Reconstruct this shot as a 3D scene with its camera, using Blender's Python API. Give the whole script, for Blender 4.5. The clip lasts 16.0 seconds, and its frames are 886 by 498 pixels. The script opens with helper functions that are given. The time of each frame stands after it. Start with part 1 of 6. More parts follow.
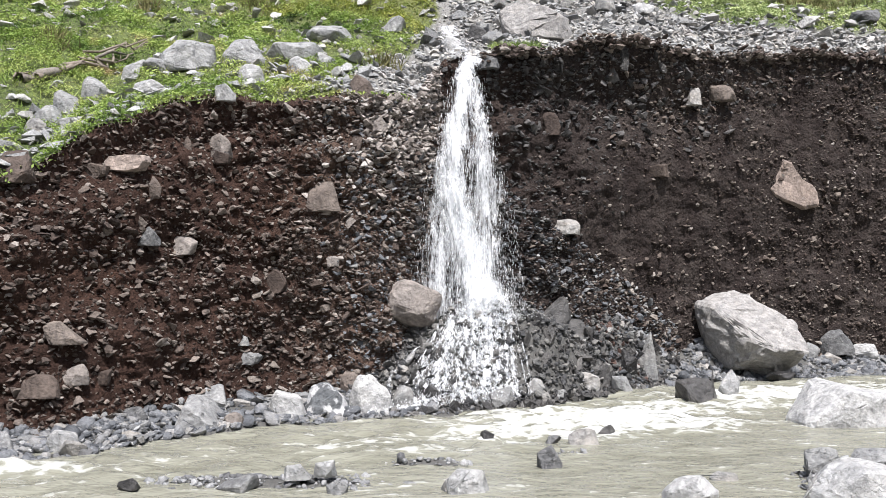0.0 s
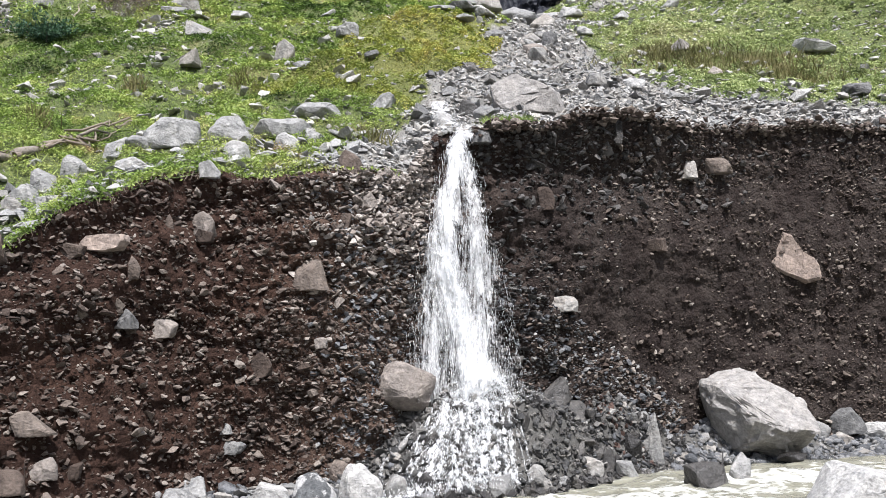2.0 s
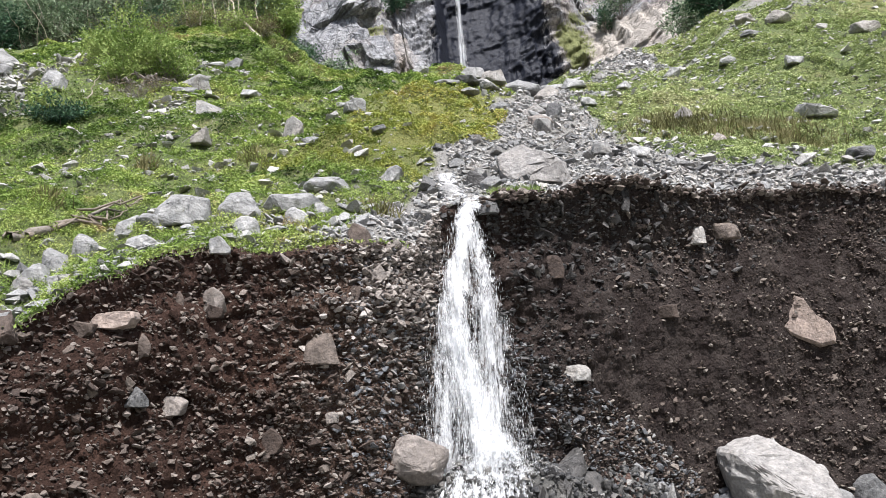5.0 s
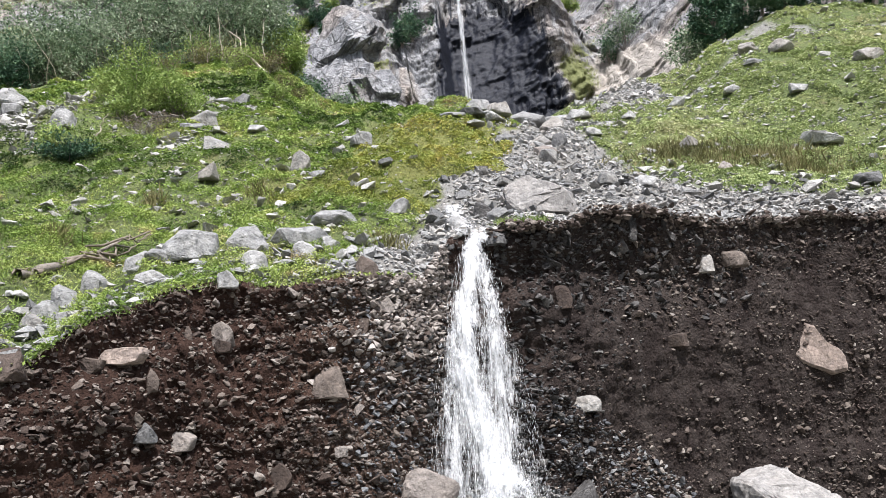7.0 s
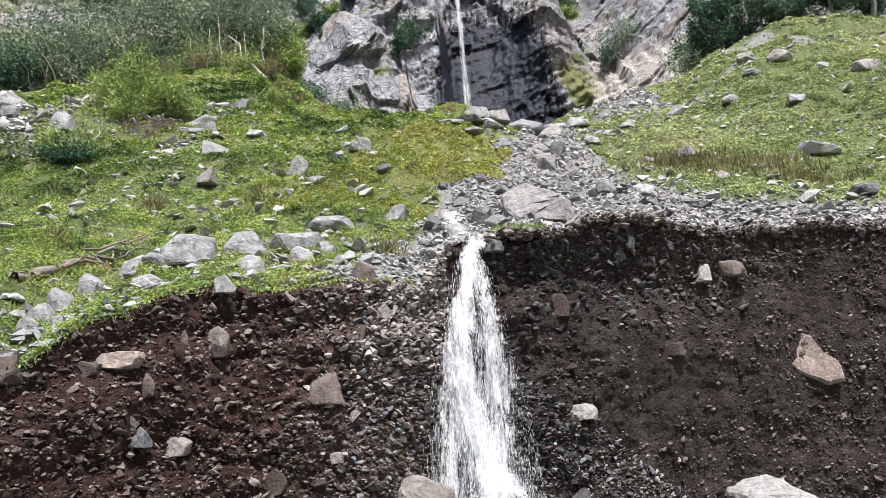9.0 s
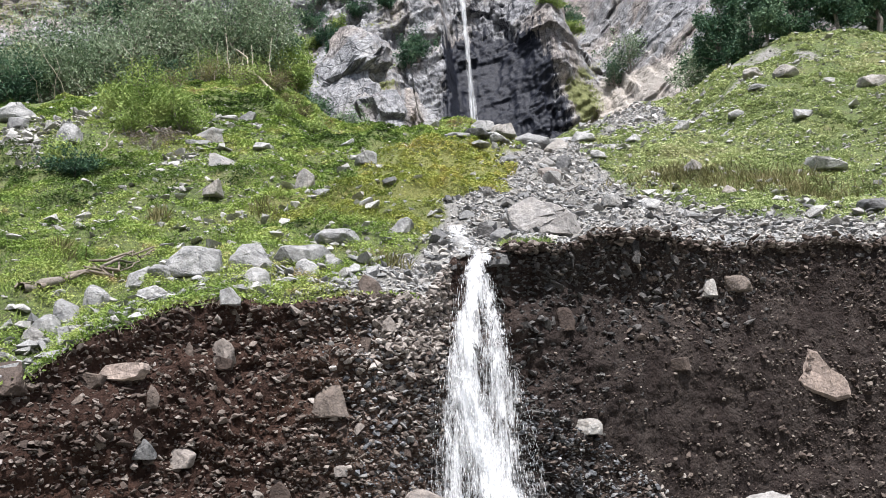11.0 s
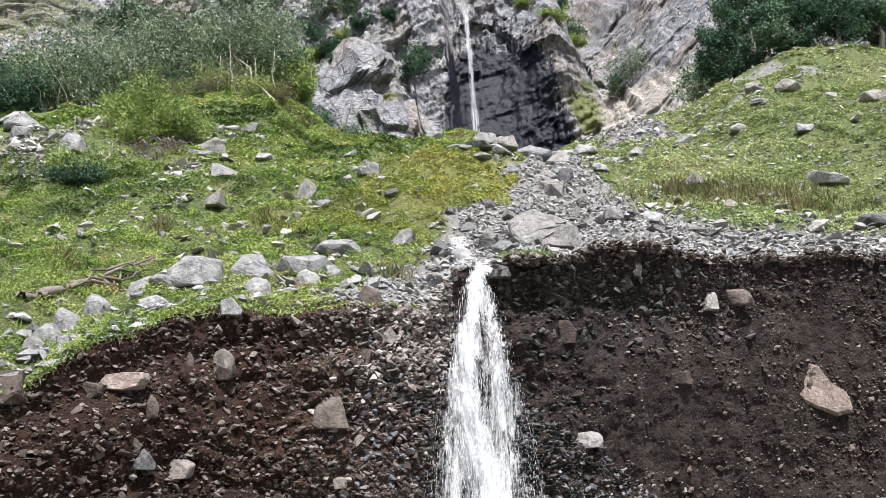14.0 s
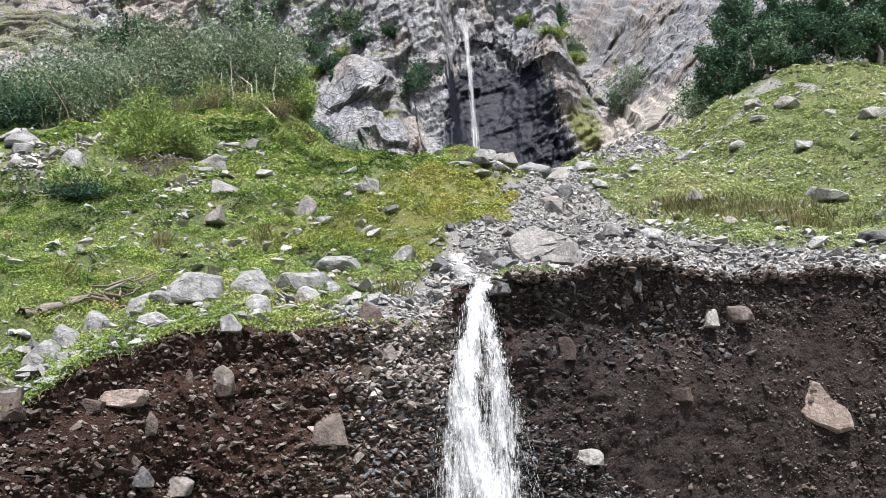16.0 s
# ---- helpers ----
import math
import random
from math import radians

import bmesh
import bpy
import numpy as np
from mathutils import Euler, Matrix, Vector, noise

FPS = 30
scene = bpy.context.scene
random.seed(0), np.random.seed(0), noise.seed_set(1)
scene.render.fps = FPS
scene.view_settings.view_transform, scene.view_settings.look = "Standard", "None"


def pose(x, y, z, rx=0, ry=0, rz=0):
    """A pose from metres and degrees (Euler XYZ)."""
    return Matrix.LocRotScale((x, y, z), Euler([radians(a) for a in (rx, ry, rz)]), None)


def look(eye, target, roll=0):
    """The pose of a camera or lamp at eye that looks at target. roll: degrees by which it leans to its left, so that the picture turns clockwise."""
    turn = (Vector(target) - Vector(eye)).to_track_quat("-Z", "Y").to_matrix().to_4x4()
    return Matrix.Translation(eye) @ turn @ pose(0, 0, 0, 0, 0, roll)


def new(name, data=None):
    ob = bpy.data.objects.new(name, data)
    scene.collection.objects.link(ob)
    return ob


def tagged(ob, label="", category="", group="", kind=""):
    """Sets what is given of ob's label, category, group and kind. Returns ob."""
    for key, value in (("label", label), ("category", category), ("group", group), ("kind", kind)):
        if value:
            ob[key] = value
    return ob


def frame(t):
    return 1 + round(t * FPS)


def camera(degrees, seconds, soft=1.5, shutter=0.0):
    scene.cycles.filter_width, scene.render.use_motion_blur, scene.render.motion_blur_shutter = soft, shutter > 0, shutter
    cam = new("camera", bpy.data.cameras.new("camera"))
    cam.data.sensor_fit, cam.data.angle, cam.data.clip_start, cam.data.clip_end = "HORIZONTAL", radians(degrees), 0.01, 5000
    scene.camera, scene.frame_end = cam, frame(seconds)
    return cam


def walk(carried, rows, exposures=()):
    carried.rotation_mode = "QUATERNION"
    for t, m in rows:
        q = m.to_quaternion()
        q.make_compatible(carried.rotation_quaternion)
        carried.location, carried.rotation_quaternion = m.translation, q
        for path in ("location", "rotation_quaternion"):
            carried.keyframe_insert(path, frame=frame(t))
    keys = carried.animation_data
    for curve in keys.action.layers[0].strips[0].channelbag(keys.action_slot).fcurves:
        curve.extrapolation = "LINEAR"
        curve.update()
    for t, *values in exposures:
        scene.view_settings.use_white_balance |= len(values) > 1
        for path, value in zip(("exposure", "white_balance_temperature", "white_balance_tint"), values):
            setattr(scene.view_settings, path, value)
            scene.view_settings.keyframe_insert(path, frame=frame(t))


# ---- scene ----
cam = camera(52.43, 16.0, soft=0.3)
EYE = 2.2
# seconds, metres behind the standing place, yaw, pitch, lean to the right
ROWS = [
    (0.0, 0.62, 0.00, 1.80, 0.60),
    (0.5, 0.0, 0.09, 2.74, 0.42),
    (1.0, 0.0, 0.66, 3.93, 0.70),
    (1.5, 0.0, 0.47, 5.52, 1.00),
    (2.0, 0.0, -0.55, 6.91, 1.40),
    (2.5, 0.0, -0.32, 7.37, 1.59),
    (3.0, 0.0, -0.53, 8.04, 1.52),
    (3.5, 0.0, -0.48, 9.01, 1.57),
    (4.0, 0.0, -0.25, 9.86, 1.70),
    (4.5, 0.0, -0.23, 10.71, 2.18),
    (7.0, 0.0, 0.30, 13.47, 3.18),
    (7.5, 0.0, 0.46, 13.82, 3.01),
    (8.0, 0.0, 0.47, 13.14, 2.67),
    (8.5, 0.0, 0.44, 13.27, 2.48),
    (9.0, 0.0, 0.12, 13.89, 2.69),
    (11.5, 0.0, 0.49, 14.80, 2.23),
    (12.0, 0.0, 0.59, 14.93, 2.32),
    (12.5, 0.0, 0.48, 15.23, 2.25),
    (13.0, 0.0, 0.24, 15.47, 2.29),
    (13.5, 0.0, 0.34, 15.68, 2.08),
    (14.0, 0.0, 0.50, 15.50, 1.86),
    (14.5, 0.0, 0.45, 15.92, 1.81),
    (15.0, 0.0, 0.10, 15.93, 1.93),
    (15.5, 0.0, 0.34, 16.48, 2.07),
    (16.0, 0.0, 0.47, 16.55, 1.85),
]


def eye_pose(back, yaw, pitch, lean):
    return pose(0, -back, EYE, 90 + pitch, 0, yaw) @ pose(0, 0, 0, 0, 0, -lean)


walk(cam, [(t, eye_pose(b, yaw, pitch, lean)) for t, b, yaw, pitch, lean in ROWS])
# ---------------------------------------------------------------- light
SUN_ELEV, SUN_AZ = 61.0, 166.0      # degrees; azimuth clockwise from the way ahead (+y)
world = bpy.data.worlds.new("overcast_sky")
scene.world = world
world.use_nodes = True
wn = world.node_tree.nodes
wl = world.node_tree.links
sky = wn.new("ShaderNodeTexSky")
sky.sky_type, sky.sun_disc = "NISHITA", False
sky.sun_elevation, sky.sun_rotation = radians(SUN_ELEV), radians(SUN_AZ)
sky.air_density, sky.dust_density, sky.ozone_density = 1.0, 3.0, 1.0
wl.new(sky.outputs[0], wn["Background"].inputs[0])
wn["Background"].inputs[1].default_value = 0.07
sun = new("sun", bpy.data.lights.new("sun", "SUN"))
sun.data.energy, sun.data.angle, sun.data.color = 3.5, radians(5), (0.98, 0.97, 0.99)
sd = Vector((math.sin(radians(SUN_AZ)) * math.cos(radians(SUN_ELEV)), math.cos(radians(SUN_AZ)) * math.cos(radians(SUN_ELEV)), math.sin(radians(SUN_ELEV))))
sun.matrix_world = look(sd * 60, (0, 0, 0))
scene.view_settings.exposure = 1.28

# ---------------------------------------------------------------- numbers and noise
rng = np.random.default_rng(7)


def sstep(a, b, x):
    t = np.clip((np.asarray(x, float) - a) / (b - a), 0, 1)
    return t * t * (3 - 2 * t)


def lattice(i, j, k, seed):
    h = (i * 374761393 + j * 668265263 + k * 2147483647 + seed * 1274126177) & 0xFFFFFFFF
    h = ((h ^ (h >> 13)) * 1274126177) & 0xFFFFFFFF
    h = ((h ^ (h >> 16)) * 2246822519) & 0xFFFFFFFF
    return ((h ^ (h >> 15)) & 0xFFFFFF) / float(0xFFFFFF) * 2 - 1


def vnoise(p, seed=0):
    """Smooth noise in -1..1 at points p (N x 3)."""
    f = np.floor(p).astype(np.int64)
    r = p - f
    r = r * r * r * (r * (r * 6 - 15) + 10)
    out = 0
    for di in (0, 1):
        for dj in (0, 1):
            for dk in (0, 1):
                w = (r[:, 0] if di else 1 - r[:, 0]) * (r[:, 1] if dj else 1 - r[:, 1]) * (r[:, 2] if dk else 1 - r[:, 2])
                out = out + w * lattice(f[:, 0] + di, f[:, 1] + dj, f[:, 2] + dk, seed)
    return out


def fbm(p, size, octaves=4, seed=0, ridged=False, gain=0.5):
    q, amp, out = np.asarray(p, float) / size, 1.0, 0
    for o in range(octaves):
        n = vnoise(q, seed + 17 * o)
        out = out + amp * ((1 - 2 * np.abs(n)) if ridged else n)
        q, amp = q * 2.03 + 5.7, amp * gain
    return out


# ---------------------------------------------------------------- materials
def mat(name):
    m = bpy.data.materials.new(name)
    m.use_nodes = True
    nt = m.node_tree
    return m, nt.nodes, nt.links, nt.nodes["Principled BSDF"]


def node(ns, kind, **values):
    n = ns.new(kind)
    for key, v in values.items():
        if key in n.inputs:
            n.inputs[key].default_value = v
    return n


def coords(ns, ls, scale=(1, 1, 1), local=False):
    if local:
        c = ns.new("ShaderNodeTexCoord").outputs["Object"]
    else:
        c = ns.new("ShaderNodeNewGeometry").outputs["Position"]
    m = ns.new("ShaderNodeMapping")
    m.inputs["Scale"].default_value = scale
    ls.new(c, m.inputs["Vector"])
    return m.outputs[0]


def noise_tex(ns, ls, vec, scale, detail=6.0, rough=0.6, dist=0.0):
    n = node(ns, "ShaderNodeTexNoise", Scale=scale, Detail=detail, Roughness=rough, Distortion=dist)
    ls.new(vec, n.inputs["Vector"])
    return n.outputs["Fac"]


def ramp(ns, ls, fac, stops):
    r = ns.new("ShaderNodeValToRGB")
    e = r.color_ramp.elements
    while len(e) < len(stops):
        e.new(0.5)
    for el, (pos, col) in zip(e, stops):
        el.position, el.color = pos, (*col, 1)
    ls.new(fac, r.inputs[0])
    return r.outputs[0]


def mix(ns, ls, fac, a, b, blend="MIX"):
    m = ns.new("ShaderNodeMix")
    m.data_type, m.blend_type = "RGBA", blend
    for sock, v in ((m.inputs[0], fac), (m.inputs[6], a), (m.inputs[7], b)):
        if isinstance(v, (int, float)):
            sock.default_value = v
        elif isinstance(v, tuple):
            sock.default_value = (*v, 1)
        else:
            ls.new(v, sock)
    return m.outputs[2]


def math_node(ns, ls, op, a, b=0.0, c=0.0, clamp=False):
    m = ns.new("ShaderNodeMath")
    m.operation, m.use_clamp = op, clamp
    for i, v in enumerate((a, b, c)):
        if isinstance(v, (int, float)):
            m.inputs[i].default_value = v
        else:
            ls.new(v, m.inputs[i])
    return m.outputs[0]


def bump(ns, ls, p, height, strength=0.5, distance=0.02):
    b = ns.new("ShaderNodeBump")
    b.inputs["Strength"].default_value, b.inputs["Distance"].default_value = strength, distance
    ls.new(height, b.inputs["Height"])
    ls.new(b.outputs[0], p.inputs["Normal"])


def seam(ns, ls, vec, scale, dark, width):
    """Crooked thin joints: 1 on sound rock, dark in the joint."""
    n = noise_tex(ns, ls, vec, scale, 4, 0.6, 0.3)
    d = math_node(ns, ls, "ABSOLUTE", math_node(ns, ls, "SUBTRACT", n, 0.5))
    return ramp(ns, ls, d, [(0.0, (dark, dark, dark)), (width, (1, 1, 1))])


def stone_mat(name, stops, rough=0.8, island=True, grain=30.0, veins=0.0, local=False, spread=0.5):
    """Stone whose tint goes from piece to piece along the stops."""
    m, ns, ls, p = mat(name)
    v = coords(ns, ls, local=local)
    if island:
        rnd = ns.new("ShaderNodeNewGeometry").outputs["Random Per Island"]
    else:
        rnd = ns.new("ShaderNodeObjectInfo").outputs["Random"]
    big = noise_tex(ns, ls, v, 3.0, 5)
    f = math_node(ns, ls, "ADD", math_node(ns, ls, "MULTIPLY", rnd, 1 - spread * 0.5), math_node(ns, ls, "MULTIPLY", math_node(ns, ls, "SUBTRACT", big, 0.25), spread))
    col = ramp(ns, ls, f, stops)
    fine = noise_tex(ns, ls, v, grain, 8, 0.7)
    col = mix(ns, ls, 0.75, col, ramp(ns, ls, fine, [(0.3, (0.45, 0.45, 0.45)), (0.7, (1.3, 1.3, 1.3))]), "MULTIPLY")
    if veins:
        vv = noise_tex(ns, ls, coords(ns, ls, (1.0, 1.0, 3.0), local), 2.2, 4, 0.5, 2.5)
        line = ramp(ns, ls, vv, [(0.47, (0, 0, 0)), (0.5, (1, 1, 1)), (0.53, (0, 0, 0))])
        col = mix(ns, ls, math_node(ns, ls, "MULTIPLY", line, veins), col, (0.75, 0.74, 0.72))
    h = math_node(ns, ls, "ADD", fine, math_node(ns, ls, "MULTIPLY", noise_tex(ns, ls, v, grain * 0.25, 4), 2.0))
    if local:
        # joints and weathered seams
        cv = coords(ns, ls, (1, 1, 2.2), local)
        cv.node.inputs["Rotation"].default_value = (0.5, 0.4, 0.3)
        crack = seam(ns, ls, cv, 2.4, 0.6, 0.008)
        patchy = ramp(ns, ls, noise_tex(ns, ls, v, 5.0, 5, 0.65, 0.5), [(0.35, (0.66, 0.66, 0.67)), (0.6, (1.15, 1.14, 1.12))])
        col = mix(ns, ls, 0.7, col, patchy, "MULTIPLY")
        col = mix(ns, ls, ramp(ns, ls, noise_tex(ns, ls, v, 1.7, 3), [(0.5, (0, 0, 0)), (0.65, (0.5, 0.5, 0.5))]), col, crack, "MULTIPLY")
        h = math_node(ns, ls, "ADD", h, math_node(ns, ls, "MULTIPLY", crack, 1.5))
    ls.new(col, p.inputs["Base Color"])
    p.inputs["Roughness"].default_value = rough
    p.inputs["Specular IOR Level"].default_value = 0.25
    bump(ns, ls, p, h, 0.8, 0.03)
    return m


def soil_mat():
    m, ns, ls, p = mat("cut_soil")
    v = coords(ns, ls)
    big = noise_tex(ns, ls, v, 0.35, 4, 0.55, 0.6)
    mid = noise_tex(ns, ls, v, 2.2, 6, 0.65, 0.4)
    fine = noise_tex(ns, ls, v, 26.0, 8, 0.75)
    reddish = ramp(ns, ls, big, [(0.3, (0.066, 0.04, 0.031)), (0.5, (0.048, 0.029, 0.023)), (0.7, (0.084, 0.048, 0.035))])
    run = coords(ns, ls, (2.6, 1.0, 0.55))
    run.node.inputs["Rotation"].default_value = (0, radians(24), 0)
    # greyer, blacker gravel soil on the higher bank
    sx = ns.new("ShaderNodeSeparateXYZ")
    ls.new(v, sx.inputs[0])
    grey = math_node(ns, ls, "ADD", math_node(ns, ls, "MULTIPLY", sx.outputs[0], 0.3), math_node(ns, ls, "MULTIPLY", mid, 0.8), clamp=True)
    lens = ns.new("ShaderNodeMapRange")
    lens.interpolation_type = "SMOOTHSTEP"
    ls.new(math_node(ns, ls, "ABSOLUTE", math_node(ns, ls, "ADD", sx.outputs[0], 1.2)), lens.inputs[0])
    lens.inputs[1].default_value, lens.inputs[2].default_value, lens.inputs[3].default_value, lens.inputs[4].default_value = 0.4, 1.9, 0.9, 0.0
    reddish = mix(ns, ls, math_node(ns, ls, "MULTIPLY", lens.outputs[0], ramp(ns, ls, mid, [(0.35, (0.3, 0.3, 0.3)), (0.6, (1, 1, 1))])), reddish, (0.12, 0.085, 0.068))
    col = mix(ns, ls, grey, reddish, mix(ns, ls, ramp(ns, ls, noise_tex(ns, ls, run, 1.0, 5, 0.6, 0.5), [(0.42, (0, 0, 0)), (0.6, (1, 1, 1))]), (0.032, 0.025, 0.023), (0.054, 0.045, 0.041)))
    col = mix(ns, ls, 0.8, col, ramp(ns, ls, mid, [(0.3, (0.65, 0.63, 0.62)), (0.65, (1.25, 1.22, 1.2))]), "MULTIPLY")
    col = mix(ns, ls, 0.8, col, ramp(ns, ls, fine, [(0.35, (0.55, 0.53, 0.51)), (0.6, (1.2, 1.2, 1.2)), (0.75, (1.8, 1.75, 1.7))]), "MULTIPLY")
    ls.new(col, p.inputs["Base Color"])
    p.inputs["Roughness"].default_value = 0.85
    p.inputs["Specular IOR Level"].default_value = 0.1
    vor = node(ns, "ShaderNodeTexVoronoi", Scale=14.0)
    ls.new(v, vor.inputs["Vector"])
    h = math_node(ns, ls, "SUBTRACT", math_node(ns, ls, "MULTIPLY", fine, 1.5), vor.outputs["Distance"])
    bump(ns, ls, p, h, 0.9, 0.06)
    return m


def turf_mat():
    """Thin soil, moss and short plants under the leaves, with bare gravel where the stream bed runs."""
    m, ns, ls, p = mat("turf")
    v = coords(ns, ls)
    a = noise_tex(ns, ls, v, 0.35, 5, 0.6, 0.5)
    b = noise_tex(ns, ls, v, 3.0, 6, 0.7)
    c = noise_tex(ns, ls, v, 30.0, 6, 0.75)
    green = ramp(ns, ls, a, [(0.3, (0.055, 0.08, 0.02)), (0.5, (0.09, 0.118, 0.034)), (0.68, (0.13, 0.135, 0.05))])
    green = mix(ns, ls, ramp(ns, ls, b, [(0.52, (0, 0, 0)), (0.72, (0.7, 0.7, 0.7))]), green, (0.1, 0.08, 0.05))
    green = mix(ns, ls, 0.9, green, ramp(ns, ls, noise_tex(ns, ls, v, 9.0, 5, 0.7), [(0.35, (0.35, 0.38, 0.35)), (0.65, (1.7, 1.65, 1.5))]), "MULTIPLY")
    fl = ns.new("ShaderNodeAttribute")
    fl.attribute_name = "flank"
    green = mix(ns, ls, math_node(ns, ls, "MULTIPLY", fl.outputs["Fac"], 0.85), green, mix(ns, ls, b, (0.09, 0.1, 0.025), (0.2, 0.195, 0.05)))
    at = ns.new("ShaderNodeAttribute")
    at.attribute_name = "gravel"
    stony = mix(ns, ls, b, (0.13, 0.125, 0.115), (0.28, 0.27, 0.25))
    edge = math_node(ns, ls, "ADD", at.outputs["Fac"], math_node(ns, ls, "MULTIPLY", math_node(ns, ls, "SUBTRACT", b, 0.5), 0.8))
    col = mix(ns, ls, ramp(ns, ls, edge, [(0.4, (0, 0, 0)), (0.6, (1, 1, 1))]), green, stony)
    col = mix(ns, ls, 0.8, col, ramp(ns, ls, c, [(0.3, (0.4, 0.4, 0.4)), (0.7, (1.5, 1.5, 1.5))]), "MULTIPLY")
    ls.new(col, p.inputs["Base Color"])
    p.inputs["Roughness"].default_value = 0.9
    bump(ns, ls, p, math_node(ns, ls, "ADD", c, b), 0.8, 0.08)
    return m


def cracks(ns, ls, vec, scale, wobble, dark, width):
    """Joints between broken blocks: 1 on sound rock, dark in the joint."""
    w = node(ns, "ShaderNodeTexNoise", Scale=scale * 1.3, Detail=4.0, Roughness=0.6)
    ls.new(vec, w.inputs["Vector"])
    sc = ns.new("ShaderNodeVectorMath")
    sc.operation = "SCALE"
    sc.inputs["Scale"].default_value = wobble / scale
    ls.new(w.outputs["Color"], sc.inputs[0])
    ad = ns.new("ShaderNodeVectorMath")
    ls.new(vec, ad.inputs[0])
    ls.new(sc.outputs[0], ad.inputs[1])
    vo = node(ns, "ShaderNodeTexVoronoi", Scale=scale)
    vo.feature = "DISTANCE_TO_EDGE"
    ls.new(ad.outputs[0], vo.inputs["Vector"])
    return ramp(ns, ls, vo.outputs["Distance"], [(0.0, (dark, dark, dark)), (width, (1, 1, 1))])


def cliff_mat():
    m, ns, ls, p = mat("cliff_rock")
    v = coords(ns, ls)
    big = noise_tex(ns, ls, coords(ns, ls, (1, 1, 0.6)), 0.09, 5, 0.65, 0.8)
    mid = noise_tex(ns, ls, coords(ns, ls, (1, 1, 0.5)), 0.5, 5, 0.65, 0.6)
    fine = noise_tex(ns, ls, coords(ns, ls, (1, 1, 0.7)), 2.6, 6, 0.7)
    col = ramp(ns, ls, big, [(0.3, (0.18, 0.183, 0.195)), (0.46, (0.275, 0.277, 0.285)), (0.55, (0.255, 0.233, 0.217)), (0.62, (0.3, 0.265, 0.24)), (0.7, (0.24, 0.24, 0.247))])
    col = mix(ns, ls, 0.85, col, ramp(ns, ls, mid, [(0.34, (0.5, 0.5, 0.53)), (0.5, (0.98, 0.98, 0.98)), (0.66, (1.25, 1.23, 1.2))]), "MULTIPLY")
    col = mix(ns, ls, 0.9, col, ramp(ns, ls, fine, [(0.36, (0.5, 0.5, 0.52)), (0.5, (0.98, 0.98, 0.98)), (0.66, (1.35, 1.35, 1.35))]), "MULTIPLY")
    # joints in the rock, coarse and fine, dipping to the right
    cv = coords(ns, ls, (1, 1, 1.7))
    cv.node.inputs["Rotation"].default_value = (0, radians(32), 0)
    cv2 = coords(ns, ls, (1, 1, 0.45))
    crk = mix(ns, ls, 1.0, cracks(ns, ls, cv, 0.42, 0.35, 0.3, 0.05), cracks(ns, ls, cv2, 0.6, 0.35, 0.35, 0.06), "MULTIPLY")
    crk = mix(ns, ls, 1.0, crk, cracks(ns, ls, cv, 1.5, 0.35, 0.55, 0.08), "MULTIPLY")
    col = mix(ns, ls, 0.6, col, crk, "MULTIPLY")
    # tan broken rock and earth of the scarp over the slope
    sc = ns.new("ShaderNodeAttribute")
    sc.attribute_name = "scarp"
    tf = ramp(ns, ls, math_node(ns, ls, "ADD", sc.outputs["Fac"], math_node(ns, ls, "MULTIPLY", math_node(ns, ls, "SUBTRACT", mid, 0.5), 1.2)), [(0.4, (0, 0, 0)), (0.65, (0.85, 0.85, 0.85))])
    col = mix(ns, ls, tf, col, mix(ns, ls, fine, (0.22, 0.195, 0.168), (0.46, 0.42, 0.375)))
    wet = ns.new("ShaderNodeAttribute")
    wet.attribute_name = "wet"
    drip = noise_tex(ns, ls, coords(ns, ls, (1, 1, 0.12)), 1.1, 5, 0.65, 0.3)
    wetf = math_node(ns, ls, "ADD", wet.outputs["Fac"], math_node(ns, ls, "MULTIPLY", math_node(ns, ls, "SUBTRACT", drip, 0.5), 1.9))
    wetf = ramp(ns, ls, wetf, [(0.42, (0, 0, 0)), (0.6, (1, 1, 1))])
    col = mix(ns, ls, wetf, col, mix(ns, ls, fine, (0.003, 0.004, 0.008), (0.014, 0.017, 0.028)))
    gr = ns.new("ShaderNodeAttribute")
    gr.attribute_name = "moss"
    mf = ramp(ns, ls, math_node(ns, ls, "ADD", gr.outputs["Fac"], math_node(ns, ls, "MULTIPLY", math_node(ns, ls, "SUBTRACT", fine, 0.5), 1.2)), [(0.45, (0, 0, 0)), (0.6, (1, 1, 1))])
    col = mix(ns, ls, mf, col, mix(ns, ls, fine, (0.045, 0.055, 0.022), (0.2, 0.21, 0.085)))
    ls.new(col, p.inputs["Base Color"])
    ls.new(math_node(ns, ls, "SUBTRACT", 0.85, math_node(ns, ls, "MULTIPLY", wetf, 0.3)), p.inputs["Roughness"])
    p.inputs["Specular IOR Level"].default_value = 0.25
    bump(ns, ls, p, math_node(ns, ls, "ADD", fine, math_node(ns, ls, "ADD", math_node(ns, ls, "MULTIPLY", mid, 2.0), math_node(ns, ls, "MULTIPLY", math_node(ns, ls, "MULTIPLY", crk, math_node(ns, ls, "SUBTRACT", 1.0, wetf)), 1.0))), 0.5, 0.3)
    return m


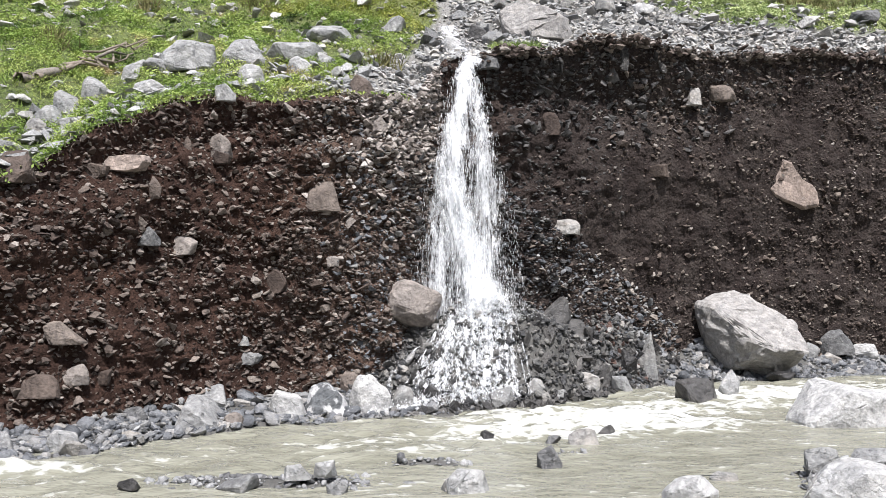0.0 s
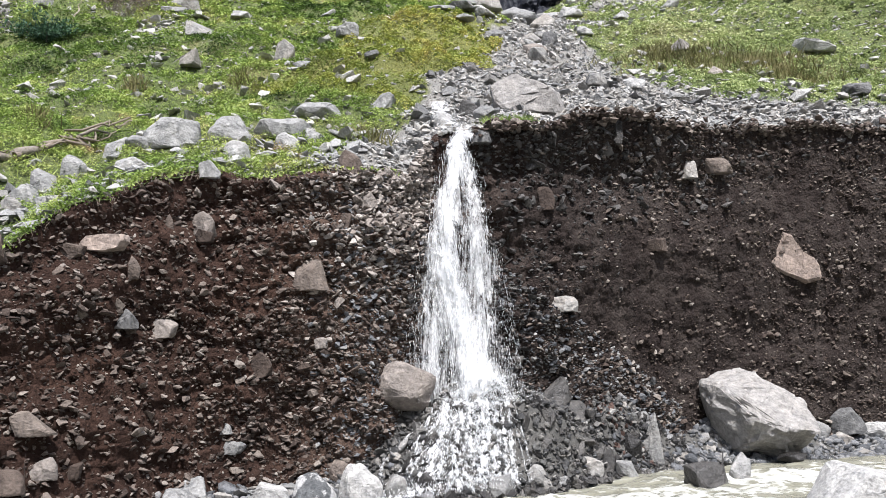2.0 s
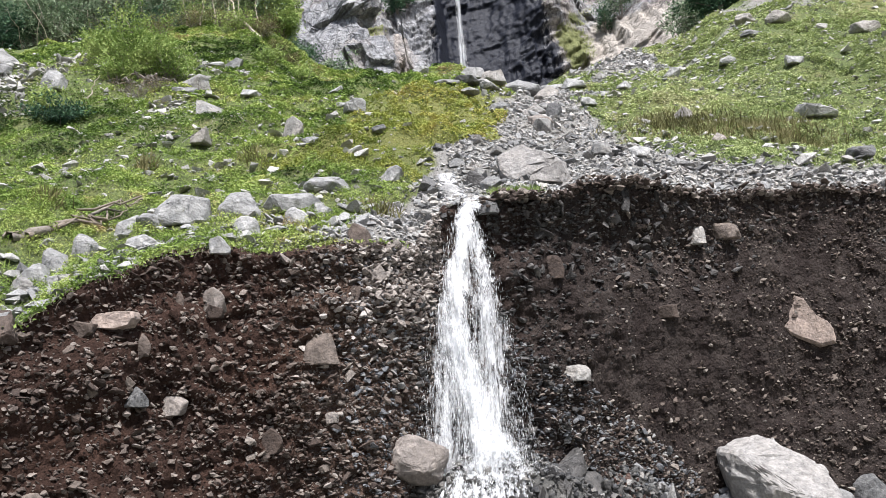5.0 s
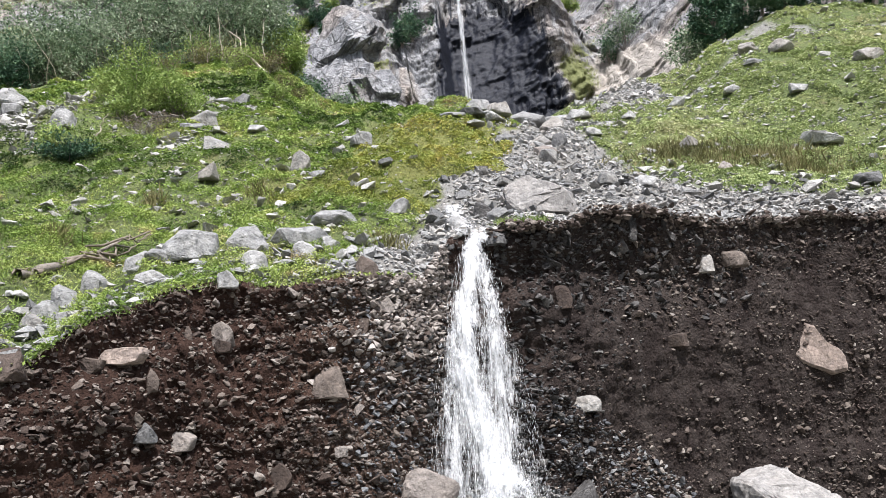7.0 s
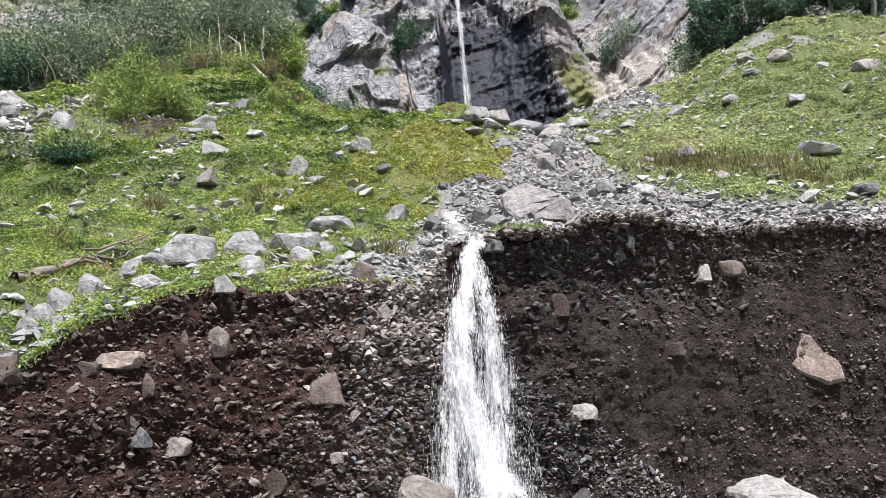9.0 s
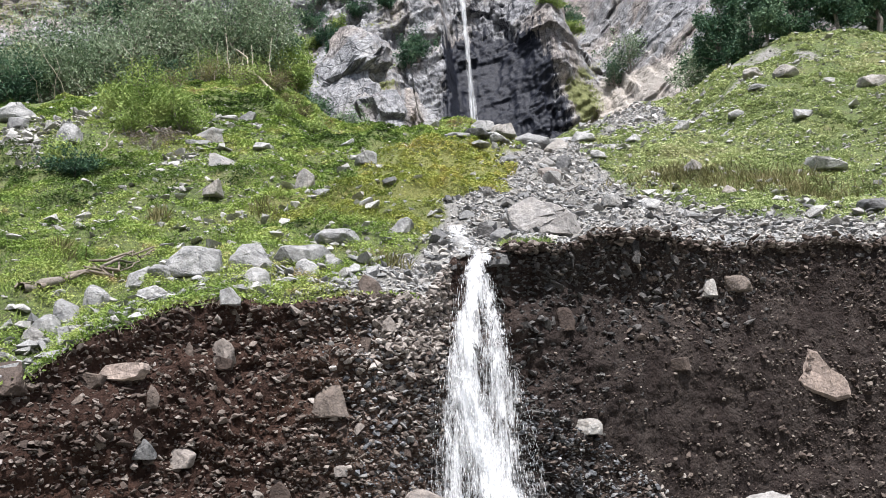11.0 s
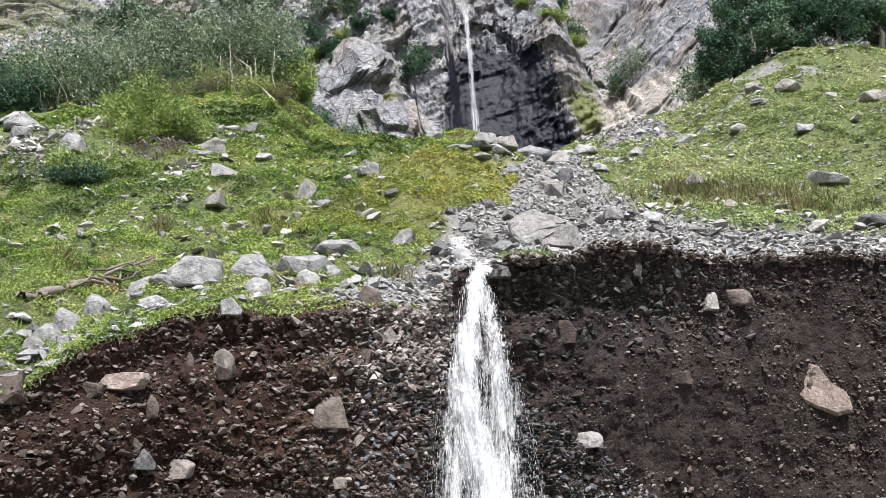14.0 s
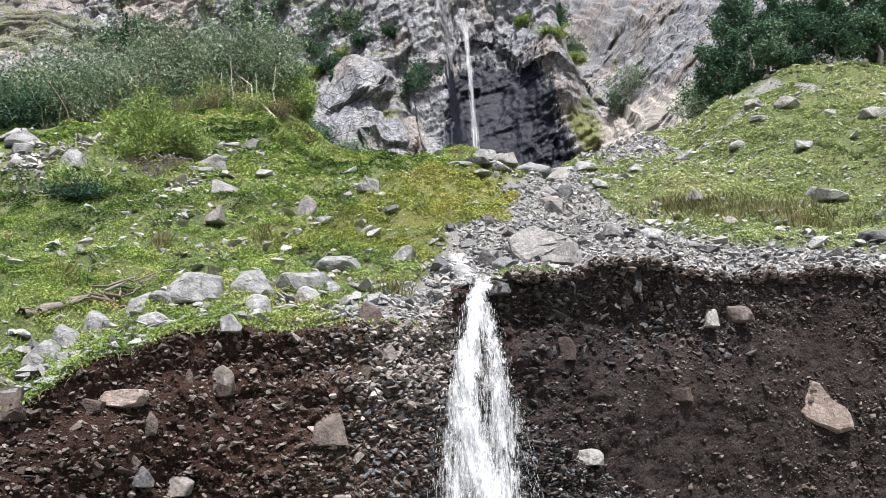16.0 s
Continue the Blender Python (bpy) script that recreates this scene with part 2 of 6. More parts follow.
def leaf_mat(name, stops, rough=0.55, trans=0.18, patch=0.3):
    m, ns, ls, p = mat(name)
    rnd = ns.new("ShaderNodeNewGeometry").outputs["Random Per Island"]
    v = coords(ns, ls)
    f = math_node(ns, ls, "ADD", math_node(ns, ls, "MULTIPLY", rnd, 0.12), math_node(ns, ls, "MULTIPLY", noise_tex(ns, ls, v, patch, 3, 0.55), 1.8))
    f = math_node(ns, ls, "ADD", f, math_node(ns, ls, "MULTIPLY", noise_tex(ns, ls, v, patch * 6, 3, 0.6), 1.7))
    # finest noise: dark tones put the shade of gaps between tussocks into leaf colour
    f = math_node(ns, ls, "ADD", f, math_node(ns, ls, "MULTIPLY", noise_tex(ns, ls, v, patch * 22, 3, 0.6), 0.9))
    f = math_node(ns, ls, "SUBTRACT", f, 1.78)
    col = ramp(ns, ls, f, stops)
    ls.new(col, p.inputs["Base Color"])
    p.inputs["Roughness"].default_value = rough
    p.inputs["Specular IOR Level"].default_value = 0.15
    tr = ns.new("ShaderNodeBsdfTranslucent")
    ls.new(col, tr.inputs[0])
    ms = ns.new("ShaderNodeMixShader")
    ms.inputs[0].default_value = trans
    ls.new(p.outputs[0], ms.inputs[1])
    ls.new(tr.outputs[0], ms.inputs[2])
    ls.new(ms.outputs[0], ns["Material Output"].inputs[0])
    return m


def river_mat():
    m, ns, ls, p = mat("silty_water")
    v = coords(ns, ls, (0.7, 1.7, 1.0))
    v.node.inputs["Rotation"].default_value = (0, 0, radians(-22))
    flow = noise_tex(ns, ls, v, 1.5, 4, 0.55, 0.2)
    v2 = coords(ns, ls, (0.8, 1.3, 1.0))
    v2.node.inputs["Rotation"].default_value = (0, 0, radians(-18))
    fine = noise_tex(ns, ls, v2, 6.0, 3, 0.5, 0.1)
    at = ns.new("ShaderNodeAttribute")
    at.attribute_name = "foam"
    foam = math_node(ns, ls, "ADD", at.outputs["Fac"], math_node(ns, ls, "ADD", math_node(ns, ls, "MULTIPLY", math_node(ns, ls, "SUBTRACT", flow, 0.5), 2.2), math_node(ns, ls, "MULTIPLY", math_node(ns, ls, "SUBTRACT", fine, 0.5), 2.4)))
    ff = ramp(ns, ls, foam, [(0.42, (0, 0, 0)), (0.7, (0.4, 0.4, 0.4)), (1.15, (1, 1, 1))])
    col = mix(ns, ls, flow, (0.125, 0.122, 0.09), (0.28, 0.276, 0.228))
    col = mix(ns, ls, ff, col, (0.52, 0.525, 0.5))
    ls.new(col, p.inputs["Base Color"])
    ls.new(math_node(ns, ls, "ADD", 0.16, math_node(ns, ls, "MULTIPLY", ff, 0.5)), p.inputs["Roughness"])
    p.inputs["IOR"].default_value = 1.33
    bump(ns, ls, p, math_node(ns, ls, "ADD", math_node(ns, ls, "MULTIPLY", flow, 2.0), fine), 0.6, 0.07)
    return m


def white_water_mat(name, veil, streak=(9.0, 9.0, 0.9), bias=0.0, bead=1.6):
    """Falling water: white aerated threads with gaps between them."""
    m, ns, ls, p = mat(name)
    v = coords(ns, ls, streak)
    a = noise_tex(ns, ls, v, 1.0, 6, 0.7, 0.6)
    b = noise_tex(ns, ls, coords(ns, ls, (1, 1, 0.5)), 26.0, 4, 0.7)
    at = ns.new("ShaderNodeAttribute")
    at.attribute_name = "core"
    f = math_node(ns, ls, "ADD", at.outputs["Fac"], math_node(ns, ls, "ADD", math_node(ns, ls, "MULTIPLY", math_node(ns, ls, "SUBTRACT", a, 0.5), 2.4), math_node(ns, ls, "MULTIPLY", math_node(ns, ls, "SUBTRACT", b, 0.5), bead)))
    f = math_node(ns, ls, "ADD", f, bias)
    alpha = ramp(ns, ls, f, [(0.3, (0, 0, 0)), (0.75, (veil, veil, veil)), (1.0, (1, 1, 1))])
    ls.new(alpha, p.inputs["Alpha"])
    p.inputs["Base Color"].default_value = (0.86, 0.875, 0.89, 1)
    p.inputs["Roughness"].default_value = 0.45
    tr = ns.new("ShaderNodeBsdfTranslucent")
    tr.inputs[0].default_value = (0.95, 0.96, 0.97, 1)
    tp = ns.new("ShaderNodeBsdfTransparent")
    m1 = ns.new("ShaderNodeMixShader")
    m1.inputs[0].default_value = 0.35
    p.inputs["Alpha"].default_value = 1
    for l in list(p.inputs["Alpha"].links):
        ls.remove(l)
    ls.new(p.outputs[0], m1.inputs[1])
    ls.new(tr.outputs[0], m1.inputs[2])
    m2 = ns.new("ShaderNodeMixShader")
    ls.new(alpha, m2.inputs[0])
    ls.new(tp.outputs[0], m2.inputs[1])
    ls.new(m1.outputs[0], m2.inputs[2])
    ls.new(m2.outputs[0], ns["Material Output"].inputs[0])
    return m


def wood_mat(name, a, b):
    m, ns, ls, p = mat(name)
    v = coords(ns, ls, (1, 1, 1), True)
    n = noise_tex(ns, ls, v, 14.0, 7, 0.7, 1.5)
    ls.new(ramp(ns, ls, n, [(0.3, a), (0.7, b)]), p.inputs["Base Color"])
    p.inputs["Roughness"].default_value = 0.85
    bump(ns, ls, p, n, 0.6, 0.02)
    return m


SOIL, TURF, CLIFF, RIVER = soil_mat(), turf_mat(), cliff_mat(), river_mat()
GREYS = [(0.0, (0.06, 0.06, 0.062)), (0.25, (0.14, 0.14, 0.14)), (0.5, (0.22, 0.22, 0.215)), (0.75, (0.28, 0.26, 0.235)), (1.0, (0.37, 0.37, 0.365))]
MUDDY = [(0.0, (0.04, 0.029, 0.025)), (0.35, (0.07, 0.052, 0.043)), (0.6, (0.125, 0.099, 0.084)), (0.82, (0.21, 0.18, 0.155)), (1.0, (0.4, 0.37, 0.34))]
DARKWET = [(0.0, (0.018, 0.017, 0.017)), (0.4, (0.048, 0.046, 0.045)), (0.75, (0.095, 0.09, 0.085)), (1.0, (0.22, 0.21, 0.2))]
PALE = [(0.0, (0.2, 0.2, 0.2)), (0.4, (0.27, 0.27, 0.265)), (0.7, (0.34, 0.338, 0.33)), (1.0, (0.44, 0.435, 0.425))]
TAN = [(0.0, (0.16, 0.138, 0.122)), (0.5, (0.24, 0.212, 0.192)), (1.0, (0.33, 0.298, 0.272))]
STONES_GREY = stone_mat("grey_stones", [(0.0, (0.16, 0.16, 0.16)), (0.25, (0.29, 0.29, 0.285)), (0.5, (0.34, 0.338, 0.33)), (0.75, (0.42, 0.395, 0.36)), (1.0, (0.58, 0.58, 0.57))])
STONES_SHORE = stone_mat("shore_gravel_stones", [(0.0, (0.045, 0.047, 0.052)), (0.3, (0.105, 0.11, 0.118)), (0.6, (0.19, 0.195, 0.205)), (0.85, (0.27, 0.262, 0.25)), (1.0, (0.46, 0.46, 0.46))], rough=0.5)
STONES_MUDDY = stone_mat("muddy_stones", MUDDY)
STONES_WET = stone_mat("wet_stones", DARKWET, rough=0.35)
ROCK_GREY = stone_mat("grey_rock", GREYS, island=False, veins=0.1, local=True, grain=14)
ROCK_PALE = stone_mat("pale_rock", PALE, island=False, veins=0.12, local=True, grain=14)
ROCK_BANDED = stone_mat("banded_rock", [(0.0, (0.07, 0.075, 0.08)), (0.42, (0.12, 0.125, 0.13)), (0.5, (0.45, 0.45, 0.45)), (1.0, (0.55, 0.55, 0.55))], island=False, local=True, grain=14, spread=1.6)
ROCK_WHITE = stone_mat("white_rock", [(0.0, (0.19, 0.165, 0.145)), (0.45, (0.27, 0.255, 0.24)), (1.0, (0.35, 0.345, 0.34))], island=False, local=True, grain=14)
ROCK_TAN = stone_mat("tan_rock", TAN, island=False, local=True, grain=14)
ROCK_PINK = stone_mat("pinkish_rock", [(0.0, (0.2, 0.156, 0.132)), (0.5, (0.3, 0.242, 0.208)), (1.0, (0.38, 0.312, 0.272))], island=False, local=True, grain=14)
ROCK_MUDDY = stone_mat("muddy_rock", MUDDY[:3] + [(1.0, (0.2, 0.17, 0.148))], island=False, local=True, grain=18)
ROCK_WET = stone_mat("wet_rock", DARKWET[:2] + [(1.0, (0.12, 0.115, 0.11))], rough=0.35, island=False, local=True, grain=14)
FALLING = white_water_mat("falling_water", 0.55, (8.0, 8.0, 1.2), bead=1.0)
VEIL = white_water_mat("thin_falling_water", 0.55, (12.0, 12.0, 1.1), bead=0.9)
FAR_FALL = white_water_mat("far_falling_water", 0.62, (1.5, 1.5, 0.1), bead=0.5)
# the herbs' dark low stops also stand in for shaded gaps in the turf
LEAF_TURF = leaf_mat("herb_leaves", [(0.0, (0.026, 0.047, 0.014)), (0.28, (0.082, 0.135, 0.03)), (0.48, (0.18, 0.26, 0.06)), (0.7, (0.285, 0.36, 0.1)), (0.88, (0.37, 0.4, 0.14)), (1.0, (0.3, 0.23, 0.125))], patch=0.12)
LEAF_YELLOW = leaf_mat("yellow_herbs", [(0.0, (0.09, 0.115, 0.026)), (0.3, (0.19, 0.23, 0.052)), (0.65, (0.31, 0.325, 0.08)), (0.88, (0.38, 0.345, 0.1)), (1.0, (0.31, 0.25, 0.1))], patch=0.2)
LEAF_PALE = leaf_mat("pale_grass", [(0.0, (0.14, 0.175, 0.075)), (0.3, (0.27, 0.325, 0.135)), (0.6, (0.4, 0.455, 0.21)), (1.0, (0.47, 0.465, 0.28))], patch=0.15)
LEAF_BUSH = leaf_mat("willow_leaves", [(0.0, (0.03, 0.055, 0.03)), (0.35, (0.12, 0.18, 0.1)), (0.7, (0.3, 0.37, 0.24)), (1.0, (0.56, 0.61, 0.48))], patch=0.5)
LEAF_LIGHT = leaf_mat("light_green_leaves", [(0.0, (0.08, 0.13, 0.03)), (0.5, (0.23, 0.32, 0.09)), (1.0, (0.42, 0.48, 0.18))], patch=0.8)
LEAF_DARK = leaf_mat("dark_green_leaves", [(0.0, (0.018, 0.042, 0.028)), (0.5, (0.055, 0.115, 0.065)), (1.0, (0.17, 0.25, 0.14))], patch=0.6)
LEAF_DRY = leaf_mat("dry_stems", [(0.0, (0.12, 0.085, 0.05)), (0.5, (0.21, 0.165, 0.09)), (1.0, (0.3, 0.25, 0.15))])
LEAF_OLIVE = leaf_mat("olive_dry_leaves", [(0.0, (0.08, 0.08, 0.035)), (0.5, (0.17, 0.16, 0.07)), (1.0, (0.29, 0.25, 0.13))])
WOOD = wood_mat("weathered_wood", (0.1, 0.075, 0.055), (0.26, 0.22, 0.18))
PALE_WOOD = wood_mat("bleached_wood", (0.3, 0.25, 0.2), (0.5, 0.44, 0.36))
BARK = wood_mat("bark", (0.09, 0.075, 0.06), (0.26, 0.23, 0.2))
# ---------------------------------------------------------------- mesh helpers
def smooth(me, on=True):
    me.polygons.foreach_set("use_smooth", [on] * len(me.polygons))


def mesh_from(name, verts, faces, material, smooth_on=True):
    me = bpy.data.meshes.new(name)
    if isinstance(faces, np.ndarray):
        k = faces.shape[1]
        me.vertices.add(len(verts))
        me.vertices.foreach_set("co", np.ascontiguousarray(verts, np.float32).ravel())
        me.loops.add(faces.size)
        me.loops.foreach_set("vertex_index", np.ascontiguousarray(faces, np.int32).ravel())
        me.polygons.add(len(faces))
        me.polygons.foreach_set("loop_start", np.arange(0, faces.size, k, dtype=np.int32))
        me.update(calc_edges=True)
    else:
        me.from_pydata(verts, [], faces)
    me.materials.append(material)
    smooth(me, smooth_on)
    return me


def grid(name, P, material, **fields):
    """A sheet through the points P (n x m x 3), with named values at its points."""
    n, m = P.shape[:2]
    i = np.arange(n * m).reshape(n, m)
    f = np.stack([i[:-1, :-1], i[1:, :-1], i[1:, 1:], i[:-1, 1:]], -1).reshape(-1, 4)
    me = mesh_from(name, P.reshape(-1, 3), f, material)
    for key, v in fields.items():
        a = me.attributes.new(key, "FLOAT", "POINT")
        a.data.foreach_set("value", np.ascontiguousarray(v, np.float32).ravel())
    return new(name, me)


def part(name, data, parent, label=""):
    ob = new(name, data)
    ob.parent = parent
    if label:
        tagged(ob, label)
    return ob


def blocks(p, sx, sz, seed):
    """Broken faces: one value for each jointed block, blocks warped."""
    w = 0.35 * fbm(p, sx * 1.5, 3, seed)
    i = np.floor(p[:, 0] / sx + w + 0.25 * p[:, 2] / sz).astype(np.int64)
    k = np.floor(p[:, 2] / sz + 0.6 * w - 0.3 * p[:, 0] / sx).astype(np.int64)
    return lattice(i, k, 0 * i, seed)


# ---------------------------------------------------------------- the lie of the land
# the stream's far waterline, the foot and the upper edge of the cut bank, along x
SHORE = np.array([(-40, -2), (-12, 7.5), (-5.3, 10.8), (-4.6, 11.2), (-4, 12.2), (-3.2, 12.7), (-2.6, 13.4), (-1, 13.8), (0.6, 14.6), (2, 15.3), (3.3, 16.8), (4.8, 17.9), (7.4, 18.7), (9.3, 19.1), (20, 21), (50, 24)])
FOOT = np.array([(-40, -1.2), (-12, 8.2), (-5.3, 11.5), (-4, 13.0), (-2.6, 14.1), (-1, 14.8), (-0.3, 15.6), (0.6, 16.4), (1.4, 16.6), (3.3, 17.5), (4.8, 18.5), (7.4, 19.4), (9.3, 19.8), (20, 21.8), (50, 24.8)])
EDGE = np.array([(-40, 0.2, 0.10), (-12, 9.0, 0.12), (-6.0, 11.9, 0.135), (-5.7, 12.15, 0.15), (-5.27, 12.7, 0.18), (-4.45, 13.6, 0.203), (-3.45, 14.6, 0.216), (-2.85, 14.8, 0.2), (-1.58, 15.3, 0.218),
                 (-1.19, 15.5, 0.21), (-0.5, 16.0, 0.203), (0.02, 16.6, 0.248), (0.45, 16.9, 0.257), (1.16, 16.9, 0.261), (2.2, 17.1, 0.258), (2.98, 17.5, 0.277), (4.8, 18.5, 0.261), (6.2, 19.2, 0.25), (7.7, 19.8, 0.256), (10.0, 20.3, 0.247), (20, 22.3, 0.24), (50, 25.3, 0.23)])


def shore_y(x):
    return np.interp(x, SHORE[:, 0], SHORE[:, 1])


def foot_y(x):
    return np.interp(x, FOOT[:, 0], FOOT[:, 1])


def edge_y(x):
    return np.interp(x, EDGE[:, 0], EDGE[:, 1])


def edge_z(x):
    x = np.asarray(x, float)
    p = np.stack([x, 0 * x, 0 * x], -1).reshape(-1, 3)
    return EYE + np.interp(x, EDGE[:, 0], EDGE[:, 2]) * edge_y(x) + 0.1 * fbm(p, 0.55, 3, 9).reshape(x.shape)


def cone(x, y):
    """Rubble thrown down at the foot of the fall, and along the bank beside it."""
    a = 2.0 - 1.15 * np.hypot((x - 0.75) * np.where(x < 0.75, 0.5, 0.5), np.minimum(y - 15.9, 0))
    b = 1.45 - 0.75 * np.hypot((x - 3.0) * 0.6, (y - 17.7))
    c = 1.0 - 0.8 * np.hypot((x - 6.0) * 0.35, (y - 19.2))
    return np.maximum(np.maximum(a, b), c) * sstep(-0.15, 0.75, y - shore_y(x))


def ground_z(x, y):
    x, y = np.broadcast_arrays(np.asarray(x, float), np.asarray(y, float))
    d = y - shore_y(x)
    far = np.where(d > 0, 0.45 * (1 - np.exp(-np.maximum(d, 0) * 0.9)), -0.35 * (1 - np.exp(np.minimum(d, 0) * 1.2)))
    z = np.maximum(far, np.where(d > -0.4, cone(x, y), -9))
    near = -0.28 + 0.85 * sstep(8.3, 3.5, y + 0.12 * x)
    bars = np.maximum.reduce([0.38 * np.exp(-(((x + 1.9) / 1.9) ** 2 + ((y - 9.1) / 0.55) ** 2)),
                              0.33 * np.exp(-(((x + 0.2) / 0.85) ** 2 + ((y - 10.0) / 0.28) ** 2)),
                              0.5 * np.exp(-(((x - 4.6) / 1.3) ** 2 + ((y - 9.0) / 0.7) ** 2)),
                              0.3 * np.exp(-(((x - 1.6) / 0.8) ** 2 + ((y - 10.6) / 0.25) ** 2))])
    river = np.where(y < 12, near, -0.4) + bars
    z = np.where(d < 0, np.maximum(z, river), z)
    p = np.stack([x, y, np.zeros_like(x)], -1).reshape(-1, 3)
    return z + 0.05 * fbm(p, 0.9, 3, 3).reshape(x.shape)


def gully_x(y):
    return np.interp(y, (16.5, 19, 23, 28, 36, 45, 70), (0.6, 1.3, 2.4, 3.5, 4.3, 4.9, 6.0))


def slope_z(x, y):
    """The hillside over the bank: a spur of turf, the stream's gully and the turf slope beside it."""
    x, y = np.broadcast_arrays(np.asarray(x, float), np.asarray(y, float))
    crest = np.interp(x, (-60, -20, -9, 0, 8, 14, 24, 60), (44, 47, 49, 46, 46, 48, 50, 52))
    yy = np.minimum(y, crest)
    z = 0.6 * yy - 3.4
    z = z - np.minimum(0.16 * np.maximum(0, x - 1), 1.8) + 0.36 * np.maximum(0, x - 11) * sstep(21, 40, yy)
    g = x - gully_x(yy)
    z = z - 3.6 * np.clip((yy - 16) / 29, 0, 1.05) * np.maximum(0, 1 - np.abs(g) / np.where(g < 0, 13.0, 6.0))
    # the crest sags towards the gully and rises again beside it
    u = x / np.maximum(yy, 1.0)
    sag = np.interp(u, (-0.54, -0.41, -0.21, -0.173, -0.137, -0.113, -0.055, 0.013, 0.055, 0.143, 0.199, 0.282, 0.355, 0.429, 0.498, 0.56), (0.95, 0.3, -0.2, 1.05, 1.95, 2.0, 1.4, 0.1, -0.15, -0.35, 0.45, 1.5, 0.7, 0.2, 1.4, 2.6))
    z = z - sag * sstep(31, 46, yy)
    z = z + 0.22 * np.maximum(0, y - crest)
    ey = edge_y(x)
    at_edge = 0.6 * ey - 3.4 - np.minimum(0.16 * np.maximum(0, x - 1), 1.8) - 3.6 * np.clip((ey - 16) / 29, 0, 1) * np.maximum(0, 1 - np.abs(x - 0.6) / np.where(x < 0.6, 13.0, 6.0))
    z = z + (edge_z(x) - at_edge) * np.exp(-np.maximum(0, y - ey) / 3.0)
    p = np.stack([x, y, np.zeros_like(x)], -1).reshape(-1, 3)
    far = sstep(0, 6, y - ey)
    return z + far * (0.55 * fbm(p, 7.0, 3, 11) + 0.16 * fbm(p, 2.0, 2, 12)).reshape(x.shape) + (0.3 + 0.7 * far) * 0.19 * fbm(p, 0.9, 3, 5).reshape(x.shape) + far * 0.1 * fbm(p * (0.4, 1, 1), 0.8, 2, 6).reshape(x.shape)


def gravel_at(x, y):
    """1 on the bare stones of the gully and the fan, 0 on turf."""
    x, y = np.broadcast_arrays(np.asarray(x, float), np.asarray(y, float))
    g = x - gully_x(y)
    w = np.where(g < 0, np.interp(y, (16, 17.5, 20, 24, 30, 45), (1.9, 1.7, 1.2, 1.3, 1.3, 1.2)), np.interp(y, (16, 18, 24, 30, 45), (1.6, 2.2, 2.6, 2.0, 1.3)))
    q = np.stack([x, y, 0 * x], -1).reshape(-1, 3)
    w = w * (1 + 0.45 * fbm(q, 1.7, 3, 87)).reshape(np.shape(g))
    bed = 1 - sstep(0.6, 1.4, np.abs(g) / np.maximum(w, 0.3))
    fan_top = np.interp(x, (0, 2, 5, 9, 12.6, 20), (20, 22.4, 22.6, 22.0, 22.8, 23.0))
    fan = (1 - sstep(-1.6, 1.0, y - fan_top)) * sstep(0.2, 1.2, x)
    scree = (0.3 * sstep(1.5, 3.0, g) * sstep(10.5, 7.0, g) * sstep(30, 38, y) + 0.55 * sstep(2.0, 5.0, g) * sstep(37, 45, y)) * (0.6 + 0.9 * fbm(q, 2.5, 3, 88).reshape(np.shape(g)))
    return np.maximum(np.maximum(bed, fan), scree)


# ground and stream bed, one sheet to the horizon
gx = np.concatenate([np.linspace(-600, -20, 24), np.linspace(-18, -8, 24), np.linspace(-7.8, 11.8, 200), np.linspace(12, 22, 24), np.linspace(26, 600, 24)])
gy = np.concatenate([np.linspace(-600, -12, 20), np.linspace(-10, 7, 30), np.linspace(7.1, 20.5, 140), np.linspace(21, 60, 12), np.linspace(80, 600, 10)])
GX, GY = np.meshgrid(gx, gy, indexing="ij")
GZ = ground_z(GX, np.minimum(GY, 40))
GZ = GZ + 0.35 * np.maximum(0, -GY - 40)
GRAVEL = stone_mat("stream_gravel", [(0.0, (0.035, 0.034, 0.032)), (0.5, (0.065, 0.063, 0.059)), (1.0, (0.15, 0.146, 0.136))], island=False, grain=18.0)
ground = tagged(grid("ground", np.stack([GX, GY, GZ], -1), GRAVEL), "grey gravel stream bed and stony valley floor", "ground", kind="structure")

# hillside
ny = 300
hx = np.concatenate([np.linspace(-70, -13, 40), np.linspace(-12.7, 14, 340), np.linspace(14.4, 80, 60)])
tv = np.linspace(0, 1, ny)
HX = np.repeat(hx[:, None], ny, 1)
HY = edge_y(hx)[:, None] + (tv ** 1.9)[None, :] * 62 - 0.05
HZ = slope_z(HX, HY)
HG = HX - gully_x(HY)
FLANK = sstep(-7.5, -4.5, HG) * sstep(1.0, -0.5, HG) * sstep(18, 21, HY) * sstep(36, 31, HY)
hillside = tagged(grid("hillside", np.stack([HX, HY, HZ], -1), TURF, gravel=gravel_at(HX, HY), flank=FLANK), "steep green hillside of turf and herbs cut by a stony gully", "hillside", kind="structure")

# cut bank
bx = np.concatenate([np.linspace(-40, -8.2, 30), np.linspace(-8, 12.5, 540), np.linspace(12.8, 50, 30)])
bv = np.linspace(0, 1, 185)


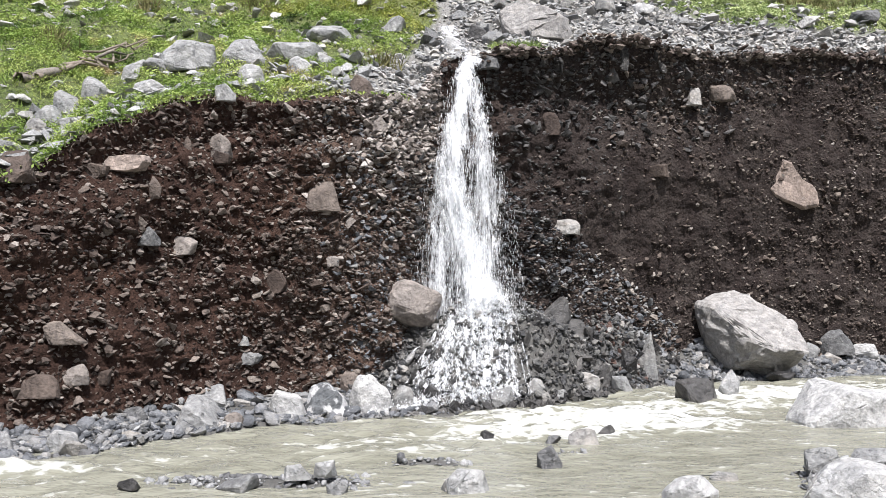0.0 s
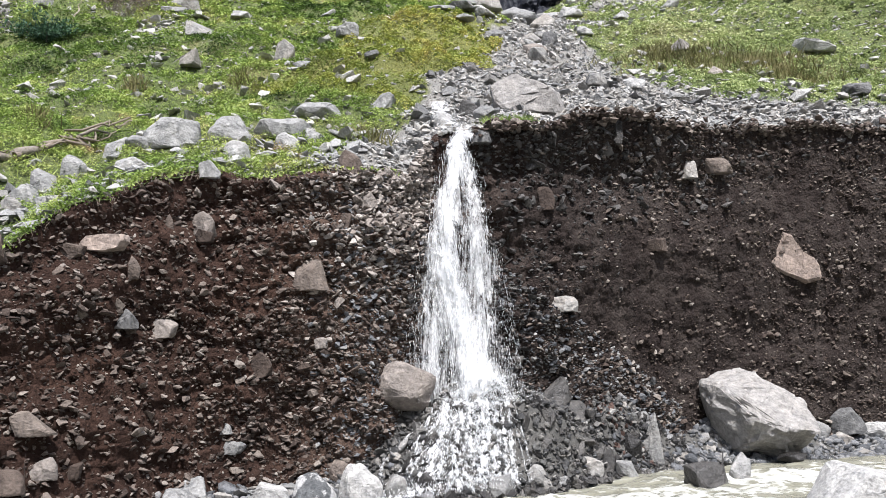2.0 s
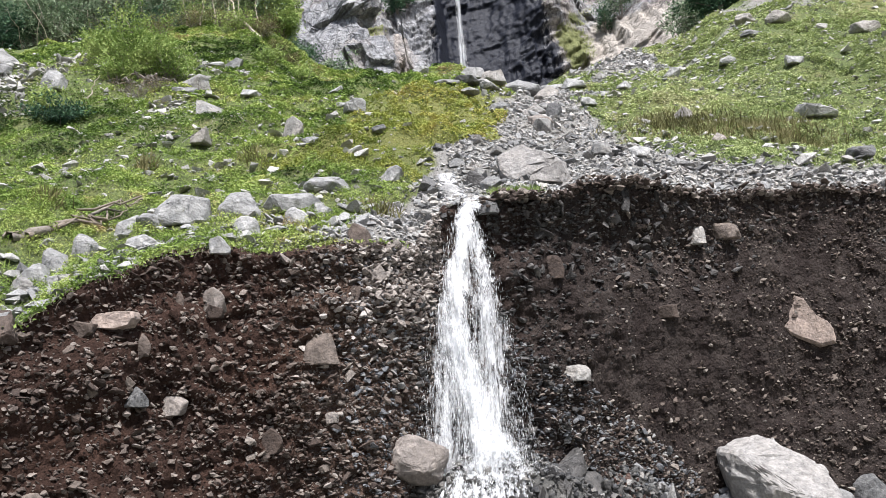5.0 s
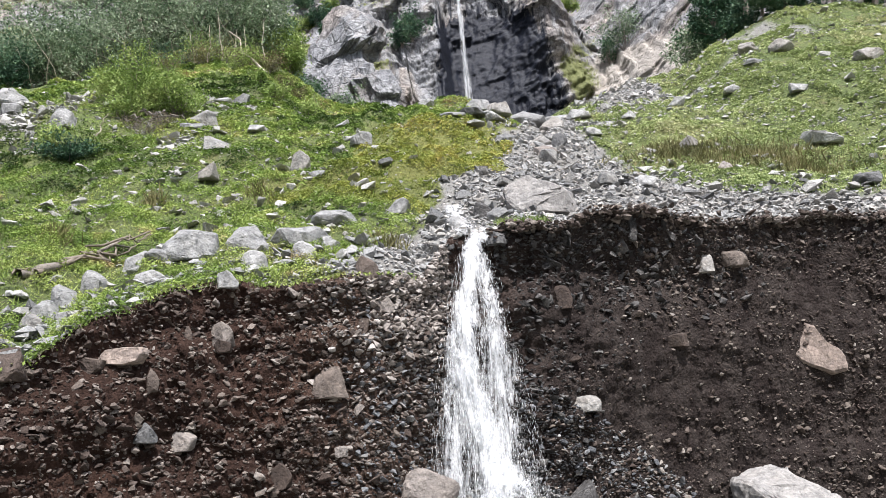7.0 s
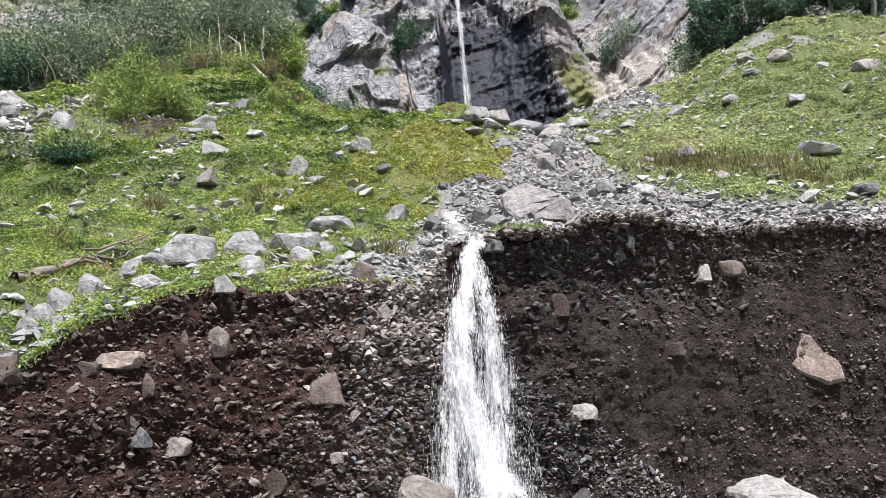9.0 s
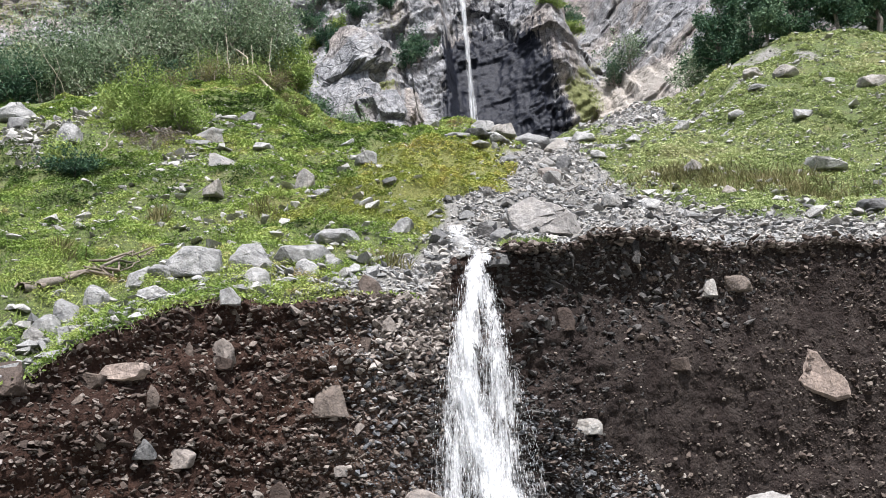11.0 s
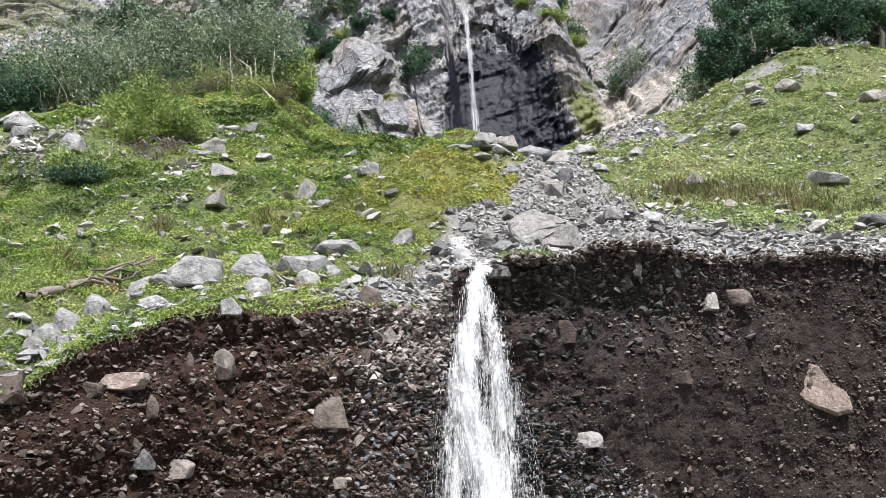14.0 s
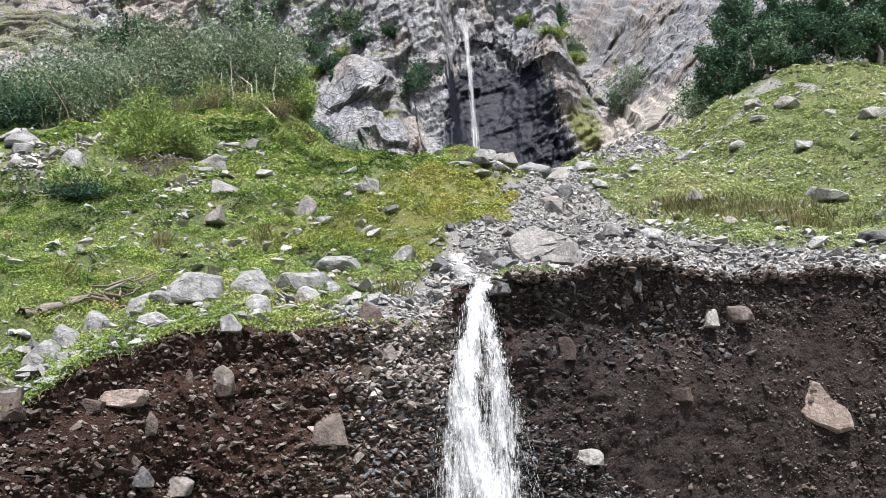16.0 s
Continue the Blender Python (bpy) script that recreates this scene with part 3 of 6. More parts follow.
def bank_point(x, v):
    """A point of the smooth cut face: v goes from the foot (0) to the edge (1)."""
    x, v = np.broadcast_arrays(np.asarray(x, float), np.asarray(v, float))
    y0, y1, z1 = foot_y(x), edge_y(x), edge_z(x)
    g = 0.15 * v + 0.85 * v ** 1.5
    right = sstep(1.5, 4.0, x)
    hollow = right * ((0.45 - 0.25 * sstep(4.8, 6.5, x)) * np.exp(-((v - 0.82) / 0.12) ** 2) + 0.3 * np.exp(-((v - 0.35) / 0.2) ** 2)) * (1 - 0.5 * sstep(8, 11, x))
    hollow = hollow + (1 - right) * (0.22 * np.exp(-((v - 0.88) / 0.08) ** 2) + 0.18 * np.exp(-((v - 0.25) / 0.16) ** 2))
    hollow = hollow + 0.45 * np.exp(-((v - 0.52) / 0.17) ** 2) * sstep(-3.2, -4.8, x)
    y = y0 + (y1 - y0) * g + hollow
    z = -0.3 + (z1 + 0.02 + 0.3) * v
    return x, y, z


BX, BV = np.meshgrid(bx, bv, indexing="ij")
X, Y, Z = bank_point(BX, BV)
pp = np.stack([X, Y, Z], -1).reshape(-1, 3)
fade = sstep(1.0, 0.97, BV)
bulge = 0.22 * fbm(pp, 2.6, 3, 21).reshape(X.shape) + 0.12 * fbm(pp * (1, 1, 1.2), 0.75, 2, 22).reshape(X.shape) + 0.055 * fbm(pp * (1, 1, 1.3), 0.2, 4, 23, gain=0.6).reshape(X.shape)
bulge = bulge + 0.05 * blocks(pp, 0.35, 0.22, 25).reshape(X.shape) + 0.03 * blocks(pp, 0.14, 0.1, 26).reshape(X.shape)
# runnels washed down the lower bank, and the channel behind the fall
bulge = bulge + 0.06 * sstep(0.0, -1.0, X) * fbm(pp * (1, 1, 0.22), 0.3, 3, 27).reshape(X.shape)
Y = Y + 0.25 * np.exp(-((X - 0.45) / 0.75) ** 2) * sstep(0.3, 0.5, BV) * sstep(1.0, 0.88, BV)
# firmer and smoother on the higher bank, and round the two bare slabs
bulge = bulge * (1 - 0.5 * sstep(2.0, 4.0, X)) * (1 - np.exp(-(((X - 7.9) / 0.8) ** 2 + ((Z - 4.2) / 0.8) ** 2))) * (1 - np.exp(-(((X + 5.05) / 0.8) ** 2 + ((Z - 3.86) / 0.45) ** 2)))
Y = Y - bulge * (0.25 + 0.75 * fade)
Z = Z + 0.04 * fbm(pp, 0.3, 3, 24).reshape(X.shape) * fade
BANK = np.stack([X, Y, Z], -1)
bank = tagged(grid("bank_wall", BANK, SOIL), "raw cut bank of dark reddish-brown soil packed with stones", "river bank", kind="structure")


def bank_surface(x, v):
    """Nearest point of the rough face."""
    i = np.clip(np.searchsorted(bx, x), 0, len(bx) - 1)
    j = np.clip(np.round(np.asarray(v) * (len(bv) - 1)).astype(int), 0, len(bv) - 1)
    return BANK[i, j]


# stream
wx = np.concatenate([np.linspace(-60, -9, 40), np.linspace(-8.8, 12.8, 240), np.linspace(13, 60, 40)])
wy = np.concatenate([np.linspace(-30, 7, 30), np.linspace(7.1, 20.5, 150), np.linspace(21, 34, 10)])
WX, WY = np.meshgrid(wx, wy, indexing="ij")
wp = np.stack([WX, WY, 0 * WX], -1).reshape(-1, 3)
mid = shore_y(WX) - 2.2
wave = sstep(3.0, 0.6, np.abs(WY - mid)) + 0.5
WZ = 0.035 * wave * fbm(wp * (0.8, 1.6, 1), 0.8, 4, 31).reshape(WX.shape) + 0.022 * wave * fbm(wp * (1, 1.5, 1), 0.3, 3, 32).reshape(WX.shape)
foam = 0.03 + 0.25 * np.exp(-((WY - mid + 0.4) / 1.2) ** 2) * sstep(-3, 3, WX)
for fx, fy, rx, ry, a in ((3.2, 14.0, 2.2, 0.8, 0.5), (6.2, 15.6, 2.2, 0.9, 0.6), (2.0, 12.9, 1.8, 0.8, 0.65), (3.6, 12.6, 1.2, 0.5, 0.5), (1.0, 12.0, 1.6, 0.4, 0.45), (-1.2, 11.4, 1.4, 0.3, 0.25), (-4.9, 9.9, 0.9, 0.35, 0.75), (-0.6, 10.9, 0.9, 0.25, 0.35), (8.5, 17.0, 2.5, 0.7, 0.3), (0.4, 14.1, 1.2, 0.35, 0.3)):
    foam = foam + 1.2 * a * np.exp(-(((WX - fx) / rx) ** 2 + ((WY - fy) / ry) ** 2))
WZ = WZ + 0.1 * np.clip(foam - 0.3, 0, 1) * (1 + fbm(wp, 0.4, 3, 33).reshape(WX.shape))
stream = tagged(grid("water", np.stack([WX, WY, WZ], -1), RIVER, foam=foam), "shallow silty grey-brown stream with white riffles", "stream", kind="structure")


# cliffs behind
def cliff_y(x, z):
    """How far off the rock face stands at x and height z."""
    y = 92 + 0.25 * (z - 40) - 3 * np.exp(-((x + 10) / 9) ** 2)
    alcove = 4.5 * sstep(0.2, 1.6, x + 0.06 * (z - 50)) * sstep(22, 13, x) * sstep(72, 62, z)
    y = y + alcove
    y = y - 4 * np.exp(-(((x - 14.0) / 5.5) ** 2 + ((z - 53) / 9.0) ** 2))
    # the right wall comes forward and leans back in a long ramp
    y = y - 34 * sstep(15, 42, x) + 1.15 * sstep(13, 22, x) * (z - 39)
    # the foot of the left wall steps out
    y = y - 10 * sstep(1, -7, x) * sstep(52, 36, z + 0.15 * x)
    return y


cx = np.concatenate([np.linspace(-120, -46, 50), np.linspace(-45, 42, 520), np.linspace(41, 120, 50)])
cz = np.concatenate([np.linspace(8, 25, 12), np.linspace(26, 72, 320), np.linspace(73, 135, 30)])
CX, CZ = np.meshgrid(cx, cz, indexing="ij")
CY = cliff_y(CX, CZ)
arc = np.concatenate([[0], np.cumsum(np.hypot(np.diff(cx), np.diff(cliff_y(cx, 45.0))))])
cp = np.stack([np.repeat(arc[:, None], len(cz), 1), 0 * CX, CZ], -1).reshape(-1, 3)
cp_x = np.repeat(cx, len(cz))
dip = np.stack([(cp[:, 0] * 0.82 + cp[:, 2] * 0.57) / 5, 0 * cp[:, 0], -cp[:, 0] * 0.57 + cp[:, 2] * 0.82], -1)
rough = 2.2 * fbm(cp * (1, 1, 0.6), 15, 2, 41) + (1.0 * blocks(cp, 6.0, 9.0, 45) + 0.5 * blocks(cp, 2.6, 3.4, 46)) * (1 - 0.7 * sstep(0, 2, cp_x) * sstep(12, 9, cp_x) * sstep(54, 48, cp[:, 2])) + 0.22 * blocks(cp, 1.2, 1.5, 47) + 0.1 * blocks(cp, 0.6, 0.8, 49)
rough = rough + 0.5 * fbm(dip, 1.9, 3, 48, ridged=True) * (1 - sstep(0, 2, cp_x) * sstep(13, 9, cp_x)) + 0.25 * fbm(cp * (1, 1, 0.35), 1.6, 4, 42, ridged=True)
rough = (rough + 0.15 * fbm(cp, 0.8, 3, 43)) * (1 - 0.25 * (sstep(0, 2, cp_x) * sstep(13, 9, cp_x) * sstep(56, 48, cp[:, 2])))
CY = CY - rough.reshape(CX.shape)
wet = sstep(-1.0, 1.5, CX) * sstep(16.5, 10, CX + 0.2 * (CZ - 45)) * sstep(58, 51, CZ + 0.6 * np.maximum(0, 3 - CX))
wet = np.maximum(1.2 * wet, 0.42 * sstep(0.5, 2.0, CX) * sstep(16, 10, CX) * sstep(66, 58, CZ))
moss = 0.85 * sstep(0.05, 0.55, fbm(cp * (0.6, 0.6, 1.5), 8, 3, 44)).reshape(CX.shape) * (0.5 + 0.5 * sstep(2, -14, CX)) * (0.6 + 0.4 * sstep(60, 40, CZ)) - 0.8 * wet
bearing, rise = CX / CY, (CZ - EYE) / CY
over = rise - np.interp(bearing, (0.09, 0.143, 0.199, 0.282, 0.355, 0.429), (0.39, 0.398, 0.418, 0.44, 0.479, 0.517))
scarp = 0.85 * sstep(0.16, 0.2, bearing) * sstep(0.4, 0.36, bearing) * sstep(0.065, 0.04, over)
moss = moss - 0.5 * scarp + 0.45 * sstep(0.135, 0.15, bearing) * sstep(0.215, 0.19, bearing) * sstep(0.05, 0.03, np.abs(over - 0.035 - 0.3 * (bearing - 0.16)))
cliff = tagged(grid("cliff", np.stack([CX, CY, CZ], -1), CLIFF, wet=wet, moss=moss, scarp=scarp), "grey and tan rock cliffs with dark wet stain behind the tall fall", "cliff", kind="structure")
# ---------------------------------------------------------------- rocks
def hull_mesh(seed, n=14, flat=0.7, box=2.0):
    r = np.random.default_rng(seed)
    d = r.normal(size=(n, 3))
    d /= (np.abs(d) ** box).sum(1)[:, None] ** (1 / box)
    d *= r.uniform(0.8, 1.1, (n, 1)) * (1, r.uniform(0.6, 0.95), flat * r.uniform(0.7, 1.1))
    bm = bmesh.new()
    for c in d:
        bm.verts.new(c)
    bmesh.ops.convex_hull(bm, input=bm.verts)
    for vtx in [vv for vv in bm.verts if not vv.link_faces]:
        bm.verts.remove(vtx)
    bmesh.ops.triangulate(bm, faces=bm.faces)
    bm.normal_update()
    return bm


PEBBLES = []
for k in range(28):
    bm = hull_mesh(100 + k, 8 + k % 4, (0.75, 0.5, 0.6, 0.4)[k % 4])
    bm.verts.index_update()
    PEBBLES.append((np.array([v.co for v in bm.verts]), np.array([[v.index for v in f.verts] for f in bm.faces])))
    bm.free()


def rotations(n, r, tilt=math.pi):
    """n random turns as n x 3 x 3."""
    a, b, c = r.uniform(0, 2 * math.pi, n), r.uniform(-tilt, tilt, n), r.uniform(-tilt, tilt, n)
    ca, sa, cb, sb, cc, sc = np.cos(a), np.sin(a), np.cos(b), np.sin(b), np.cos(c), np.sin(c)
    return np.stack([np.stack([ca * cb, ca * sb * sc - sa * cc, ca * sb * cc + sa * sc], -1),
                     np.stack([sa * cb, sa * sb * sc + ca * cc, sa * sb * cc - ca * sc], -1),
                     np.stack([-sb, cb * sc, cb * cc], -1)], 1)


ROUND = []
for k in range(16):
    bm = hull_mesh(160 + k, 15, (0.7, 0.5, 0.6, 0.42)[k % 4])
    bm.verts.index_update()
    ROUND.append((np.array([v.co for v in bm.verts]), np.array([[v.index for v in f.verts] for f in bm.faces])))
    bm.free()


FLAKES = []
for k in range(24):
    bm = hull_mesh(220 + k, 9 + k % 4, (0.5, 0.38, 0.6, 0.45)[k % 4], 2.6)
    bm.verts.index_update()
    FLAKES.append((np.array([v.co for v in bm.verts]), np.array([[v.index for v in f.verts] for f in bm.faces])))
    bm.free()


def scatter(name, P, sizes, material, r, tilt=math.pi, shapes=PEBBLES):
    """Many small stones as one mesh."""
    R = rotations(len(P), r, tilt)
    kind = r.integers(0, len(shapes), len(P))
    V, F, base = [], [], 0
    for k, (pv, pf) in enumerate(shapes):
        s = np.nonzero(kind == k)[0]
        if not len(s):
            continue
        v = np.einsum("nij,vj->nvi", R[s], pv) * sizes[s, None, None] + P[s, None, :]
        V.append(v.reshape(-1, 3))
        F.append((pf[None] + base + (np.arange(len(s)) * len(pv))[:, None, None]).reshape(-1, 3))
        base += len(s) * len(pv)
    return mesh_from(name, np.concatenate(V), np.concatenate(F), material, shapes is ROUND)


def boulder_mesh(name, seed, size, material, n=0, rough=0.018, cuts=3, box=2.3, cut=0.34):
    """An angular weathered boulder of about size (x, y, z) metres, its base at z = 0."""
    bm = hull_mesh(seed, n or 11 + seed % 6, 1.0, box)
    bmesh.ops.bevel(bm, geom=bm.edges[:], offset=0.05, segments=1, affect="EDGES", profile=0.6)
    bmesh.ops.triangulate(bm, faces=bm.faces)
    bmesh.ops.subdivide_edges(bm, edges=bm.edges[:], cuts=cuts, use_grid_fill=True)
    V = np.array([v.co for v in bm.verts])
    lo, hi = V.min(0), V.max(0)
    V[:, 2] = np.maximum(V[:, 2], lo[2] + cut * (hi[2] - lo[2]))
    lo = V.min(0)
    V = (V - (lo + hi) / 2) / (hi - lo) * np.array(size)
    s = float(np.mean(size))
    N = V / np.maximum(np.linalg.norm(V, axis=1)[:, None], 1e-6)
    q = V + seed * 3.1
    V = V + N * (rough * s * fbm(q, 0.35 * s, 4, seed % 50) + 1.2 * rough * s * blocks(q, 0.33 * s, 0.28 * s, seed % 31))[:, None]
    V[:, 2] -= V[:, 2].min()
    for v, c in zip(bm.verts, V):
        v.co = c
    me = bpy.data.meshes.new(name)
    bm.to_mesh(me)
    bm.free()
    me.materials.append(material)
    smooth(me, False)
    return me


def boulder(label, at, size, material, seed, name="", **kw):
    name = name or ("boulder" if max(size) > 0.5 else "stone")
    if "rounded" in label or "boulder" in label:
        kw.update(box=2.2, n=40)
    if "slab" in label or "flat" in label or "block" in label:
        kw.update(box=3.2, n=22)
    if "foot of the fall" in label:
        kw.update(cut=0.05)
    kw.setdefault("cuts", 3 if max(size) > 1.0 else 2 if max(size) > 0.5 else 1)
    ob = new(name, boulder_mesh(name, seed, size, material, **kw))
    if at[1] > 20.0:
        at = (at[0], at[1], float(slope_z(at[0], at[1])) - 0.12 * size[2])
    ob.location = at
    return tagged(ob, label, "rock" if max(size) > 0.5 else "stone")

# ---------------------------------------------------------------- the near fall
def path_line(pts, n):
    pts, t = np.array(pts, float), np.linspace(0, 1, n)
    k = np.linspace(0, 1, len(pts))
    return np.stack([np.interp(t, k, pts[:, a]) for a in range(pts.shape[1])], -1)


def fall_sheet(name, parent, pts, core, depth, seed, material, n=90):
    """A sheet of falling water along the line pts (x, y, z, width), bowed towards the valley."""
    line = path_line(pts, n)
    u = np.linspace(-1, 1, 33)
    P = np.zeros((n, len(u), 3))
    P[..., 0] = line[:, None, 0] + line[:, None, 3] * u / 2
    P[..., 1] = line[:, None, 1] - depth * (1 - u ** 2)
    P[..., 2] = line[:, None, 2]
    q = P.reshape(-1, 3)
    P[..., 1] += 0.08 * fbm(q * (3, 1, 0.6), 0.5, 3, seed).reshape(n, -1)
    P[..., 0] += 0.06 * fbm(q * (1, 1, 0.8), 0.5, 3, seed + 1).reshape(n, -1)
    c = core[0] + (core[1] - core[0]) * (1 - np.abs(u)[None, :] ** 1.4) + 0 * line[:, :1]
    ob = grid(name, P, material, core=c)
    ob.parent = parent
    ob.matrix_parent_inverse = Matrix.Translation(parent.location).inverted()
    return ob


def drop_mesh(name, P, D, length, width, material, r):
    """Flying water: a slim four-sided spindle for each drop, along its way D."""
    n = len(P)
    D = D / np.linalg.norm(D, axis=1)[:, None]
    s = np.cross(D, r.normal(size=(n, 3)))
    s /= np.linalg.norm(s, axis=1)[:, None]
    s2 = np.cross(D, s)
    v = np.stack([P - D * length[:, None] / 2, P + s * width[:, None], P + s2 * width[:, None], P - s * width[:, None] * 0.8, P + D * length[:, None] / 2], 1)
    f = np.array([(0, 1, 2), (0, 2, 3), (0, 3, 1), (4, 2, 1), (4, 3, 2), (4, 1, 3)])
    F = (f[None] + (np.arange(n) * 5)[:, None, None]).reshape(-1, 3)
    return mesh_from(name, v.reshape(-1, 3), F, material)


def spray_mat():
    m, ns, ls, p = mat("spray")
    p.inputs["Base Color"].default_value = (0.92, 0.93, 0.94, 1)
    p.inputs["Roughness"].default_value = 0.3
    tr = ns.new("ShaderNodeBsdfTranslucent")
    tr.inputs[0].default_value = (0.95, 0.96, 0.97, 1)
    ms = ns.new("ShaderNodeMixShader")
    ms.inputs[0].default_value = 0.4
    ls.new(p.outputs[0], ms.inputs[1])
    ls.new(tr.outputs[0], ms.inputs[2])
    ls.new(ms.outputs[0], ns["Material Output"].inputs[0])
    return m


SPRAY = spray_mat()
fall = tagged(new("waterfall"), "white waterfall pouring over the bank's edge onto rubble", "waterfall")
fall.location = (0.7, 16.0, 1.6)
into_fall = Matrix.Translation(fall.location).inverted()
CORE_LINE = [(0.63, 17.2, 6.66, 0.43), (0.56, 16.82, 6.42, 0.44), (0.37, 16.45, 5.91, 0.5), (0.23, 16.22, 5.14, 0.6), (0.16, 16.05, 4.26, 0.68), (0.18, 15.95, 3.66, 0.68), (0.34, 15.85, 2.94, 0.72), (0.48, 15.75, 2.34, 0.84), (0.6, 15.65, 1.8, 1.0), (0.64, 15.6, 1.4, 1.05)]
LEFT_LINE = [(0.16, 16.3, 5.1, 0.34), (0.05, 16.1, 4.27, 0.64), (-0.04, 15.95, 3.42, 0.88), (-0.08, 15.85, 2.75, 1.0), (-0.1, 15.75, 2.0, 1.1), (-0.15, 15.7, 1.3, 0.95)]
RIGHT_LINE = [(0.63, 16.65, 6.06, 0.42), (0.7, 16.35, 5.15, 0.62), (0.74, 16.15, 4.27, 0.87), (0.76, 16.05, 3.41, 1.07), (0.81, 15.9, 2.5, 1.16), (0.85, 15.8, 1.9, 1.21), (0.86, 15.75, 1.4, 1.2)]
SHELF_LINE = [(0.02, 15.9, 4.05, 0.2), (0.18, 15.82, 4.0, 0.3), (0.32, 15.75, 3.6, 0.35), (0.45, 15.7, 2.9, 0.4), (0.55, 15.62, 2.2, 0.5)]
fall_sheet("core_stream", fall, [(a + 0.06, b, c, w * 1.15) for a, b, c, w in CORE_LINE], (-0.1, 1.0), 0.16, 62, FALLING)
fall_sheet("shelf_stream", fall, SHELF_LINE, (-0.2, 0.85), 0.08, 66, FALLING)
fall_sheet("left_curtain", fall, LEFT_LINE, (-0.3, 0.62), 0.06, 65, VEIL)
fall_sheet("left_inner_curtain", fall, [(a + 0.1, b + 0.1, c, w) for a, b, c, w in LEFT_LINE], (-0.3, 0.6), 0.02, 75, VEIL)
fall_sheet("right_veil", fall, RIGHT_LINE, (-0.22, 0.72), 0.06, 61, VEIL)
fall_sheet("right_inner_veil", fall, [(a - 0.08, b + 0.1, c, w) for a, b, c, w in RIGHT_LINE], (-0.35, 0.45), 0.02, 76, VEIL)


def fall_drops(n, line, streaks, lo, hi, r, lw):
    """Drops that follow one another down streaks of the falling water."""
    off = np.clip(r.normal(size=streaks) * 0.5, -1.15, 1.15)
    t0 = r.uniform(0, 0.8, streaks) ** 1.4
    k = r.integers(0, streaks, n)
    t = t0[k] + (1.02 - t0[k]) * r.uniform(0, 1, n)
    q = np.stack([np.interp(t, np.linspace(0, 1, len(line)), np.array(line)[:, a]) for a in range(4)], -1)
    o = off[k] + r.normal(size=n) * 0.05
    P = q[:, :3].copy()
    P[:, 0] += o * q[:, 3] / 2
    P[:, 1] += r.normal(size=n) * 0.06 - 0.13
    D = np.stack([0.15 * o, -0.06 + 0 * o, -np.ones(n)], -1) + r.normal(size=(n, 3)) * 0.07
    return P, D, r.uniform(lo, hi, n), r.uniform(*lw, n)


wr = np.random.default_rng(41)
for nm, n, line, streaks, lo, hi, lw in (("core_spray", 2600, CORE_LINE, 90, 0.06, 0.22, (0.0015, 0.005)), ("left_spray", 1500, LEFT_LINE, 100, 0.05, 0.16, (0.001, 0.0035)), ("right_spray", 2600, RIGHT_LINE, 120, 0.05, 0.16, (0.001, 0.003)), ("shelf_spray", 700, SHELF_LINE, 25, 0.03, 0.12, (0.002, 0.006))):
    ob = part(nm, drop_mesh(nm, *fall_drops(n, line, streaks, lo, hi, wr, lw), SPRAY, wr), fall)
    ob.matrix_parent_inverse = into_fall
    tagged(ob, kind="stuff")
# water breaking over the rubble
CASCADE = white_water_mat("broken_water", 0.5, (7.0, 7.0, 5.0), -0.1, bead=1.7)


def cascade_threads(n, r):
    """Threads of white water that part and run down between the stones, as ribbons; and the drops over them."""
    V, F, C, drops, base = [], [], [], [], 0
    for k in range(n):
        x, y = 0.7 + r.normal() * 0.25, 15.7 + r.normal() * 0.12
        aim, w = r.uniform(-1.15, 0.3) if r.uniform() < 0.8 else r.uniform(0.0, 0.35), r.uniform(0.012, 0.05)
        wander, pts = 0.0, []
        for j in range(46):
            pts.append((x, y))
            wander = 0.8 * wander + r.normal() * 0.35
            x, y = x + 0.045 * (0.75 * aim + wander), y - 0.04 - 0.01 * r.uniform()
            if y < shore_y(x) - 0.05:
                break
        q = np.array(pts)
        if len(q) < 6:
            continue
        z = ground_z(q[:, 0], q[:, 1]) + 0.07 + 0.05 * np.abs(np.sin(np.arange(len(q)) * r.uniform(0.4, 0.9) + k))
        ww = w * (0.6 + 0.8 * np.abs(np.sin(np.arange(len(q)) * 0.37 + k)))
        for side, dz in ((-1, -0.02), (0, 0.015), (1, -0.02)):
            V.append(np.stack([q[:, 0] + side * ww, q[:, 1], z + dz], -1))
            C.append(np.full(len(q), 0.75 if side == 0 else 0.2))
        i, m = base + np.arange(len(q) - 1), len(q)
        for c in (0, m):
            F.append(np.stack([i + c, i + c + 1, i + c + m + 1, i + c + m], -1))
        base += 3 * m
        d = q[r.integers(0, m, 70)] + r.normal(size=(70, 2)) * (1.3 * w, 0.04)
        drops.append(d)
    return np.concatenate(V), np.concatenate(F), np.concatenate(C), np.concatenate(drops)


# white water heaped up where the fall strikes the rubble
su, sv = np.linspace(0, 2 * math.pi, 60), np.linspace(0, 1, 30)
SU, SV = np.meshgrid(su, sv, indexing="ij")
sq = np.stack([np.cos(SU) * SV, np.sin(SU) * SV, 0 * SU], -1).reshape(-1, 3)
lump = 1 + 0.35 * fbm(sq, 0.3, 3, 68).reshape(SU.shape)
ob = grid("splash_mound", np.stack([0.72 + 0.55 * SV * np.cos(SU), 15.5 + 0.34 * SV * np.sin(SU), 1.42 + 0.6 * (1 - SV ** 1.6) * lump], -1), CASCADE, core=1.1 - 1.25 * SV ** 2)
ob.parent, ob.matrix_parent_inverse = fall, into_fall
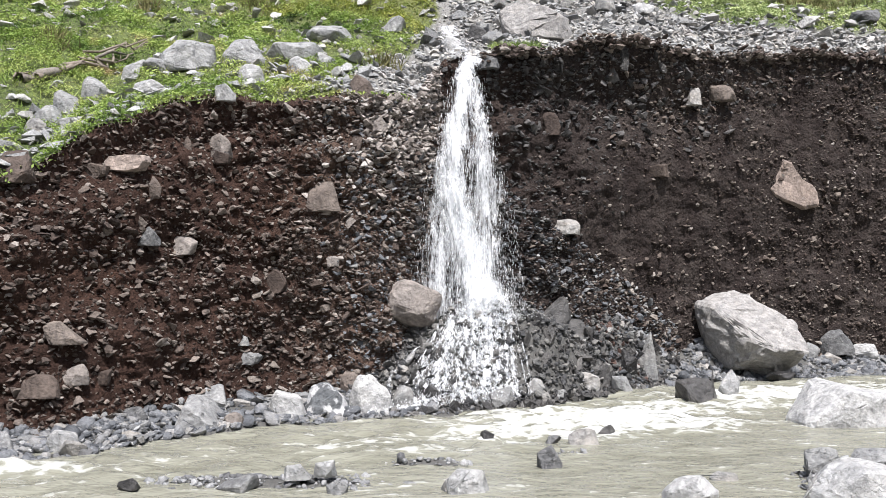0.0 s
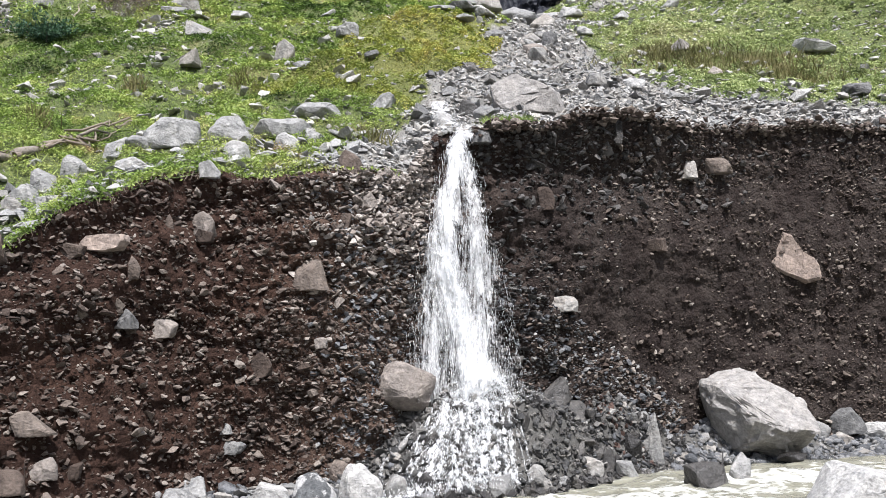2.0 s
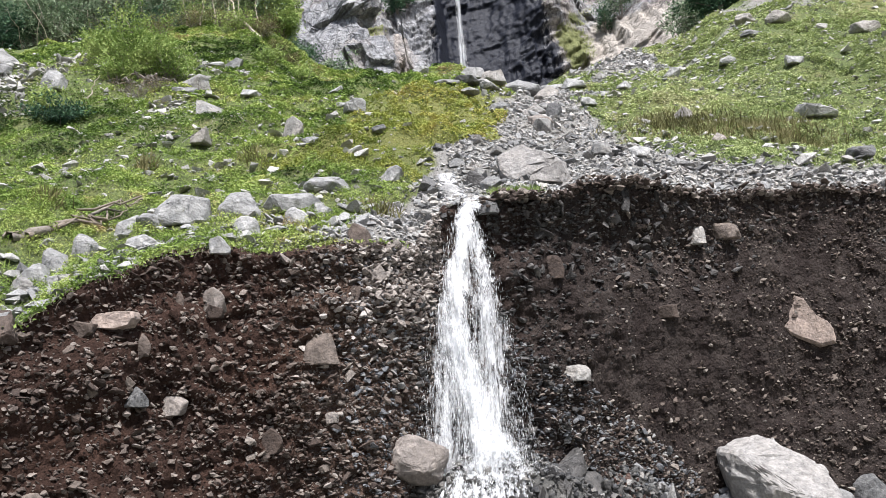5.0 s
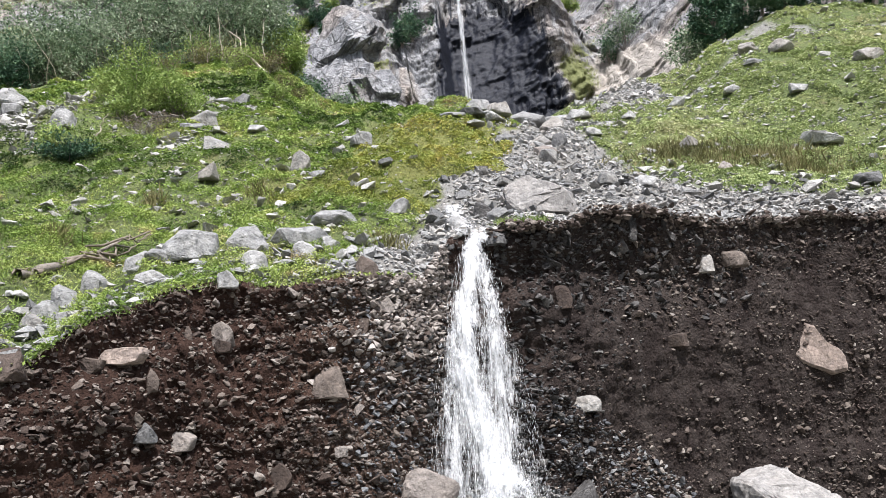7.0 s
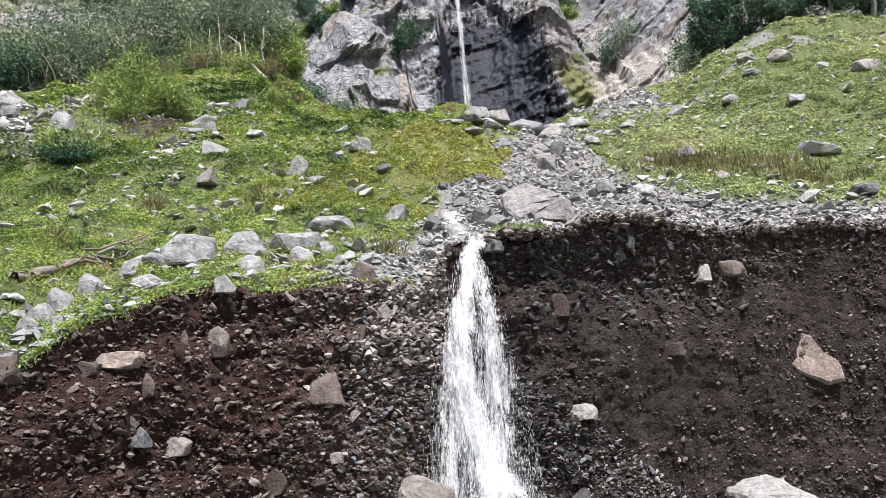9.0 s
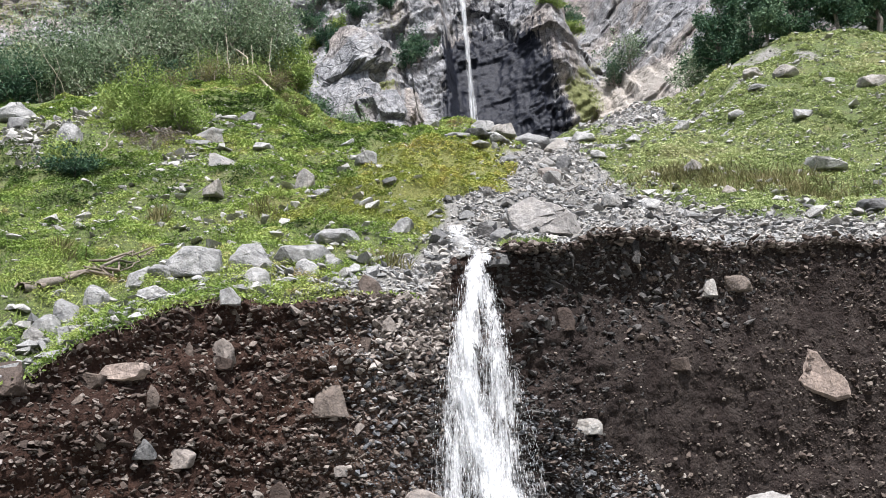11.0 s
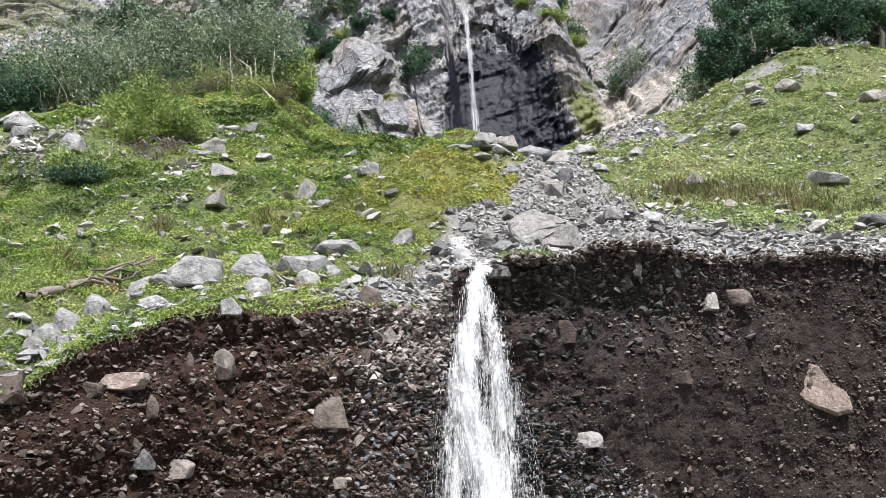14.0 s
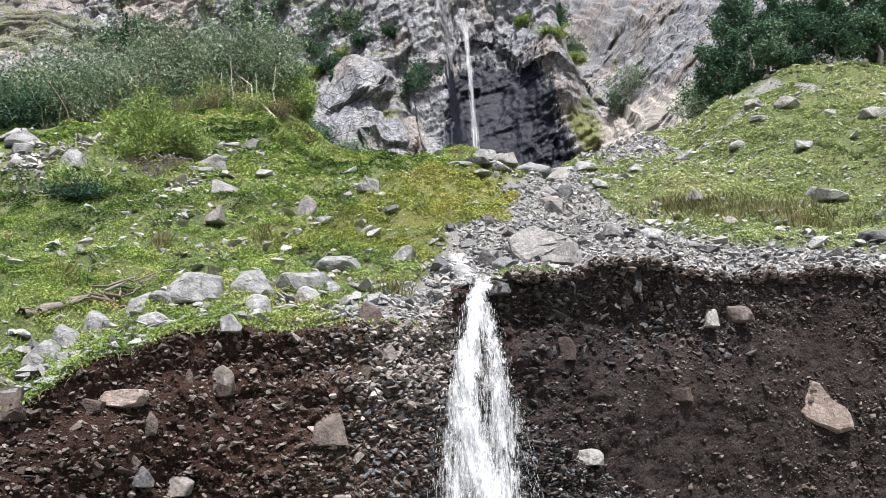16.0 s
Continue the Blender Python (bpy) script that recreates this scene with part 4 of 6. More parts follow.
V_, F_, C_, P2 = cascade_threads(110, wr)
me = mesh_from("cascade", V_, F_, CASCADE)
me.attributes.new("core", "FLOAT", "POINT").data.foreach_set("value", C_.astype(np.float32))
ob = part("cascade", me, fall)
ob.matrix_parent_inverse = into_fall
P = np.concatenate([P2, 0 * P2[:, :1]], 1)
P[:, 2] = ground_z(P[:, 0], P[:, 1]) + wr.uniform(0.05, 0.22, len(P))
D = np.stack([wr.normal(size=len(P)) * 0.5, -0.8 + 0 * P[:, 0], -0.9 + wr.normal(size=len(P)) * 0.4], -1)
ob = part("cascade_spray", drop_mesh("cascade_spray", P, D, wr.uniform(0.02, 0.08, len(P)), wr.uniform(0.002, 0.006, len(P)), SPRAY, wr), fall)
ob.matrix_parent_inverse = into_fall
tagged(ob, kind="stuff")

k = 3200
a, rad = wr.uniform(0, 6.28, k), np.abs(wr.normal(size=k)) * 0.42
P = np.stack([0.7 + np.cos(a) * rad * 1.1, 15.6 + np.sin(a) * rad * 0.5 - 0.1, 1.45 + np.abs(wr.normal(size=k)) * 0.4 * np.exp(-1.5 * rad)], -1)
D = np.stack([np.cos(a) * rad, np.sin(a) * rad - 0.2, 0.5 + wr.normal(size=k) * 0.6], -1)
ob = part("splash_spray", drop_mesh("splash_spray", P, D, wr.uniform(0.015, 0.06, k), wr.uniform(0.002, 0.006, k), SPRAY, wr), fall)
ob.matrix_parent_inverse = into_fall
tagged(ob, kind="stuff")
# white water gathering above the lip
lx, ly = np.linspace(-0.1, 0.75, 24), np.linspace(16.85, 18.3, 30)
LX, LY = np.meshgrid(lx, ly, indexing="ij")
LZ = slope_z(LX, LY) + 0.1 + 0.05 * fbm(np.stack([LX, LY, 0 * LX], -1).reshape(-1, 3), 0.2, 3, 67).reshape(LX.shape)
lw = 0.9 - 1.2 * (np.abs(LX - 0.25 - 0.1 * np.sin(LY * 3)) / 0.33) ** 2
ob = grid("lip_water", np.stack([LX, LY, LZ], -1), CASCADE, core=lw)
ob.parent, ob.matrix_parent_inverse = fall, into_fall

# the tall fall at the cliff
far_fall = tagged(new("waterfall"), "tall thin white waterfall down the dark wet cliff", "waterfall")
far_fall.location = (3.2, 95, 38)
FAR_LINE = [(2.3, 93.2, 58.9, 1.5), (2.45, 92.2, 58.6, 1.2), (2.7, 92.6, 55, 0.9), (2.95, 92.8, 50, 0.95), (3.25, 93, 44, 1.2), (3.5, 93.2, 38, 1.7)]
fall_sheet("falling_sheet", far_fall, FAR_LINE, (-0.1, 0.75), 0.1, 71, FAR_FALL)
fall_sheet("mist", far_fall, [(a, b + 0.3, c, w * 2.2) for a, b, c, w in FAR_LINE[2:]], (-0.6, 0.18), 0.1, 72, FAR_FALL)
# ---------------------------------------------------------------- rocks that can be told apart
# label, seed, place, size
for label, seed, at, size in (
    ("tan rock sunk in the bank soil", 16, (-3.72, 14.21, 4.20), (0.50, 0.30, 0.41)),
    ("tan stone half sunk in the bank", 20, (-4.10, 13.63, 2.59), (0.44, 0.26, 0.38)),
    ("small pinkish stone in the bank", 24, (-1.87, 14.70, 2.40), (0.23, 0.14, 0.18)),
    ("rounded brown boulder low in the bank", 25, (-5.13, 11.92, 0.75), (0.38, 0.23, 0.29)),
    ("tan stone on the bank's shoulder", 28, (-1.16, 15.42, 4.80), (0.38, 0.23, 0.31)),
    ("rounded tan boulder beside the foot of the fall", 36, (-0.61, 15.55, 1.31), (1.15, 0.92, 0.85)),
    ("flat pinkish stone at the far shore", 60, (-2.96, 12.72, -0.01), (0.55, 0.44, 0.24)),
    ("brownish stone in the dry turf", 126, (8.56, 26.21, 10.34), (0.49, 0.39, 0.35)),
):
    boulder(label, at, size, ROCK_TAN, seed)
# label, seed, place, size
for label, seed, at, size in (
    ("square grey stone set in the upper bank", 12, (5.50, 18.99, 5.90), (0.38, 0.23, 0.54)),
    ("pale flat stone sticking out of the bank", 19, (-4.54, 13.13, 2.72), (0.42, 0.25, 0.30)),
    ("flat grey stone resting in the bank soil", 21, (2.42, 17.11, 3.01), (0.58, 0.35, 0.36)),
    ("flat grey slab low in the bank", 22, (-3.19, 14.02, 0.81), (0.47, 0.28, 0.20)),
    ("small pale stone low in the bank", 23, (-3.27, 14.05, 1.12), (0.21, 0.13, 0.18)),
    ("upright grey split block at the water's edge", 40, (4.10, 17.52, -0.09), (0.39, 0.31, 1.14)),
    ("pale triangular stone at the water's edge", 41, (2.66, 16.23, 0.03), (0.48, 0.39, 0.37)),
    ("grey rounded rock at the water's edge", 43, (1.63, 15.22, -0.03), (0.49, 0.39, 0.45)),
    ("grey rounded rock at the water's edge", 44, (2.02, 15.33, -0.05), (0.46, 0.37, 0.45)),
    ("flat grey rock at the water's edge", 45, (0.81, 14.87, -0.07), (0.77, 0.62, 0.37)),
    ("rounded grey rock on the far shore", 51, (8.86, 19.86, 0.35), (0.75, 0.60, 0.62)),
    ("grey rock on the far shore", 52, (8.16, 19.53, 0.21), (0.48, 0.38, 0.45)),
    ("grey rock on the far shore", 54, (8.70, 19.52, 0.09), (0.48, 0.38, 0.33)),
    ("grey pointed rock at the far shore", 64, (-0.71, 14.21, -0.04), (0.41, 0.33, 0.46)),
):
    boulder(label, at, size, ROCK_GREY, seed)
# label, seed, place, size
for label, seed, at, size in (
    ("grey stone on the shore gravel", 68, (-4.70, 10.79, -0.04), (0.36, 0.28, 0.24)),
    ("small flat stone at the shore", 70, (-4.33, 11.79, 0.01), (0.32, 0.25, 0.13)),
    ("grey stone on the shore gravel", 71, (-4.45, 12.41, 0.15), (0.37, 0.29, 0.23)),
    ("grey boulder on the gravel bar", 73, (0.07, 8.71, -0.03), (0.23, 0.19, 0.17)),
    ("grey pointed stone in the shallows", 74, (1.21, 9.87, -0.06), (0.30, 0.24, 0.29)),
    ("low grey rock in the riffle", 75, (1.81, 11.23, 0.00), (0.40, 0.32, 0.21)),
    ("low grey stone in the riffle", 78, (1.42, 11.35, -0.03), (0.22, 0.18, 0.13)),
    ("grey flat stone on the gravel bar", 81, (-2.17, 8.83, 0.00), (0.42, 0.34, 0.16)),
    ("grey stone on the gravel bar", 82, (-1.12, 8.75, -0.06), (0.23, 0.19, 0.17)),
    ("grey pointed rock on the near gravel", 87, (4.02, 9.07, 0.05), (0.42, 0.34, 0.28)),
    ("small flat stone in the shallows", 88, (3.00, 9.20, -0.05), (0.32, 0.25, 0.12)),
    ("bluish stone in the turf", 99, (-6.99, 13.84, 5.12), (0.36, 0.29, 0.33)),
    ("grey slab stone on the ledge", 105, (-6.19, 13.06, 4.39), (0.37, 0.29, 0.31)),
    ("grey rounded stone beside the fall's lip", 107, (0.94, 16.88, 6.26), (0.40, 0.32, 0.31)),
):
    boulder(label, at, size, ROCK_GREY, seed)
# label, seed, place, size
for label, seed, at, size in (
    ("grey stone at the fall's lip", 108, (1.07, 17.78, 6.97), (0.47, 0.37, 0.31)),
    ("flat grey stone by the lip", 111, (-0.52, 16.50, 5.79), (0.34, 0.27, 0.19)),
    ("grey stone on the hill", 114, (-6.41, 22.94, 9.75), (0.77, 0.62, 0.45)),
    ("tilted grey slab on the hill", 115, (-3.85, 23.09, 9.95), (0.58, 0.46, 0.66)),
    ("grey stone on the hill", 116, (-7.21, 27.34, 12.25), (0.89, 0.71, 0.57)),
    ("grey stone on the hill", 117, (-8.76, 31.27, 14.69), (1.11, 0.89, 0.70)),
    ("grey stone on the hill", 120, (-8.59, 36.28, 17.66), (0.91, 0.72, 0.49)),
    ("grey boulder on the hill", 123, (16.86, 40.93, 20.94), (1.33, 1.06, 0.73)),
    ("grey boulder on the hill", 124, (15.01, 39.97, 20.05), (0.92, 0.74, 0.54)),
    ("pale stone on the hill", 125, (18.90, 36.64, 18.66), (1.26, 1.00, 0.66)),
    ("grey flat stone on the fan", 127, (11.00, 22.84, 8.62), (0.99, 0.80, 0.34)),
    ("grey stone on the hill", 128, (8.31, 28.78, 11.97), (0.63, 0.50, 0.39)),
    ("grey stone in the gully", 129, (4.18, 32.40, 13.86), (0.51, 0.41, 0.29)),
    ("grey rock beside the gully", 130, (4.31, 31.09, 13.04), (0.72, 0.57, 0.61)),
):
    boulder(label, at, size, ROCK_GREY, seed)
# label, seed, place, size
for label, seed, at, size in (
    ("grey flat rock by the gully's edge", 131, (1.23, 33.92, 15.52), (1.10, 0.88, 0.36)),
    ("rounded rock at the gully's head", 132, (2.45, 35.86, 16.17), (1.16, 0.93, 0.54)),
    ("grey stone in the gully", 133, (3.65, 29.95, 12.06), (0.75, 0.60, 0.56)),
    ("grey stone on the fan", 135, (3.91, 20.83, 8.44), (0.65, 0.52, 0.31)),
):
    boulder(label, at, size, ROCK_GREY, seed)
# label, seed, place, size
for label, seed, at, size in (
    ("flat muddy stone embedded in the upper bank", 13, (6.19, 19.17, 6.02), (0.63, 0.38, 0.35)),
    ("small muddy stone embedded in the upper bank", 14, (4.55, 18.40, 4.27), (0.52, 0.31, 0.28)),
    ("brown rock jutting from the bank's upper edge", 15, (-6.01, 11.95, 3.57), (0.57, 0.34, 0.49)),
    ("angular brown stone jutting from the bank", 17, (-2.03, 14.70, 3.33), (0.60, 0.36, 0.55)),
    ("narrow upright stone in the bank", 18, (-4.42, 13.20, 3.45), (0.20, 0.12, 0.36)),
    ("big muddy boulder low in the bank", 26, (-5.51, 11.62, 0.62), (0.59, 0.35, 0.50)),
    ("muddy stone low in the bank", 27, (-4.87, 12.23, 0.71), (0.27, 0.16, 0.24)),
    ("muddy block at the bank's upper corner", 29, (-1.46, 15.40, 5.29), (0.48, 0.29, 0.54)),
    ("grey stone in the bank", 30, (-4.12, 13.82, 4.24), (0.18, 0.11, 0.26)),
    ("grey stone in the bank", 31, (-1.50, 15.10, 4.41), (0.22, 0.13, 0.27)),
    ("muddy stone in the bank", 32, (-3.72, 14.10, 4.09), (0.51, 0.31, 0.27)),
    ("brown stone low in the bank", 33, (-5.27, 11.87, 1.32), (0.55, 0.33, 0.34)),
    ("brown stone in the bank", 34, (-2.79, 14.29, 1.96), (0.42, 0.25, 0.41)),
    ("dark stone in the high bank", 35, (2.18, 17.27, 5.00), (0.38, 0.23, 0.47)),
):
    boulder(label, at, size, ROCK_MUDDY, seed)
# label, seed, place, size
for label, seed, at, size in (
    ("brownish rock below the big pale rock", 49, (5.56, 18.50, 0.08), (0.52, 0.42, 0.34)),
    ("brownish stone behind the banded boulder", 66, (-1.61, 14.68, 0.28), (0.40, 0.32, 0.35)),
):
    boulder(label, at, size, ROCK_MUDDY, seed)
# label, seed, place, size
for label, seed, at, size in (
    ("dark wet angular rock on the rubble", 37, (1.75, 15.91, 0.89), (0.44, 0.35, 0.63)),
    ("brown wet rock on the rubble", 38, (2.18, 17.04, 1.23), (0.67, 0.53, 0.59)),
    ("dark flat rock on the rubble", 39, (2.50, 17.08, 0.90), (0.71, 0.57, 0.46)),
    ("dark rock in the spilling water", 46, (-0.22, 14.51, 0.03), (0.28, 0.23, 0.39)),
    ("dark rock at the foot of the rubble", 47, (3.00, 16.70, 0.10), (0.41, 0.33, 0.44)),
    ("dark rock at the foot of the rubble", 48, (3.58, 17.30, 0.19), (0.49, 0.39, 0.54)),
    ("dark rock under the big pale rock", 50, (6.92, 18.89, 0.14), (0.39, 0.31, 0.44)),
    ("low flat rock in the shallows", 55, (6.87, 17.83, 0.04), (0.55, 0.44, 0.17)),
    ("dark angular rock standing in the stream", 56, (4.37, 14.88, -0.06), (0.78, 0.62, 0.72)),
    ("small dark stone in the riffle", 76, (2.27, 12.08, -0.12), (0.27, 0.22, 0.23)),
    ("small dark stone in the riffle", 77, (0.57, 11.58, 0.02), (0.20, 0.16, 0.11)),
    ("flat dark stone on the gravel bar", 83, (-3.28, 8.77, 0.04), (0.23, 0.19, 0.11)),
    ("dark stone above the fall's lip", 109, (0.74, 17.99, 7.03), (0.43, 0.34, 0.40)),
):
    boulder(label, at, size, ROCK_WET, seed)
# label, seed, place, size
for label, seed, at, size in (
    ("pale stone at the water's edge", 42, (3.36, 16.48, 0.00), (0.42, 0.33, 0.31)),
    ("pale flat rock on the far shore", 53, (9.47, 19.95, 0.16), (0.72, 0.57, 0.43)),
    ("pale upright rock standing in the stream", 57, (5.18, 15.79, -0.03), (0.39, 0.31, 0.49)),
    ("big pale slanting slab in the stream", 58, (5.88, 12.84, -0.17), (1.53, 1.22, 0.79)),
    ("big pale rock at the far shore", 59, (-3.65, 12.70, -0.07), (1.05, 0.84, 0.57)),
    ("pale rounded rock at the far shore", 61, (-2.48, 13.62, -0.06), (0.58, 0.46, 0.50)),
    ("white veined boulder at the far shore", 63, (-1.20, 14.01, -0.11), (0.68, 0.55, 0.74)),
    ("pale pointed stone above the shore", 65, (-3.60, 13.48, 0.22), (0.48, 0.38, 0.34)),
    ("pale rounded stone on the shore gravel", 67, (-4.91, 11.11, -0.06), (0.47, 0.37, 0.33)),
    ("pale stone on the shore gravel", 69, (-5.66, 10.94, 0.01), (0.32, 0.26, 0.29)),
    ("white boulder on the gravel bar", 72, (0.22, 8.61, -0.02), (0.44, 0.35, 0.30)),
    ("white stone on the gravel bar", 79, (-1.29, 9.07, 0.07), (0.25, 0.20, 0.19)),
    ("white stone on the gravel bar", 80, (-1.57, 9.02, 0.07), (0.30, 0.24, 0.16)),
    ("pale rounded rock on the near gravel", 84, (2.40, 8.15, -0.07), (0.57, 0.46, 0.31)),
):
    boulder(label, at, size, ROCK_PALE, seed)
# label, seed, place, size
for label, seed, at, size in (
    ("big white boulder on the near gravel", 85, (3.77, 7.90, -0.11), (1.21, 0.97, 0.57)),
    ("long white stone on the near gravel", 86, (4.45, 8.85, 0.14), (0.53, 0.43, 0.23)),
    ("grey boulder on the grassy ledge", 89, (-4.54, 15.53, 5.89), (1.02, 0.81, 0.62)),
    ("wide grey boulder on the grassy ledge", 90, (-3.67, 15.90, 6.08), (0.86, 0.69, 0.54)),
    ("flat grey slab on the grassy ledge", 91, (-2.86, 16.76, 6.33), (1.26, 1.01, 0.45)),
    ("white boulder on the grassy ledge", 92, (-2.65, 15.96, 5.91), (0.54, 0.43, 0.39)),
    ("grey boulder on the grassy ledge", 93, (-3.37, 15.21, 5.57), (0.58, 0.46, 0.41)),
    ("flat grey slab in the turf", 94, (-2.22, 17.70, 6.91), (1.08, 0.87, 0.45)),
    ("pale slab in the turf", 95, (-1.03, 18.61, 7.44), (0.56, 0.45, 0.36)),
    ("grey boulder on the grassy ledge", 96, (-5.77, 14.28, 5.07), (0.51, 0.41, 0.53)),
    ("grey tilted slab on the grassy ledge", 97, (-5.99, 13.75, 4.75), (0.48, 0.38, 0.51)),
    ("pale flat boulder on the grassy ledge", 98, (-6.17, 13.45, 4.60), (0.55, 0.44, 0.36)),
    ("grey stone on the grassy ledge", 100, (-5.45, 15.17, 5.72), (0.42, 0.33, 0.39)),
    ("flat grey stone on the grassy ledge", 101, (-4.90, 14.44, 5.24), (0.57, 0.46, 0.32)),
):
    boulder(label, at, size, ROCK_PALE, seed)
# label, seed, place, size
for label, seed, at, size in (
    ("grey stone on the grassy ledge", 102, (-3.59, 14.27, 5.16), (0.34, 0.27, 0.28)),
    ("pale stone in the turf", 103, (-2.23, 16.53, 6.19), (0.47, 0.38, 0.35)),
    ("grey stones lump on the ledge", 104, (-5.06, 15.24, 5.81), (0.41, 0.33, 0.34)),
    ("pale stone at the fall's lip", 110, (0.21, 17.37, 6.67), (0.60, 0.48, 0.36)),
    ("pale boulder on the hill", 112, (-13.76, 30.92, 14.67), (1.31, 1.05, 0.97)),
    ("pale flat boulder on the hill", 113, (-17.38, 33.88, 17.00), (1.54, 1.23, 0.66)),
    ("flat pale stone on the hill", 118, (-6.38, 29.44, 13.62), (0.74, 0.59, 0.35)),
    ("pale slab on the hill", 119, (-2.77, 29.12, 12.81), (0.80, 0.64, 0.57)),
    ("pale stone on the hill", 121, (-3.13, 21.29, 9.18), (0.44, 0.35, 0.22)),
    ("long pale slab on the hill", 122, (12.67, 28.82, 11.75), (1.54, 1.23, 0.51)),
    ("pale stone on the fan", 134, (5.02, 21.35, 8.49), (0.47, 0.37, 0.32)),
):
    boulder(label, at, size, ROCK_PALE, seed)
# flat slabs on the grassy terrace, rocks of the gully's head and of the stony slope
for label, seed, x_, y_, size, m_ in (
    ("pale flat slab on the grassy terrace", 601, 0.55, 33.6, (1.0, 0.7, 0.28), ROCK_PALE), ("pale flat slab on the grassy terrace", 602, 1.1, 32.4, (1.2, 0.7, 0.25), ROCK_PALE), ("pale flat slab on the grassy terrace", 603, 1.9, 34.6, (0.9, 0.7, 0.3), ROCK_PALE),
    ("pale flat slab beside the gully", 604, 2.4, 33.7, (1.2, 0.9, 0.4), ROCK_PALE), ("rounded pale rock on the terrace", 605, -0.5, 37.5, (0.9, 0.7, 0.5), ROCK_PALE), ("rounded pale rock on the terrace", 606, 1.6, 36.1, (1.3, 1.0, 0.6), ROCK_PALE),
    ("broad pale flat rock at the gully's head", 607, 3.6, 37.0, (2.2, 1.6, 0.7), ROCK_PALE), ("grey rock in the gully", 608, 4.45, 33.9, (1.0, 0.8, 0.6), ROCK_GREY), ("broad pale rock at the gully's head", 609, 5.6, 39.5, (2.4, 1.8, 0.9), ROCK_PALE),
    ("grey rock in the gully", 610, 3.7, 31.9, (0.9, 0.7, 0.5), ROCK_GREY), ("tan rock in the gully", 611, 3.7, 30.2, (0.9, 0.7, 0.5), ROCK_TAN), ("long pale slab on the yellow flank", 612, -2.93, 29.5, (1.0, 0.5, 0.25), ROCK_PALE),
    ("pale stone on the yellow flank", 613, -3.7, 31.7, (0.6, 0.5, 0.3), ROCK_PALE), ("grey rock at the gully's edge", 614, 2.4, 31.6, (0.9, 0.7, 0.4), ROCK_GREY), ("pale rock beside the gully", 615, 6.2, 37.9, (1.1, 0.9, 0.5), ROCK_PALE),
    ("pale stone on the stony slope", 616, 5.74, 31.8, (0.7, 0.5, 0.35), ROCK_PALE), ("pale stone on the stony slope", 617, 7.6, 34.1, (0.7, 0.5, 0.35), ROCK_PALE), ("pale stone on the stony slope", 618, 14.35, 33.7, (0.8, 0.6, 0.35), ROCK_PALE),
    ("pale stone on the stony slope", 619, 13.1, 37.8, (0.8, 0.6, 0.4), ROCK_PALE), ("pale stone on the stony slope", 620, 10.3, 37.0, (0.8, 0.6, 0.4), ROCK_PALE), ("grey boulder on the stony slope", 621, 15.9, 42.7, (1.2, 0.9, 0.7), ROCK_GREY),
    ("heaped pale rock beside the shrubs", 622, -20.1, 38.4, (1.6, 1.2, 0.7), ROCK_PALE), ("heaped pale rock beside the shrubs", 623, -16.9, 32.9, (1.0, 0.8, 0.5), ROCK_PALE), ("heaped pale rock beside the shrubs", 624, -19.3, 38.0, (1.1, 0.9, 0.5), ROCK_PALE),
    ("flat pale rock on the hill", 625, -9.4, 35.9, (1.1, 0.8, 0.35), ROCK_PALE), ("flat pale rock on the hill", 626, -8.9, 30.3, (0.9, 0.6, 0.3), ROCK_PALE),
):
    boulder(label, (x_, y_, 0.0), size, m_, seed)
# label, seed, place, size
for label, seed, at, size in (
    ("dark and white banded boulder at the far shore", 62, (-1.90, 13.99, -0.11), (0.83, 0.67, 0.79)),
):
    boulder(label, at, size, ROCK_BANDED, seed)
# label, seed, place, size
for label, seed, at, size in (
    ("broad brown-grey block above the fall's lip", 106, (2.01, 18.46, 7.11), (1.55, 1.24, 0.90)),
):
    boulder(label, at, size, ROCK_WHITE, seed)
